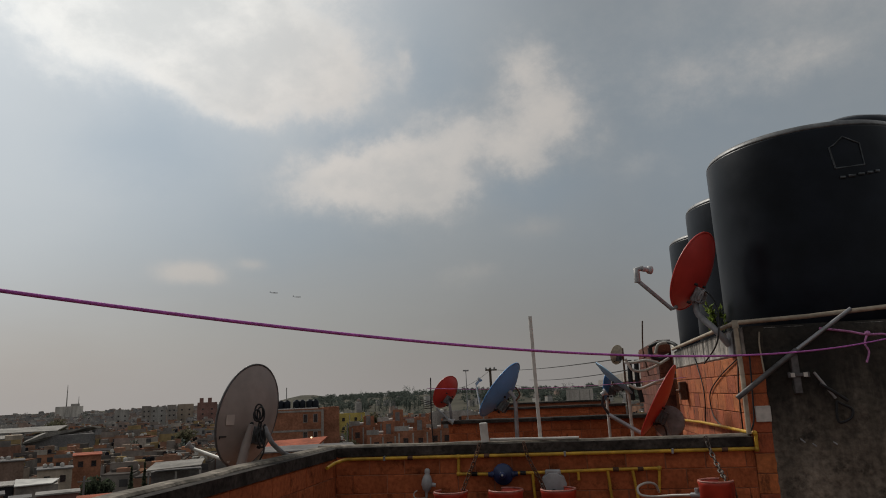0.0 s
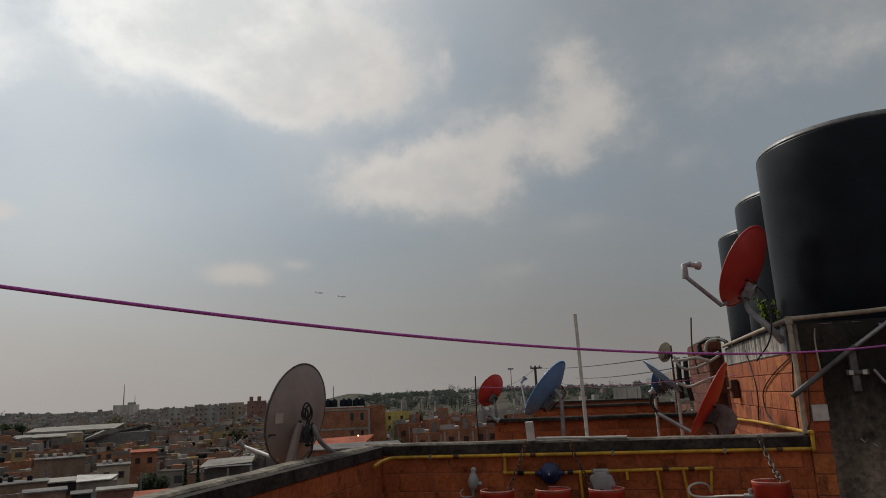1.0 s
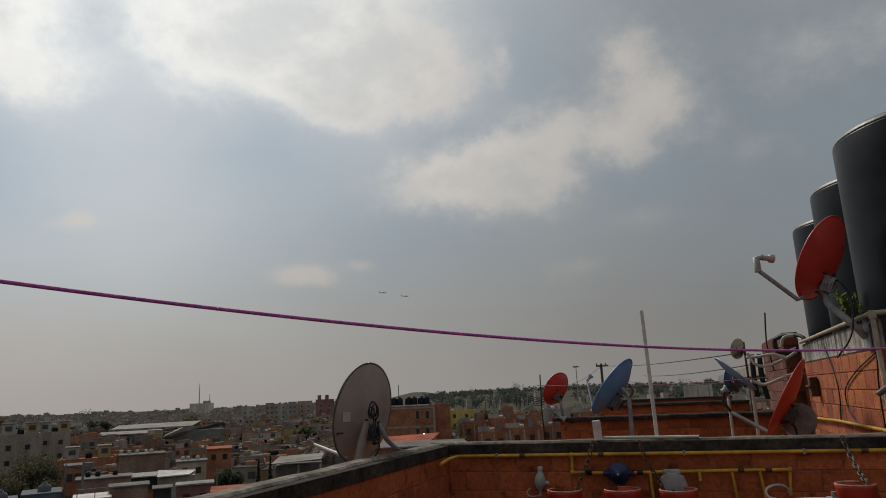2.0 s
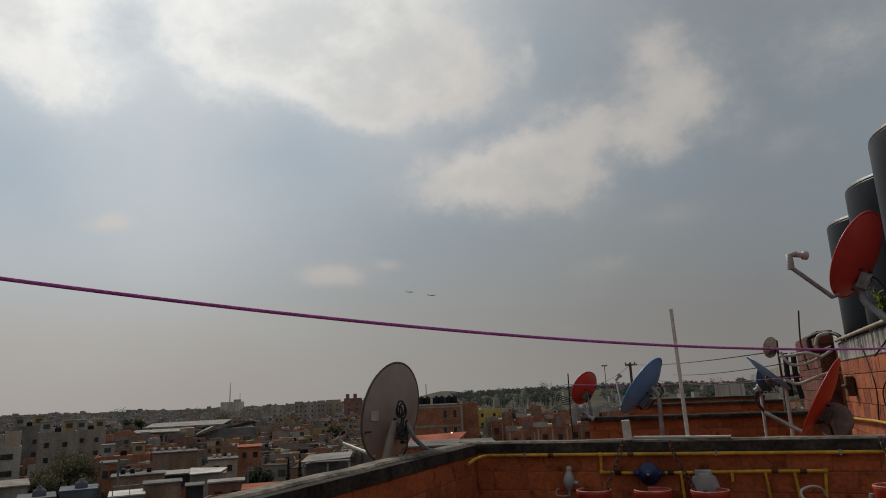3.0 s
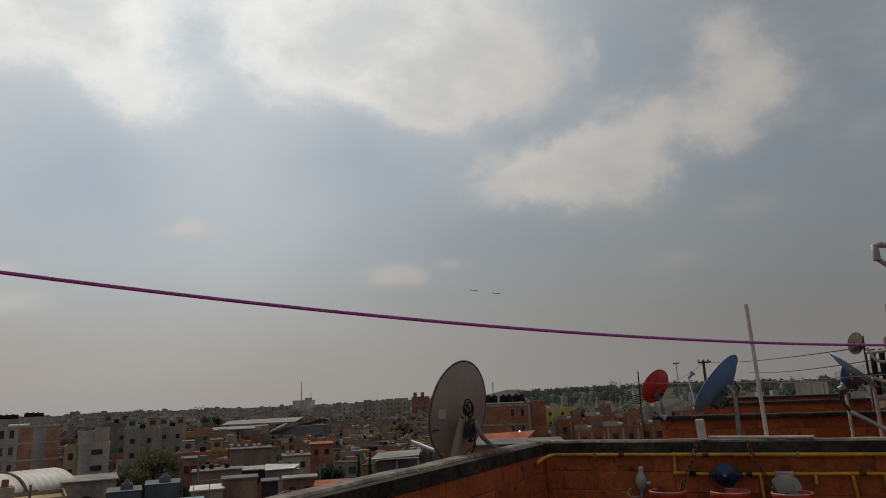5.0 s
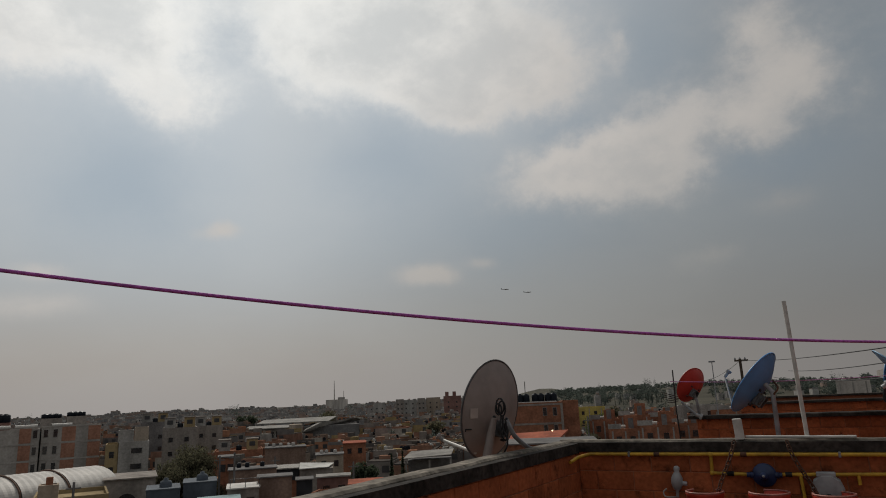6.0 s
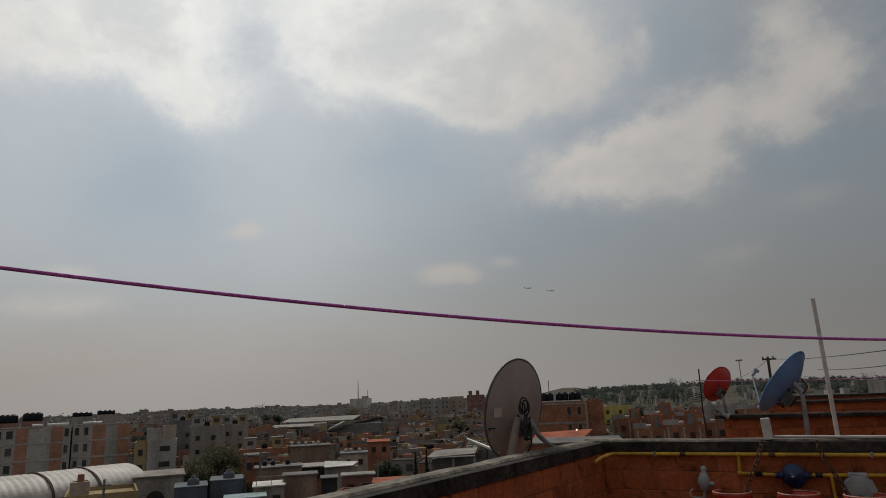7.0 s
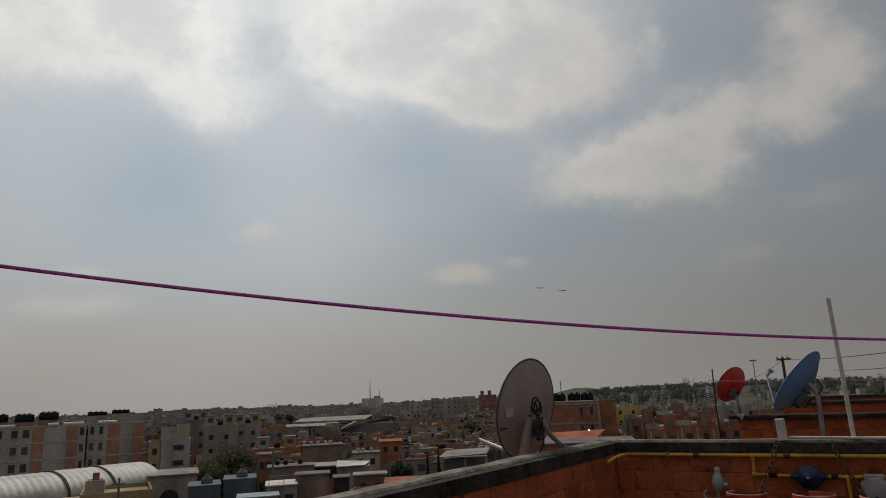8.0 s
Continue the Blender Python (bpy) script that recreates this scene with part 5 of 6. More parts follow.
GRID = radians(24)
ROOFS = [M_WHITEROOF, M_HOUSEGREY, M_REDROOF, M_HOUSEDARK, M_HOUSEDARK, M_REDROOF, M_MAROON]
far_wall, far_roof, far_tank, far_pane, haze_wall = Shape(), Shape(), Shape(), Shape(), Shape()
near_spots = []
for iu in range(-240, 190):
    for iv in range(-30, 200):
        u, vv = iu * 4.9 + (iu // 12) * 4.0, iv * 7.6 + (iv // 2) * 4.6
        x, y = u * math.cos(GRID) - vv * math.sin(GRID), u * math.sin(GRID) + vv * math.cos(GRID)
        d, a = math.hypot(x, y), math.degrees(math.atan2(x, y))
        if not (-78 < a < 14) or d < 58 or d > 1150 or (a > -5.5 and d < 90):
            continue
        if not free(x, y) or rng.random() < 0.07 or (d > 420 and rng.random() < 0.1 + (d - 420) / 800):
            continue
        w, dp = rng.uniform(4.5, 4.9), rng.uniform(6.4, 7.6)
        if a > -25 and d > 300 and rng.random() < 0.985:
            continue
        st = rng.choice((2, 2, 2, 2, 2, 2, 1, 3) if d > 120 else (1, 1, 2, 2))
        if d < 106:
            near_spots.append((x, y, w, dp, st))
            continue
        if d < 190:
            st = min(st, 2)
        z, h = hill(x, y) - 0.5, 2.6 * st + 0.5 + rng.uniform(-0.45, 0.45)
        m = Matrix.Translation((x, y, z)) @ Matrix.Rotation(GRID, 4, "Z")
        # the farther off, the more houses take the haze-greyed colours
        (far_wall if rng.random() < 1.15 - d / 550 else haze_wall).box((-w / 2, -dp / 2, 0), (w / 2, dp / 2, h), m)
        (far_roof if d < 360 else haze_wall).box((-w / 2 + 0.2, -dp / 2 + 0.2, h), (w / 2 - 0.2, dp / 2 - 0.2, h + 0.25), m)
        for fc in (-1, 1):
            if rng.random() < 0.75:
                ph = rng.uniform(0.4, 1.5)
                (far_wall if d < 360 else haze_wall).box((-w / 2, fc * (dp / 2 - 0.09) - 0.09, h), (w / 2 * rng.uniform(0.1, 1.0), fc * (dp / 2 - 0.09) + 0.085, h + ph), m)
        for _k in range(rng.choice((1, 2, 3)) if d < 420 else 0):
            bx, by, bw, bh = rng.uniform(-w / 2 + 1.2, w / 2 - 1.2), rng.uniform(-dp / 2 + 1.2, dp / 2 - 1.2), rng.uniform(0.4, 1.2), rng.uniform(0.2, 0.9)
            (far_roof if rng.random() < 0.5 else far_wall).box((bx - bw, by - bw * 0.8, h + 0.2), (bx + bw, by + bw * 0.8, h + 0.25 + bh), m)
        if rng.random() < (0.45 if d < 600 else 0.2):
            hx, hy = rng.uniform(-w / 2 + 1.4, w / 2 - 1.4), rng.uniform(-dp / 2 + 1.6, dp / 2 - 1.6)
            (far_wall if d < 350 else haze_wall).box((hx - 0.85, hy - 1.0, h + 0.25), (hx + 0.85, hy + 1.0, h + rng.uniform(1.2, 2.2)), m)
        for k in range(rng.choice((1, 1, 2, 2, 3, 4) if d < 500 else (0, 1, 2))):
            far_tank.lathe([(0.4, 0), (0.42, 0.62), (0.2, 0.85), (0, 0.85)], 7, m @ pose(rng.uniform(-w / 2 + 1, w / 2 - 1), rng.uniform(-dp / 2 + 1, dp / 2 - 1), h + 0.25), False)
        if d < 420:
            for s in range(st):
                for k in (-0.25, 0.25):
                    for fc in (-1, 1):
                        if rng.random() < 0.7:
                            y0 = fc * dp / 2
                            far_pane.box((k * w - 0.6, y0 - 0.04, 0.5 + 2.7 * s + 1.0), (k * w + 0.6, y0 + 0.04, 0.5 + 2.7 * s + 2.1), m)
for x, y, w, dp, st in near_spots:
    wall = rng.choice(WALLS)
    make_house(w, dp, st, wall, rng.choice(ROOFS), rng.choice((1, 1, 2, 3, 4)), rng.random() < 0.6, pose(x, y, hill(x, y), 0, 0, math.degrees(GRID)))
tagged(part("far_houses", far_wall, M_FARWALL), "dense far houses of brick and bare block", "houses", kind="stuff")
tagged(part("edge_houses", haze_wall, M_HAZEWALL), "far houses in pale greys that carry the haze", "houses", kind="stuff")
tagged(part("far_roofs", far_roof, M_FARROOF), "flat roofs of the dense far houses", "roofs", kind="stuff")
tagged(part("far_roof_tanks", far_tank, M_FARTANK), "white and black water tanks on the far roofs", "water tanks", kind="stuff")
tagged(part("far_windows", far_pane, M_FARGLASS), "small dark windows of the far houses", "windows", kind="stuff")

# ---- landmarks of the town ----


def facing(az, d, z=None):
    """A local frame d metres off: x to the right, y away from the eye."""
    p = at(az, d)
    return pose(p.x, p.y, hill(p.x, p.y) if z is None else z, 0, 0, -az)


def block_tank(parent, x, y, z, r=0.55, h=1.2, mat=None):
    part("water_tank", Shape().lathe(tank_prof(r, h), 14), mat or M_TANK, parent, m=pose(x, y, z))


# apartment block with brick panels
apt = thing("apartment_building", "long grey five-storey flats with orange brick panels and roof tanks", "apartment building", facing(-61, 133))
H = 12.95
part("wall", house_shape(21.0, 11, H, 0.35), M_APTGREY, apt, m=pose(-9.1, 5.5, 0))
part("wall", house_shape(8.9, 12, H + 0.25, 0.35), M_APTGREY, apt, m=pose(6.1, 6.8, 0))
# stairwell recess: its shade is put in with the dark wall material
part("wall", house_shape(1.5, 9, H - 0.3, 0.1), M_HOUSEDARK, apt, "stairwell wall coloured dark for its shade", m=pose(1.45, 7.5, 0))
for x0, x1, y in ((-14.6, -12.7, 0), (-6.5, -4.8, 0), (-1.5, 0.2, 0), (4.65, 6.7, 0.8), (8.6, 10.5, 0.8)):
    for s in range(5):
        part("brick_panel", Shape().box((x0, y - 0.05, 2.7 * s + 0.25), (x1, y - 0.004, 2.7 * s + 2.6)), M_APTBRICK, apt, "orange brick infill panel")
for s in range(5):
    part("floor_band", Shape().box((-19.6, -0.07, 2.7 * s + 2.62), (1.35, -0.004, 2.7 * s + 2.85)), M_APTGREY, apt)
    part("floor_band", Shape().box((1.7, 0.73, 2.7 * s + 2.62), (10.5, 0.796, 2.7 * s + 2.85)), M_APTGREY, apt)
    for x, y, w in ((-17.5, 0, 1.2), (-11.3, 0, 1.1), (-9.0, 0, 0.9), (-7.4, 0, 0.9), (0.75, 0, 0.6), (2.3, 0.8, 0.6), (3.7, 0.8, 0.6)):
        add_window(apt, x, y, 2.7 * s + 1.0, w, 1.25, -1, M_APTGREY)
for x, w, h, mat in ((-12.2, 3.6, 1.3, M_MAROON), (-8.1, 3.0, 1.2, M_MAROON), (-4.5, 3.1, 1.4, M_MAROON), (3.0, 3.2, 1.8, M_DIMRENDER), (6.8, 3.0, 2.0, M_DIMRENDER)):
    part("roof_hut", house_shape(w, 4, h, 0.1), mat, apt, m=pose(x, 5.0, H + 0.02))
    for k in range(3):
        block_tank(apt, x - w / 2 + 0.75 + k * (w - 1.5) / 2, 5.0, H + h + 0.13, 0.72, 1.45 if x < 0 else 0.8)
for x in (-11.5, -9.9, -3.6, -1.4, 0.2, 3.9, 5.3):
    part("heater_tank", Shape().tube([(x - 0.8, 1.2, H + 0.75), (x + 0.8, 1.2, H + 0.75)], 0.3, 12), M_PVC, apt, "white solar heater tank")
part("aerial", Shape().tube([(-13.9, 3, H), (-13.9, 3, H + 3.6)], 0.09, 8), M_RUST, apt)

# barrel-vaulted hall
hall = thing("vaulted_hall", "low hall with a pale ribbed barrel-vaulted sheet roof", "hall", facing(-60.2, 86))
m_tilt = pose(0, 0, 0, 0, 0, 20)
vault_w, rise, eave = 12.0, 2.3, 6.8
for k, (x0, x1, dz) in enumerate(((-15, -1.8, -0.08), (-1.7, 3.0, 0.0), (3.1, 8.2, 0.08))):
    s, n = Shape(), 30
    nx = int((x1 - x0) / 0.36)
    v, f = [], []
    for i in range(nx + 1):
        x = x0 + (x1 - x0) * i / nx
        rib = 0.05 if i % 2 == 0 else 0.0
        for j in range(n + 1):
            a = math.pi * j / n
            v.append((x, 5.2 - math.cos(a) * (vault_w / 2 + rib), eave + dz + math.sin(a) * (rise + rib)))
    for i in range(nx):
        for j in range(n):
            p = i * (n + 1) + j
            f.append((p, p + 1, p + n + 2, p + n + 1))
    s.add(v, f, False)
    part("roof_bay", s, M_SHEET, hall, m=m_tilt)
    if k < 2:
        part("gutter_arch", Shape().tube([(x1 - 0.1, 5.2 - math.cos(math.pi * j / 18) * (vault_w / 2 + 0.12), eave + dz + math.sin(math.pi * j / 18) * (rise + 0.14)) for j in range(19)], 0.09, 6), M_RUST, hall, m=m_tilt)
    part("end_wall", Shape().add([(x1 - 0.25, 5.2 - math.cos(math.pi * j / 18) * vault_w / 2, eave + dz + math.sin(math.pi * j / 18) * rise) for j in range(19)] + [(x1 - 0.1, 5.2 - math.cos(math.pi * j / 18) * vault_w / 2, eave + dz + math.sin(math.pi * j / 18) * rise) for j in range(19)], [tuple(range(19)), tuple(reversed(range(19, 38)))]), M_HOUSEDARK, hall, m=m_tilt)
part("wall", Shape().box((-15, -0.6, 0), (8.1, 11.0, eave - 0.1)), M_HOUSEGREY, hall, m=m_tilt)

# ochre house with a brick hut, and a grey house with an arch beside it
oh = thing("house", "ochre house with a stepped parapet and a small brick hut", "house", facing(-58.1, 76), "houses of the town")
part("wall", house_shape(6.4, 8, 7.3, 0.4), M_HOUSEOCHRE, oh, m=pose(0, 4, 0))
part("hut", house_shape(1.7, 2.2, 1.4, 0.1), M_HOUSEBUFF, oh, m=pose(-2.0, 2.2, 7.32))
part("chimney", Shape().box((-2.25, 1.6, 8.80), (-1.65, 2.2, 9.5)), M_HOUSEBRICK, oh)
part("lean_to", Shape().box((-5.6, 0.5, 0), (-3.25, 6, 7.0)), M_HOUSEBUFF, oh)
add_window(oh, 1.2, 0, 5.6, 0.9, 0.8, -1)
ah = thing("house", "grey concrete house with a dark round arch", "house", facing(-54.3, 86), "houses of the town")
part("wall", house_shape(5.2, 8, 7.8, 0.2), M_DIMRENDER, ah, m=pose(0, 4, 0))
s = Shape()
ring = [(math.cos(math.pi * k / 14) * 0.95, 0, math.sin(math.pi * k / 14) * 0.9 + 5.6) for k in range(15)] + [(-0.95, 0, 4.4), (0.95, 0, 4.4)]
s.add([(x - 0.3, -0.03, z) for x, y, z in ring] + [(x - 0.3, 0.01, z) for x, y, z in ring], [tuple(range(17)), tuple(reversed(range(17, 34)))] + [(k, (k + 1) % 17, (k + 1) % 17 + 17, k + 17) for k in range(17)])
# dark plate on the wall stands for the shade inside the arch
part("arch_opening", s, M_GLASS, ah, "dark arched plate for the shaded opening")
part("roof_slab", Shape().box((-2.8, -0.3, 8.01), (2.8, 8.2, 8.14)), M_DIMRENDER, ah)

# yellow and grey flats beyond, and the next row behind the thicket
yf = thing("flats", "four-storey flats in yellow paint and bare grey block", "flats", facing(-54.6, 126))
part("wall", house_shape(4.6, 8, 10.3, 0.3), M_HOUSEGREY, yf, m=pose(0.9, 4, 0))
part("wall", house_shape(1.9, 8, 10.0, 0.3), M_HOUSEOCHRE, yf, m=pose(-2.4, 4.3, 0))
part("hut", house_shape(2.4, 3, 1.9, 0.2), M_HOUSEGREY, yf, m=pose(-0.4, 4, 10.31))
part("hut", house_shape(2.2, 3, 2.3, 0.2), M_HOUSEBUFF, yf, m=pose(2.0, 4, 10.31))
for st in range(4):
    w = part("window", Shape().box((0.4, -0.06, 2.5 * st + 1.1), (2.2, -0.002, 2.5 * st + 2.1)), M_HOUSEGREY, yf)
    part("pane", Shape().box((0.5, -0.075, 2.5 * st + 1.2), (2.1, -0.06, 2.5 * st + 2.0)), M_GLASS, w)
    add_window(yf, -2.4, 0.3, 2.45 * st + 0.8, 0.7, 1.0, -1, M_HOUSEOCHRE)
for az, d, w, h, mat in ((-51.0, 150, 6.5, 11.6, M_DIMRENDER), (-48.9, 165, 6, 11.4, M_DIMRENDER), (-52.8, 175, 6, 12.6, M_HOUSEDARK), (-46.6, 140, 9, 7.0, M_HOUSEBRICK)):
    fl = thing("flats", "block of flats in %s with small roof huts" % KIND[mat], "flats", facing(az, d))
    part("wall", house_shape(w, 9, h, 0.3), mat, fl, m=pose(0, 4.5, 0))
    for k in (-0.3, 0.28):
        ht = part("hut", house_shape(2.1, 3, 2.0, 0.2), M_HOUSEOCHRE if k > 0 else M_HOUSEGREY, fl, m=pose(k * w, 3.5, h + 0.01))
        # no hole here: a dark plate gives the opening's shade
        part("opening", Shape().box((-0.55, -1.56, 0.9), (0.55, -1.504, 1.75)), M_FARGLASS, ht, "dark plate for the shade in a tank opening")
        part("slab", Shape().box((-1.2, -1.7, 2.21), (1.2, 1.7, 2.34)), M_DIMRENDER, ht)
    for st in range(int(h / 2.7)):
        for x in (-0.26, 0.2):
            add_window(fl, x * w, 0, 2.7 * st + 1.0, 0.8, 0.9, -1, mat)
    block_tank(fl, 0.0, 2.5, h + 0.02)

# slate-blue tank cubes on the near roofs
M_SLATE = material("slate_blue_render", (0.085, 0.10, 0.12), 0.9, vary=0.2, grain=3, stain=0.6, dark=0.6, bump=0.2, streak=True)
for az, d, w, top_z in ((-52.0, 70, 2.9, -5.35), (-49.4, 73, 3.1, -5.25)):
    cb = thing("house", "slate blue rendered house with a dark tank on its roof", "house", facing(az, d), "houses of the town")
    h = top_z - GROUND
    part("wall", Shape().box((-w / 2, 0, 0), (w / 2, 4.5, h)), M_SLATE, cb)
    part("roof_slab", Shape().box((-w / 2 - 0.05, -0.05, h + 0.002), (w / 2 + 0.05, 4.55, h + 0.12)), M_SLATE, cb)
    part("water_tank", Shape().lathe([(0.55, 0), (0.55, 0.35), (0.45, 0.55), (0.22, 0.62), (0.2, 0.8), (0.0, 0.85)], 16), M_SLATE, cb, "dark slate tank", m=pose(0.2, 1.6, h + 0.12))

# warehouses with white roofs
wh = thing("warehouse", "long low warehouse with pale sheet roofs", "warehouse", facing(-42, 250))
part("wall", Shape().box((-17, 2, 0), (1.5, 22, 7.5)), M_HOUSEGREY, wh)
part("roof", Shape().add([(-18.5, 0, 7.6), (-3.2, 0, 7.6), (-3.2, 9, 8.3), (-17.5, 9, 8.3), (-18.5, 0, 7.9), (-3.2, 0, 7.9), (-3.2, 9, 8.6), (-17.5, 9, 8.6)], [(0, 3, 2, 1), (4, 5, 6, 7), (0, 1, 5, 4), (1, 2, 6, 5), (2, 3, 7, 6), (3, 0, 4, 7)]), M_OLDSHEET, wh)
part("roof", Shape().add([(-15, 10, 9.0), (11, 10, 9.0), (15, 26, 10.3), (-13, 26, 10.0), (-15, 10, 9.3), (11, 10, 9.3), (15, 26, 10.6), (-13, 26, 10.3)], [(0, 3, 2, 1), (4, 5, 6, 7), (0, 1, 5, 4), (1, 2, 6, 5), (2, 3, 7, 6), (3, 0, 4, 7)]), M_OLDSHEET, wh)
part("tower", Shape().box((-3.1, -0.5, 0), (1.4, 8, 8.7)), M_HOUSEBUFF, wh)
part("gable_roof", Shape().add([(1.6, -1, 6.3), (8, 4, 8.9), (22, 16, 9.8), (24, 22, 9.0), (5, 22, 8.4), (1.6, -1, 6.0), (24, 22, 8.7)], [(0, 1, 4), (1, 2, 3, 4), (5, 6, 3, 2, 1, 0)]), M_OLDSHEET, wh)
part("gable_wall", Shape().box((2, 6, 0), (22, 22, 7.8)), M_HOUSEDARK, wh)
for x in (-9.5, -6.8):
    add_window(wh, x, 2, 4.5, 2.0, 2.2, -1)

# pale sheds and a netted yard close to the parapet
sd = thing("shed", "white sheet-roofed shed beside a dark netted yard", "shed", facing(-40.6, 92))
part("wall", Shape().box((-2.0, 0, 0), (2.2, 6, 7.2)), M_DIMRENDER, sd)
part("roof", Shape().add([(-2.1, -0.5, 7.25), (1.6, -0.5, 7.3), (2.4, 4, 7.4), (-2.1, 4, 7.65), (-2.1, -0.5, 7.35), (1.6, -0.5, 7.4), (2.4, 4, 7.5), (-2.1, 4, 7.75)], [(0, 3, 2, 1), (4, 5, 6, 7), (0, 1, 5, 4), (1, 2, 6, 5), (2, 3, 7, 6), (3, 0, 4, 7)]), M_WHITEROOF, sd)
part("yard_wall", Shape().box((-6.4, 0.7, 0), (-2.3, 6, 5.9)), M_HOUSEBRICK, sd)
part("net_yard", Shape().box((-6.5, 0.5, 5.91), (-2.2, 6, 7.3)), M_TARP, sd, "dark netted yard")
part("parapet", Shape().box((-6.6, 0.3, 7.31), (-2.15, 6.2, 7.45)), M_CONCRETE, sd)
sd = thing("shed", "corrugated white shed roof over open stalls", "shed", facing(-31.4, 96))
part("roof", Shape().add([(-3.6, -1, 7.5), (3.0, -1, 7.8), (3.6, 5, 8.15), (-2.6, 5, 8.0), (-3.6, -1, 7.6), (3.0, -1, 7.9), (3.6, 5, 8.25), (-2.6, 5, 8.1)], [(0, 3, 2, 1), (4, 5, 6, 7), (0, 1, 5, 4), (1, 2, 6, 5), (2, 3, 7, 6), (3, 0, 4, 7)]), M_OLDSHEET, sd)
for x in (-3.2, 0, 2.9):
    part("post", Shape().box((x - 0.12, -0.6, 0), (x + 0.12, -0.36, 7.25)), M_HOUSEGREY, sd)
part("wall", Shape().box((-3.0, 2, 0), (3.2, 6, 7.1)), M_HOUSEDARK, sd)

# low roofs just below the side parapet
M_TEAL = material("teal_sheet", (0.26, 0.36, 0.37), 0.7, vary=0.25, grain=3, stain=0.5, dark=0.55, bump=0.1, spec=0.1)
M_BROWN = material("brown_render", (0.27, 0.185, 0.145), 0.95, spec=0.05, vary=0.25, grain=4, stain=0.6, dark=0.55, bump=0.2, streak=True)
LOW = [
    (-43.8, 72, 3.3, 2.2, 8.35, M_BROWN, M_HOUSEDARK, 0.12, "brown rendered house with a thin flat roof"),
    (-41.5, 73, 1.6, 2.0, 7.8, M_TARP, M_HOUSEDARK, 0.10, "dark boarded lean-to under a grey sheet"),
    (-39.2, 76, 3.5, 2.0, 7.6, M_MAROON, M_HOUSEGREY, 0.14, "maroon walled house under a pale roof slab"),
    (-36.6, 70, 3.4, 4.0, 7.35, M_HOUSEBRICK, M_REDROOF, 0.10, "low house with a bright red sealed roof"),
    (-46.2, 70, 2.9, 3.6, 7.7, M_DIMRENDER, M_SHEET, 0.12, "low house with a whitewashed roof"),
    (-48.0, 67, 3.6, 2.4, 7.15, M_HOUSEGREY, M_TEAL, 0.10, "low house with a faded teal sheet roof"),
    (-45.5, 88, 5.6, 3.0, 7.9, M_BROWN, M_HOUSEDARK, 0.12, "grey house under weathered roof sheets"),
    (-39.5, 110, 4.2, 3.0, 7.5, M_HOUSEBUFF, M_HOUSEDARK, 0.15, "cream plastered house with a flat roof"),
    (-37.5, 125, 4.0, 6.0, 8.2, M_HOUSEBRICK, M_REDROOF, 0.15, "orange brick house with a red roof"),
    (-47.5, 95, 2.0, 3.0, 9.0, M_HOUSEBRICK, M_HOUSEDARK, 0.15, "narrow orange brick house"),
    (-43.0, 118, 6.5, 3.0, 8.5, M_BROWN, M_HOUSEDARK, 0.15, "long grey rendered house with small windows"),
]
for az, d, w, dp, h, wall, roof, thick, label in LOW:
    lo = thing("house", label, "house", facing(az, d), "houses of the town")
    part("wall", Shape().box((-w / 2, 0, 0), (w / 2, dp, h)), wall, lo)
    part("roof", Shape().add([(-w / 2 - 0.12, -0.25, h + 0.02), (w / 2 + 0.12, -0.25, h + 0.03), (w / 2 + 0.12, dp, h + 0.10), (-w / 2 - 0.12, dp, h + 0.09), (-w / 2 - 0.12, -0.25, h + 0.02 + thick), (w / 2 + 0.12, -0.25, h + 0.03 + thick), (w / 2 + 0.12, dp, h + 0.10 + thick), (-w / 2 - 0.12, dp, h + 0.09 + thick)], [(0, 3, 2, 1), (4, 5, 6, 7), (0, 1, 5, 4), (1, 2, 6, 5), (2, 3, 7, 6), (3, 0, 4, 7)]), roof, lo)
    if wall not in (M_TARP, M_BROWN) and w > 1.9:
        for x in (-0.22, 0.24):
            add_window(lo, x * w, 0, h - 1.7, 0.7, 0.9, -1, wall)
    if d in (88, 118, 110):
        for x in (-0.3, -0.12, 0.2):
            block_tank(lo, x * w, 2.0, h + 0.2, 0.27, 0.55, M_TANK if d == 88 else M_SHEET)

rl = thing("roof_rail", "thin steel rail frame standing on a low roof", "rail", facing(-46.2, 69.9, hill(at(-46.2, 70).x, at(-46.2, 70).y) - 0.12))
for x in (-1.2, 0.2, 1.5):
    part("post", Shape().tube([(x, 0.2, 7.94), (x, 0.2, 8.75)], 0.035, 6), M_BRACKET, rl)
part("bar", Shape().tube([(-1.2, 0.2, 8.75), (1.5, 0.2, 8.75)], 0.03, 6), M_BRACKET, rl)

# broadcasting building on the skyline
tb = thing("office_building", "far pale block with two aerial masts on its roof", "office building", facing(-38.9, 700))
base = hill(at(-38.9, 700).x, at(-38.9, 700).y)
part("wall", Shape().box((-11, 0, -2), (11, 18, 6.0 - base)), M_HOUSEWHITE, tb)
part("upper_wall", Shape().box((1, 2, 6.0 - base), (8, 14, 8.2 - base)), M_HOUSEGREY, tb)
part("mast", Shape().tube([(-2.5, 6, 6 - base), (-2.5, 6, 15 - base), (-2.5, 6, 25 - base)], [0.55, 0.45, 0.2], 6), M_HOUSEGREY, tb, "tall lattice mast")
part("mast", Shape().tube([(7.0, 6, 8 - base), (7.0, 6, 14.5 - base)], [0.3, 0.2], 6), M_HOUSEGREY, tb)
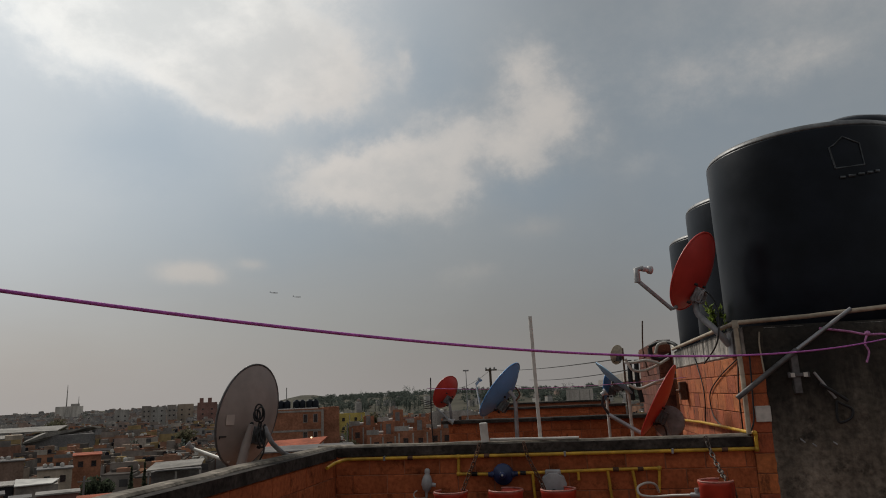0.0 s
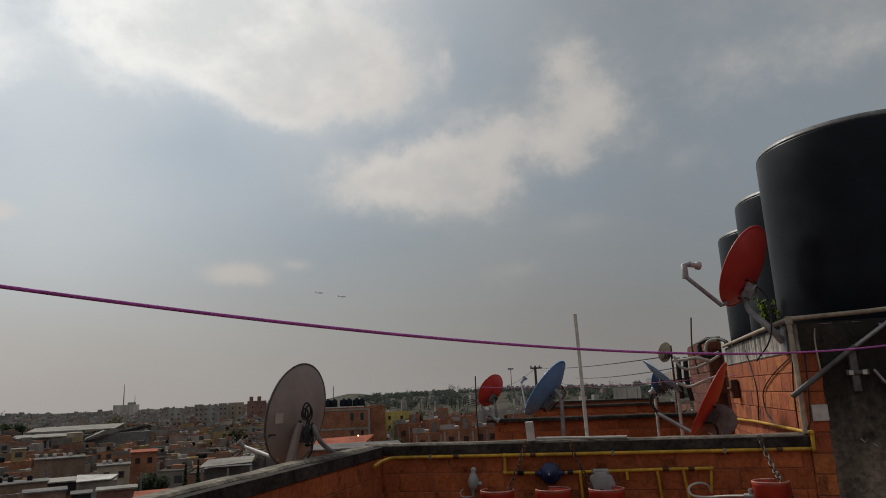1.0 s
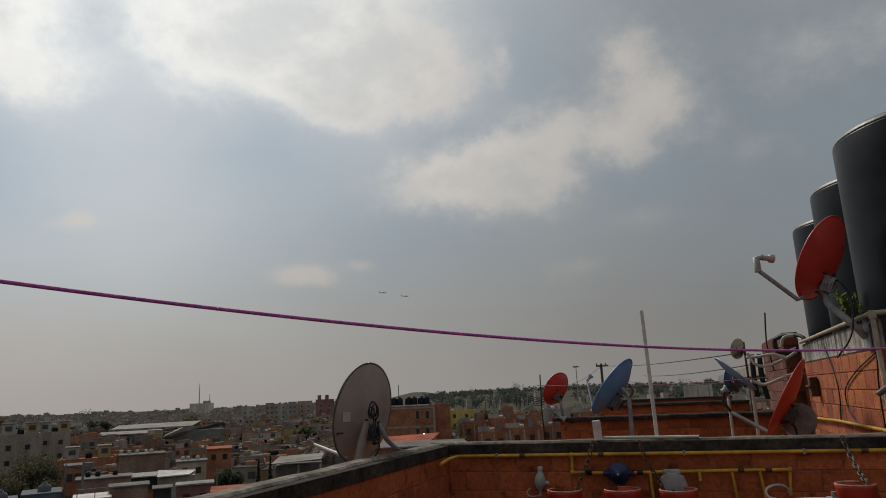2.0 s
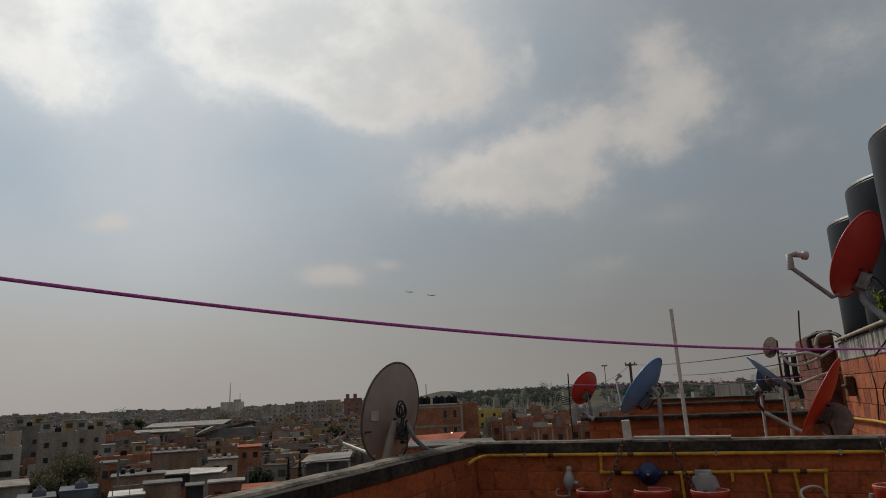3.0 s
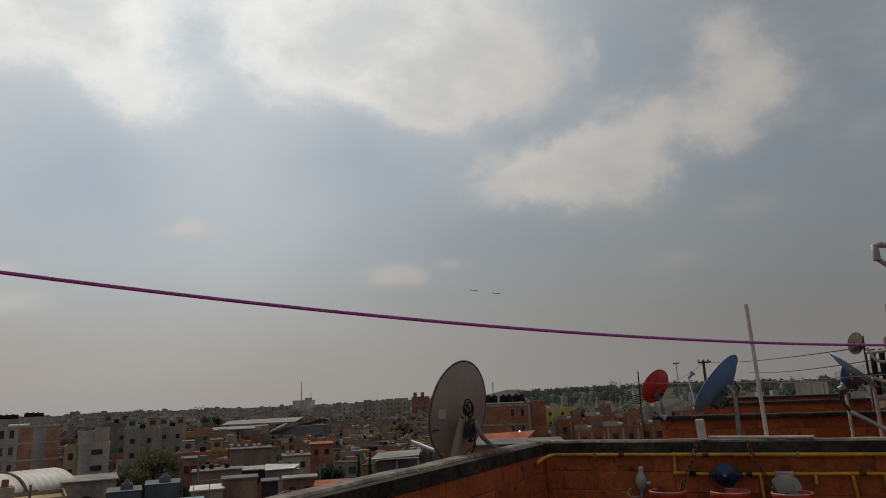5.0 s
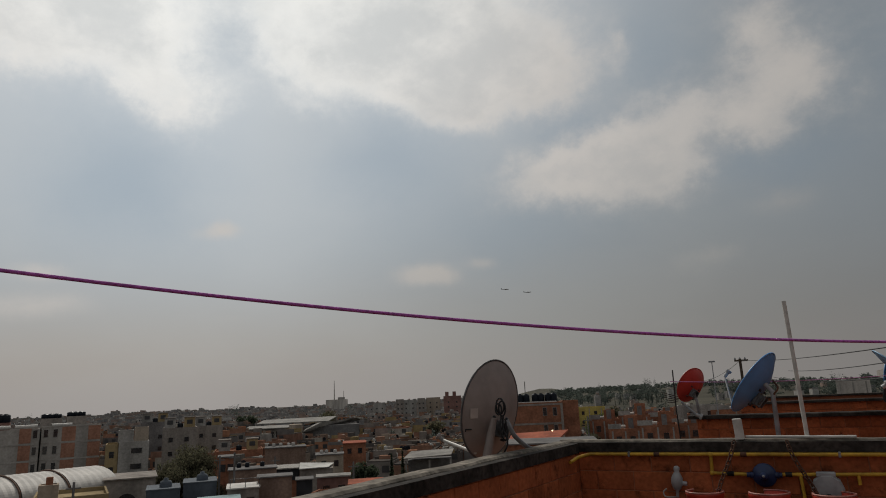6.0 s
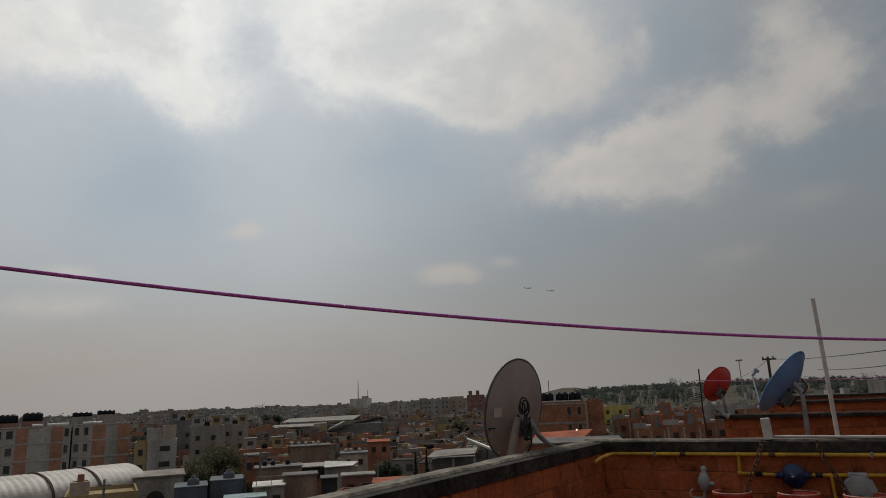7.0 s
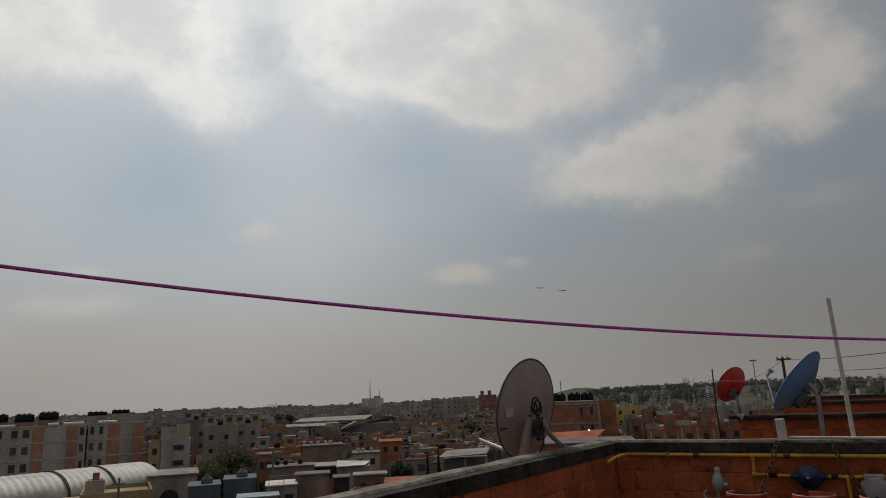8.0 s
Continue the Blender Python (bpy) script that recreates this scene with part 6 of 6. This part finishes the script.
pole("radio_mast", "far slim radio mast on the hill", "mast", [at(-23.2, 900, 4), at(-23.2, 900, 20)], 0.55, M_HOUSEGREY)

# towers of flats on the skyline
for az, w, top_el, mat, d in ((-33.7, 5, 0.10, M_DIMRENDER, 430), (-32.9, 9, 0.02, M_HOUSEGREY, 432), (-31.9, 5, 0.12, M_DIMRENDER, 430), (-30.9, 9, 0.14, M_HOUSEBUFF, 436), (-29.3, 11, 0.20, M_MAROON, 425), (-27.6, 10, 0.20, M_MAROON, 425), (-26.4, 8, 0.1, M_HOUSEGREY, 440), (-35.4, 8, -0.1, M_HOUSEGREY, 470)):
    z0 = hill(at(az, d).x, at(az, d).y)
    h = EYE + math.tan(radians(top_el)) * d - z0
    fl = thing("tower_flats", "far slab of flats in %s on the skyline" % KIND[mat], "flats", facing(az, d), "slabs of flats on the skyline")
    part("wall", house_shape(w, 10, h, 0.4), mat, fl, m=pose(0, 5, 0))
    for st in range(int(h / 2.8)):
        for x in (-0.22, 0.24):
            part("pane", Shape().box((x * w - 0.45, -0.05, 2.8 * st + 1.0), (x * w + 0.45, -0.004, 2.8 * st + 1.9)), M_GLASS, fl)
    if w >= 10:
        for k in (-0.3, 0.12):
            part("stair_head", Shape().box((k * w - 1.1, 3, h + 0.4), (k * w + 1.1, 6, h + 3.0)), M_MAROON, fl)

# brick building with black tanks, right of the taupe dish
bb = thing("brick_building", "unplastered orange brick building with black roof tanks", "building", facing(-22.2, 112))
part("wall", house_shape(8.6, 9, 14.0, 0.1), M_HOUSEBRICK, bb, m=pose(-0.5, 4.5, 0))
part("concrete_frame", Shape().box((-4.9, -0.06, 13.6), (3.9, -0.004, 13.9)).box((-4.9, -0.06, 10.6), (3.9, -0.004, 10.9)).box((3.5, -0.08, 0), (3.9, -0.06, 13.6)), M_DIMRENDER, bb)
part("wing", house_shape(2.6, 7, 13.9, 0.3), M_HOUSEBRICK, bb, m=pose(5.2, 5.5, 0))
for st in range(5):
    for x in (1.0, 2.6):
        add_window(bb, x, 0, 2.7 * st + 1.2, 0.55, 1.2, -1, M_DIMRENDER)
for x in (-4.1, -2.9, -1.9, -0.4, 0.5, 1.7, 2.6):
    block_tank(bb, x, 2.0, 14.02, 0.58, 1.55)
part("white_slab", Shape().box((-4.5, 0.4, 14.02), (3.0, 1.2, 14.25)), M_WHITEROOF, bb)
pr = thing("house", "low house with a salmon red roof slab and open porch", "house", facing(-23.4, 84), "houses of the town")
part("roof", Shape().add([(-4, -1, 9.6), (3.8, -1, 9.9), (5.5, 6, 10.6), (-3, 6, 10.3), (-4, -1, 9.8), (3.8, -1, 10.1), (5.5, 6, 10.8), (-3, 6, 10.5)], [(0, 3, 2, 1), (4, 5, 6, 7), (0, 1, 5, 4), (1, 2, 6, 5), (2, 3, 7, 6), (3, 0, 4, 7)]), M_REDROOF, pr)
part("wall", Shape().box((-3.0, 0.6, 0), (3.6, 6, 9.6)), M_HOUSEBUFF, pr)
for x in (-1.8, 0.2, 2.2):
    add_window(pr, x, 0.6, 7.2, 1.2, 1.7, -1)
lp = thing("yard_lamp", "lit lamp under a roof edge", "lamp", facing(-21.2, 70, -1.75))
part("arm", Shape().tube([(0, 0.5, 0), (0, 0, 0)], 0.05, 8), M_STEEL, lp)
lm = bpy.data.materials.new("lit_bulb")
lm.use_nodes = True
lm.node_tree.nodes["Principled BSDF"].inputs["Emission Color"].default_value = (1, 0.75, 0.4, 1)
lm.node_tree.nodes["Principled BSDF"].inputs["Emission Strength"].default_value = 1.6
part("bulb", Shape().lathe([(0, -0.10), (0.07, -0.06), (0.09, 0), (0.04, 0.05), (0, 0.06)], 14), lm, lp, "glowing bulb")
lr = thing("house", "low house with stained pale roof slabs", "house", facing(-21.4, 70), "houses of the town")
part("wall", house_shape(9, 8, 10.2, 0.2), M_HOUSEBRICK, lr, m=pose(0, 4.6, 0))
part("roof", Shape().box((-4.8, 0.3, 10.42), (4.8, 9, 10.55)), M_HOUSEDARK, lr)
# brick houses in the middle distance
for az, d, w, h, mat in ((-17.0, 122, 5.0, 10.4, M_HOUSEBRICK), (-14.6, 128, 5.5, 10.7, M_HOUSEBRICK), (-12.4, 130, 5, 10.2, M_HOUSEBRICK), (-15.4, 112, 5.2, 9.2, M_HOUSEBRICK), (-12.9, 112, 6, 9.6, M_HOUSEBRICK), (-13.6, 150, 6, 10.5, M_MAROON), (-10.6, 120, 5, 9.4, M_HOUSEBRICK), (-18.1, 205, 9, 10.9, M_HOUSEYELLOW), (-9.6, 150, 9, 11.5, M_HOUSEGREY), (-7.0, 140, 9, 10.8, M_HOUSEBRICK), (1.0, 150, 5.6, 15.3, M_HOUSEWHITE), (-2.0, 160, 10, 12.0, M_HOUSEGREY)):
    hb = thing("house", "%s house, unfinished, with roof huts and tanks" % KIND[mat], "house", facing(az, d), "houses of the town")
    part("wall", house_shape(w, 8, h, 0.35), mat, hb, m=pose(0, 4, 0))
    for k in range(3):
        x = (-0.38 + 0.38 * k) * w
        part("column", Shape().box((x - 0.12, -0.05, 0), (x + 0.12, -0.004, h)), M_HOUSEGREY, hb)
    for st in range(int(h / 2.7) if mat is not M_HOUSEWHITE else 0):
        for x in (-0.2, 0.2):
            add_window(hb, x * w, 0, h - 2.5 - 2.7 * st + 0.7, 0.8, 1.0, -1, mat)
    if mat is M_HOUSEBRICK:
        part("hut", house_shape(1.9, 2.6, 2.2 if w > 5 else 1.7, 0.1), M_HOUSEBRICK, hb, m=pose(w * 0.2, 3, h + 0.01))
        part("hut_door", Shape().box((w * 0.2 - 0.5, 1.62, h + 0.02), (w * 0.2 + 0.3, 1.69, h + 1.9)), M_HOUSEDARK, hb)
    block_tank(hb, -w * 0.25, 2.0, h + 0.02, 0.4, 0.85, M_SHEET if w > 5.1 else M_TANK)
    if mat is M_HOUSEBRICK:
        part("heater_tank", Shape().tube([(-w * 0.1 - 0.6, 2.6, h + 0.55), (-w * 0.1 + 0.6, 2.6, h + 0.55)], 0.26, 10).box((-w * 0.1 - 0.5, 2.4, h + 0.01), (-w * 0.1 - 0.4, 2.8, h + 0.4)).box((-w * 0.1 + 0.4, 2.4, h + 0.01), (-w * 0.1 + 0.5, 2.8, h + 0.4)), M_PVC, hb, "white solar heater tank on legs")
        part("roof_wall", Shape().box((-w / 2, -0.02, h + 0.351), (-w * 0.12, 0.16, h + 1.1)), M_HOUSEGREY, hb, "unfinished grey block wall")


# ---- trees ----
def leaf_cloud(shape, c, rx, ry, rz, n, s, r):
    for _ in range(n):
        d = Vector((r.gauss(0, 1), r.gauss(0, 1), r.gauss(0, 1))).normalized() * (r.random() ** 0.45)
        p = Vector(c) + Vector((d.x * rx, d.y * ry, d.z * rz))
        mm = Matrix.Translation(p) @ Euler((r.uniform(0, 6.3), r.uniform(0, 6.3), r.uniform(0, 6.3))).to_matrix().to_4x4()
        k = s * r.uniform(0.6, 1.4)
        shape.add([(-k, 0, 0), (0, -k * 0.55, k * 0.1), (k, 0, 0), (0, k * 0.55, -k * 0.1)], [(0, 1, 2, 3)], False, mm)


def tree(az, d, h, w, label, mat, seed, leaves=1500, s=0.24, column=False):
    r = random.Random(seed)
    t = thing("tree", label, "tree", facing(az, d), "trees of the town")
    trunk = Shape().tube([(0, 0, 0), (0.1, 0, h * 0.3), (0.0, 0.1, h * 0.6)], [0.3, 0.22, 0.1], 8)
    crown = Shape()
    if column:
        for k in range(12):
            f = k / 11
            rr = w * 0.5 * math.sin(math.pi * (0.12 + 0.86 * f)) * (1.1 - 0.5 * f)
            leaf_cloud(crown, (0, 0, h * (0.12 + 0.86 * f)), rr, rr, h * 0.06, leaves // 12, s, r)
    else:
        for k in range(13):
            a, q = r.uniform(0, 6.3), r.uniform(0.15, 0.62)
            c = Vector((math.cos(a) * w * 0.5 * q, math.sin(a) * w * 0.5 * q, h * r.uniform(0.42, 0.86)))
            trunk.tube([(0.05, 0.05, h * 0.35), c * 0.6 + Vector((0, 0, h * 0.2)), c], [0.12, 0.07, 0.03], 6)
            leaf_cloud(crown, c, w * r.uniform(0.17, 0.26), w * r.uniform(0.17, 0.26), h * r.uniform(0.10, 0.17), leaves // 13, s, r)
    part("trunk", trunk, M_BARK, t)
    part("crown", crown, mat, t)
    return t


tree(-50.9, 94, 10.3, 7.6, "broad olive green tree with a ragged crown", M_LEAF, 1, 11000, 0.125)
tree(-49.2, 94, 9.8, 7.6, "broad olive green tree with a ragged crown", M_LEAF, 2, 11000, 0.125)
tree(-50.1, 97, 11.0, 8, "taller olive tree in the thicket", M_LEAF, 3, 12000, 0.125)
tree(-52.4, 96, 9.4, 7.0, "broad olive green tree beside grey flats", M_LEAF, 15, 9000, 0.125)
tree(-36.7, 96, 8.3, 5, "dark rounded tree beside low roofs", M_DARKLEAF, 4, 2400, 0.25)
tree(-34.5, 90, 8.4, 1.2, "slim dark cypress in a garden", M_DARKLEAF, 5, 900, 0.16, True)
tree(-33.6, 90, 8.6, 1.2, "slim dark cypress in a garden", M_DARKLEAF, 6, 900, 0.16, True)
tree(-32.8, 84, 6.8, 5, "low green bush tree in a garden", M_LEAF, 7, 1500, 0.25)
tree(-31.0, 190, 10, 8, "green street tree among roofs", M_LEAF, 8, 1400, 0.35)
tree(-17.5, 140, 11.6, 7, "bright green tree before a yellow house", M_GREEN, 9, 3600, 0.2)
tree(-18.6, 118, 9.4, 6, "green tree beside the brick building", M_LEAF, 13, 2000, 0.26)
tree(-15.9, 170, 12.3, 5, "tall green tree between brick houses", M_LEAF, 10, 1400, 0.32)
tree(-39.6, 300, 13, 11, "hazy round tree before the far offices", M_LEAF, 12, 1600, 0.45)
tree(-46.0, 330, 12, 12, "dark tree by the warehouse", M_DARKLEAF, 11, 1400, 0.5)

r3 = random.Random(21)
wood = Shape()


def far_tree(x, y, h, w, n):
    """A far tree: a trunk and a ragged crown of clumps with loose leaves round them."""
    z = hill(x, y)
    wood.tube([(x, y, z - 1), (x, y, z + h * 0.4)], [0.3, 0.2], 5)
    for k in range(7):
        up_ = k / 6
        c = (x + r3.uniform(-0.34, 0.34) * w * (1.1 - 0.6 * up_), y + r3.uniform(-0.3, 0.3) * w, z + h * (0.08 + 0.77 * up_))
        leaf_cloud(wood, c, w * r3.uniform(0.15, 0.27), w * 0.22, h * r3.uniform(0.12, 0.2), n // 7, w * 0.055, r3)


# scattered over the far town, thicker where the land climbs ahead
for k in range(230):
    a, d = r3.uniform(-76, -22), r3.uniform(520, 1250)
    if noise.noise(Vector((a * 0.45, d * 0.006, 8))) > -0.05:
        p = at(a, d)
        far_tree(p.x, p.y, r3.uniform(5, 9), r3.uniform(7, 14), 112)
for k in range(190):
    a, d = r3.uniform(-76, 8), r3.uniform(140, 450)
    p = at(a, d)
    if free(p.x, p.y, 4):
        far_tree(p.x, p.y, r3.uniform(4.5, 8.5), r3.uniform(4, 7), 126)
for k in range(560):
    a, d = r3.uniform(-21, 14), r3.uniform(640, 1350)
    if noise.noise(Vector((a * 0.6, d * 0.004, 3))) > -0.12:
        p = at(a, d)
        far_tree(p.x, p.y, r3.uniform(5, 9.5), r3.uniform(10, 19), 140)
for k in range(170):
    a, d = r3.uniform(-20.5, 14), r3.uniform(900, 1080)
    p = at(a, d)
    far_tree(p.x, p.y, r3.uniform(6, 10) * (0.75 + 1.1 * max(0.0, noise.noise(Vector((a * 1.3, 2, 5))))), r3.uniform(10, 18), 140)
for k in range(120):
    a, d = r3.uniform(-21, 14), r3.uniform(300, 640)
    if noise.noise(Vector((a * 0.6, d * 0.01, 13))) > 0.1:
        p = at(a, d)
        far_tree(p.x, p.y, r3.uniform(3, 6), r3.uniform(5, 9), 98)
for k in range(80):
    a0, h0 = r3.choice(((-18.7, 12), (-17.2, 15), (-17.0, 14), (-15.4, 14), (-13.4, 18), (-13.1, 17), (-12.6, 16), (-8.1, 12), (-0.1, 15), (0.2, 14), (1.8, 13), (-37.6, 12), (-46.8, 14), (-60.5, 12)))
    p = at(a0 + r3.gauss(0, 0.3), r3.uniform(560, 660))
    far_tree(p.x, p.y, h0 * r3.uniform(0.85, 1.3), r3.uniform(4, 8), 126)
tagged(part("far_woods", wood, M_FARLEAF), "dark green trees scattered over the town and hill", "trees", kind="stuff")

# ---- poles, wires, lamps ----
up = thing("utility_pole", "dark wooden utility pole with crossarms and wires", "utility pole", facing(-6.25, 42))
zt = EYE + math.tan(radians(2.1)) * 42 - GROUND
part("shaft", Shape().tube([(0, 0, 0), (0, 0, zt)], [0.11, 0.075], 10), M_BARK, up)
for z in (zt - 0.10,):
    part("crossarm", Shape().box((-0.30, -0.06, z - 0.05), (0.42, 0.06, z + 0.05)), M_BARK, up)
for x in (-0.26, 0.0, 0.26):
    part("insulator", Shape().lathe([(0.04, 0), (0.06, 0.05), (0.03, 0.14), (0, 0.15)], 8, pose(x, 0, zt - 0.06)), M_METER, up)
lamp = thing("street_lamp", "far tall street lamp with twin heads", "street lamp", facing(-8.3, 95))
zl = EYE + math.tan(radians(2.0)) * 95 - GROUND
part("shaft", Shape().tube([(0, 0, 0), (0, 0, zl)], [0.10, 0.05], 8), M_STEEL, lamp)
part("head", Shape().box((-0.4, -0.15, zl - 0.1), (0.4, 0.15, zl + 0.1), cut=0.03), M_STEEL, lamp)


def wire(a, b, sag, r, label):
    a, b = Vector(a), Vector(b)
    pts = [a.lerp(b, k / 20) - Vector((0, 0, sag * 4 * (k / 20) * (1 - k / 20))) for k in range(21)]
    tagged(part("overhead_wire", Shape().tube(pts, r, 5), M_BLACK), label, "wire", "overhead wires")


e0 = spot(-6.2, 2.0, 42)
wire(e0, spot(4.3, 2.35, 14.2), 0.12, 0.012, "thin dark overhead wire from pole to roof")
wire(spot(-3.0, 1.0, 30), spot(5.6, 1.5, 13), 0.08, 0.010, "thin dark overhead wire from pole to roof")
wire(e0, spot(-10.1, 0.7, 60), 0.5, 0.012, "thin dark overhead wire from pole to roof")
wire(spot(-5, 0.9, 30), spot(6.2, 0.4, 11), 0.2, 0.008, "thin dark overhead wire from pole to roof")
for az, d, h in ((-46.9, 80, 10.5), (-43.8, 95, 8.8), (-58.0, 70, 9.5), (-37.6, 82, 8.6), (-48.0, 92, 9.5), (-62.6, 68, 8.0), (-18.3, 100, 12.0)):
    q = thing("utility_pole", "grey concrete utility pole among the houses", "utility pole", facing(az, d), "utility poles")
    part("shaft", Shape().tube([(0, 0, 0), (0, 0, h)], [0.16, 0.10], 8), M_HOUSEDARK, q)
    part("crossarm", Shape().box((-0.6, -0.05, h - 0.6), (0.6, 0.05, h - 0.48)), M_HOUSEDARK, q)

# ---- two light aircraft far off ----
for az, el, rz in ((-24.3, 8.95, 24), (-22.4, 8.6, 18)):
    c = spot(az, el, 800)
    ac = thing("aircraft", "small far aircraft in level flight", "aircraft", Matrix.Translation(c) @ pose(0, 0, 0, 8, 0, rz) @ Matrix.Scale(0.88, 4), "aircraft in formation")
    part("fuselage", Shape().tube([(-5.5, 0, 0.3), (-3, 0, 0.2), (1.5, 0, 0), (4, 0, 0), (5, 0, -0.1)], [0.15, 0.5, 0.75, 0.6, 0.1], 10), M_SILVER, ac)
    part("wing", Shape().box((-0.6, -6.5, 0.3), (1.2, 6.5, 0.5)), M_SILVER, ac)
    part("tail", Shape().box((-5.6, -2, 0.3), (-4.6, 2, 0.42)), M_SILVER, ac)
    part("fin", Shape().box((-5.8, -0.1, 0.3), (-4.6, 0.1, 2.0)), M_SILVER, ac)

# ---- clay blocks of the walls, one by one ----
COURSE, LENGTH = 0.135, 0.272


def block_mesh(seed, mat):
    """One block face, proud of the mortar, its edge chamfered and slightly uneven."""
    r = random.Random(seed)
    w, h, t, c = (LENGTH - 0.007) / 2, (COURSE - 0.006) / 2, 0.014, 0.003
    j = lambda: r.uniform(-0.0018, 0.0018)
    v = [(x, t, z) for x, z in ((-w, -h), (w, -h), (w, h), (-w, h))]
    v += [(x + j(), c, z + j()) for x, z in ((-w, -h), (w, -h), (w, h), (-w, h))]
    v += [(x + j(), j() * 0.5, z + j()) for x, z in ((-w + c, -h + c), (w - c, -h + c), (w - c, h - c), (-w + c, h - c))]
    f = [(8, 9, 10, 11)]
    for k in range(4):
        n = (k + 1) % 4
        f += [(4 + k, 4 + n, 8 + n, 8 + k), (k, n, 4 + n, 4 + k)]
    me = Shape().add(v, f).mesh("brick")
    me.materials.append(mat)
    return me


BLOCKS = [block_mesh(k, M_BLOCK) for k in range(5)]
GRIMY_BLOCKS = [block_mesh(k, M_GRIMY) for k in range(5)]
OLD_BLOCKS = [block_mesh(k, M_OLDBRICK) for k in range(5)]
r5 = random.Random(99)


def lay(wall, origin, along, z0, z1, length, turn, odd=0, stock=BLOCKS):
    """Courses of blocks from z1 down to z0 on the face that starts at origin and runs along."""
    origin, along = Vector(origin), Vector(along)
    rows = int((z1 - z0) / COURSE + 1e-6)
    for i in range(rows):
        z = z1 - (i + 0.5) * COURSE
        s = -LENGTH / 2 if (i + odd) % 2 else 0.0
        while s < length - 0.03:
            a, b = max(0.0, s), min(length, s + LENGTH)
            s += LENGTH
            if b - a < 0.05:
                continue
            o = new("brick", r5.choice(stock))
            p = origin + along * ((a + b) / 2)
            o.matrix_basis = Matrix.Translation((p.x, p.y, z)) @ Matrix.Rotation(turn + r5.uniform(-0.004, 0.004), 4, "Z") @ Matrix.Rotation(r5.uniform(-0.004, 0.004), 4, "Y") @ Matrix.Diagonal(((b - a) / LENGTH, 1, 1, 1))
            o.parent = wall


H90 = math.pi / 2
lay(wall_front, (X_LEFT, Y_FRONT, 0), (1, 0, 0), 0, 1.31, X_RIGHT - X_LEFT, 0, 0, GRIMY_BLOCKS)
lay(wall_left, (X_LEFT, 0.2, 0), (0, 1, 0), 0, 1.30, Y_FRONT - 0.2, H90, 0, GRIMY_BLOCKS)
lay(wall_platform_front, (X_RIGHT + 0.002, Y_FRONT, 0), (1, 0, 0), 0.0, 1.94, 0.27, 0, 1)
lay(wall_platform_side, (X_RIGHT, Y_FRONT + 0.01, 0), (0, 1, 0), 0.2, 1.94, 3.0, -H90, 1)
for ob in [o for o in scene.objects if o.name.startswith("wall_next")]:
    k = int(ob.name[-1])
    y, z, xr = ((10.0, 1.385, 1.25), (15.0, 1.44, 1.2), (20.2, 1.46, 1.2))[k - 1]
    if k < 3:
        lay(ob, (X_LEFT + 0.05, y, 0), (1, 0, 0), 0.5, z - 0.055, xr - X_LEFT - 0.05, 0, k, GRIMY_BLOCKS)
stair = [o for o in scene.objects if o.name == "wall_stair_block"][0]
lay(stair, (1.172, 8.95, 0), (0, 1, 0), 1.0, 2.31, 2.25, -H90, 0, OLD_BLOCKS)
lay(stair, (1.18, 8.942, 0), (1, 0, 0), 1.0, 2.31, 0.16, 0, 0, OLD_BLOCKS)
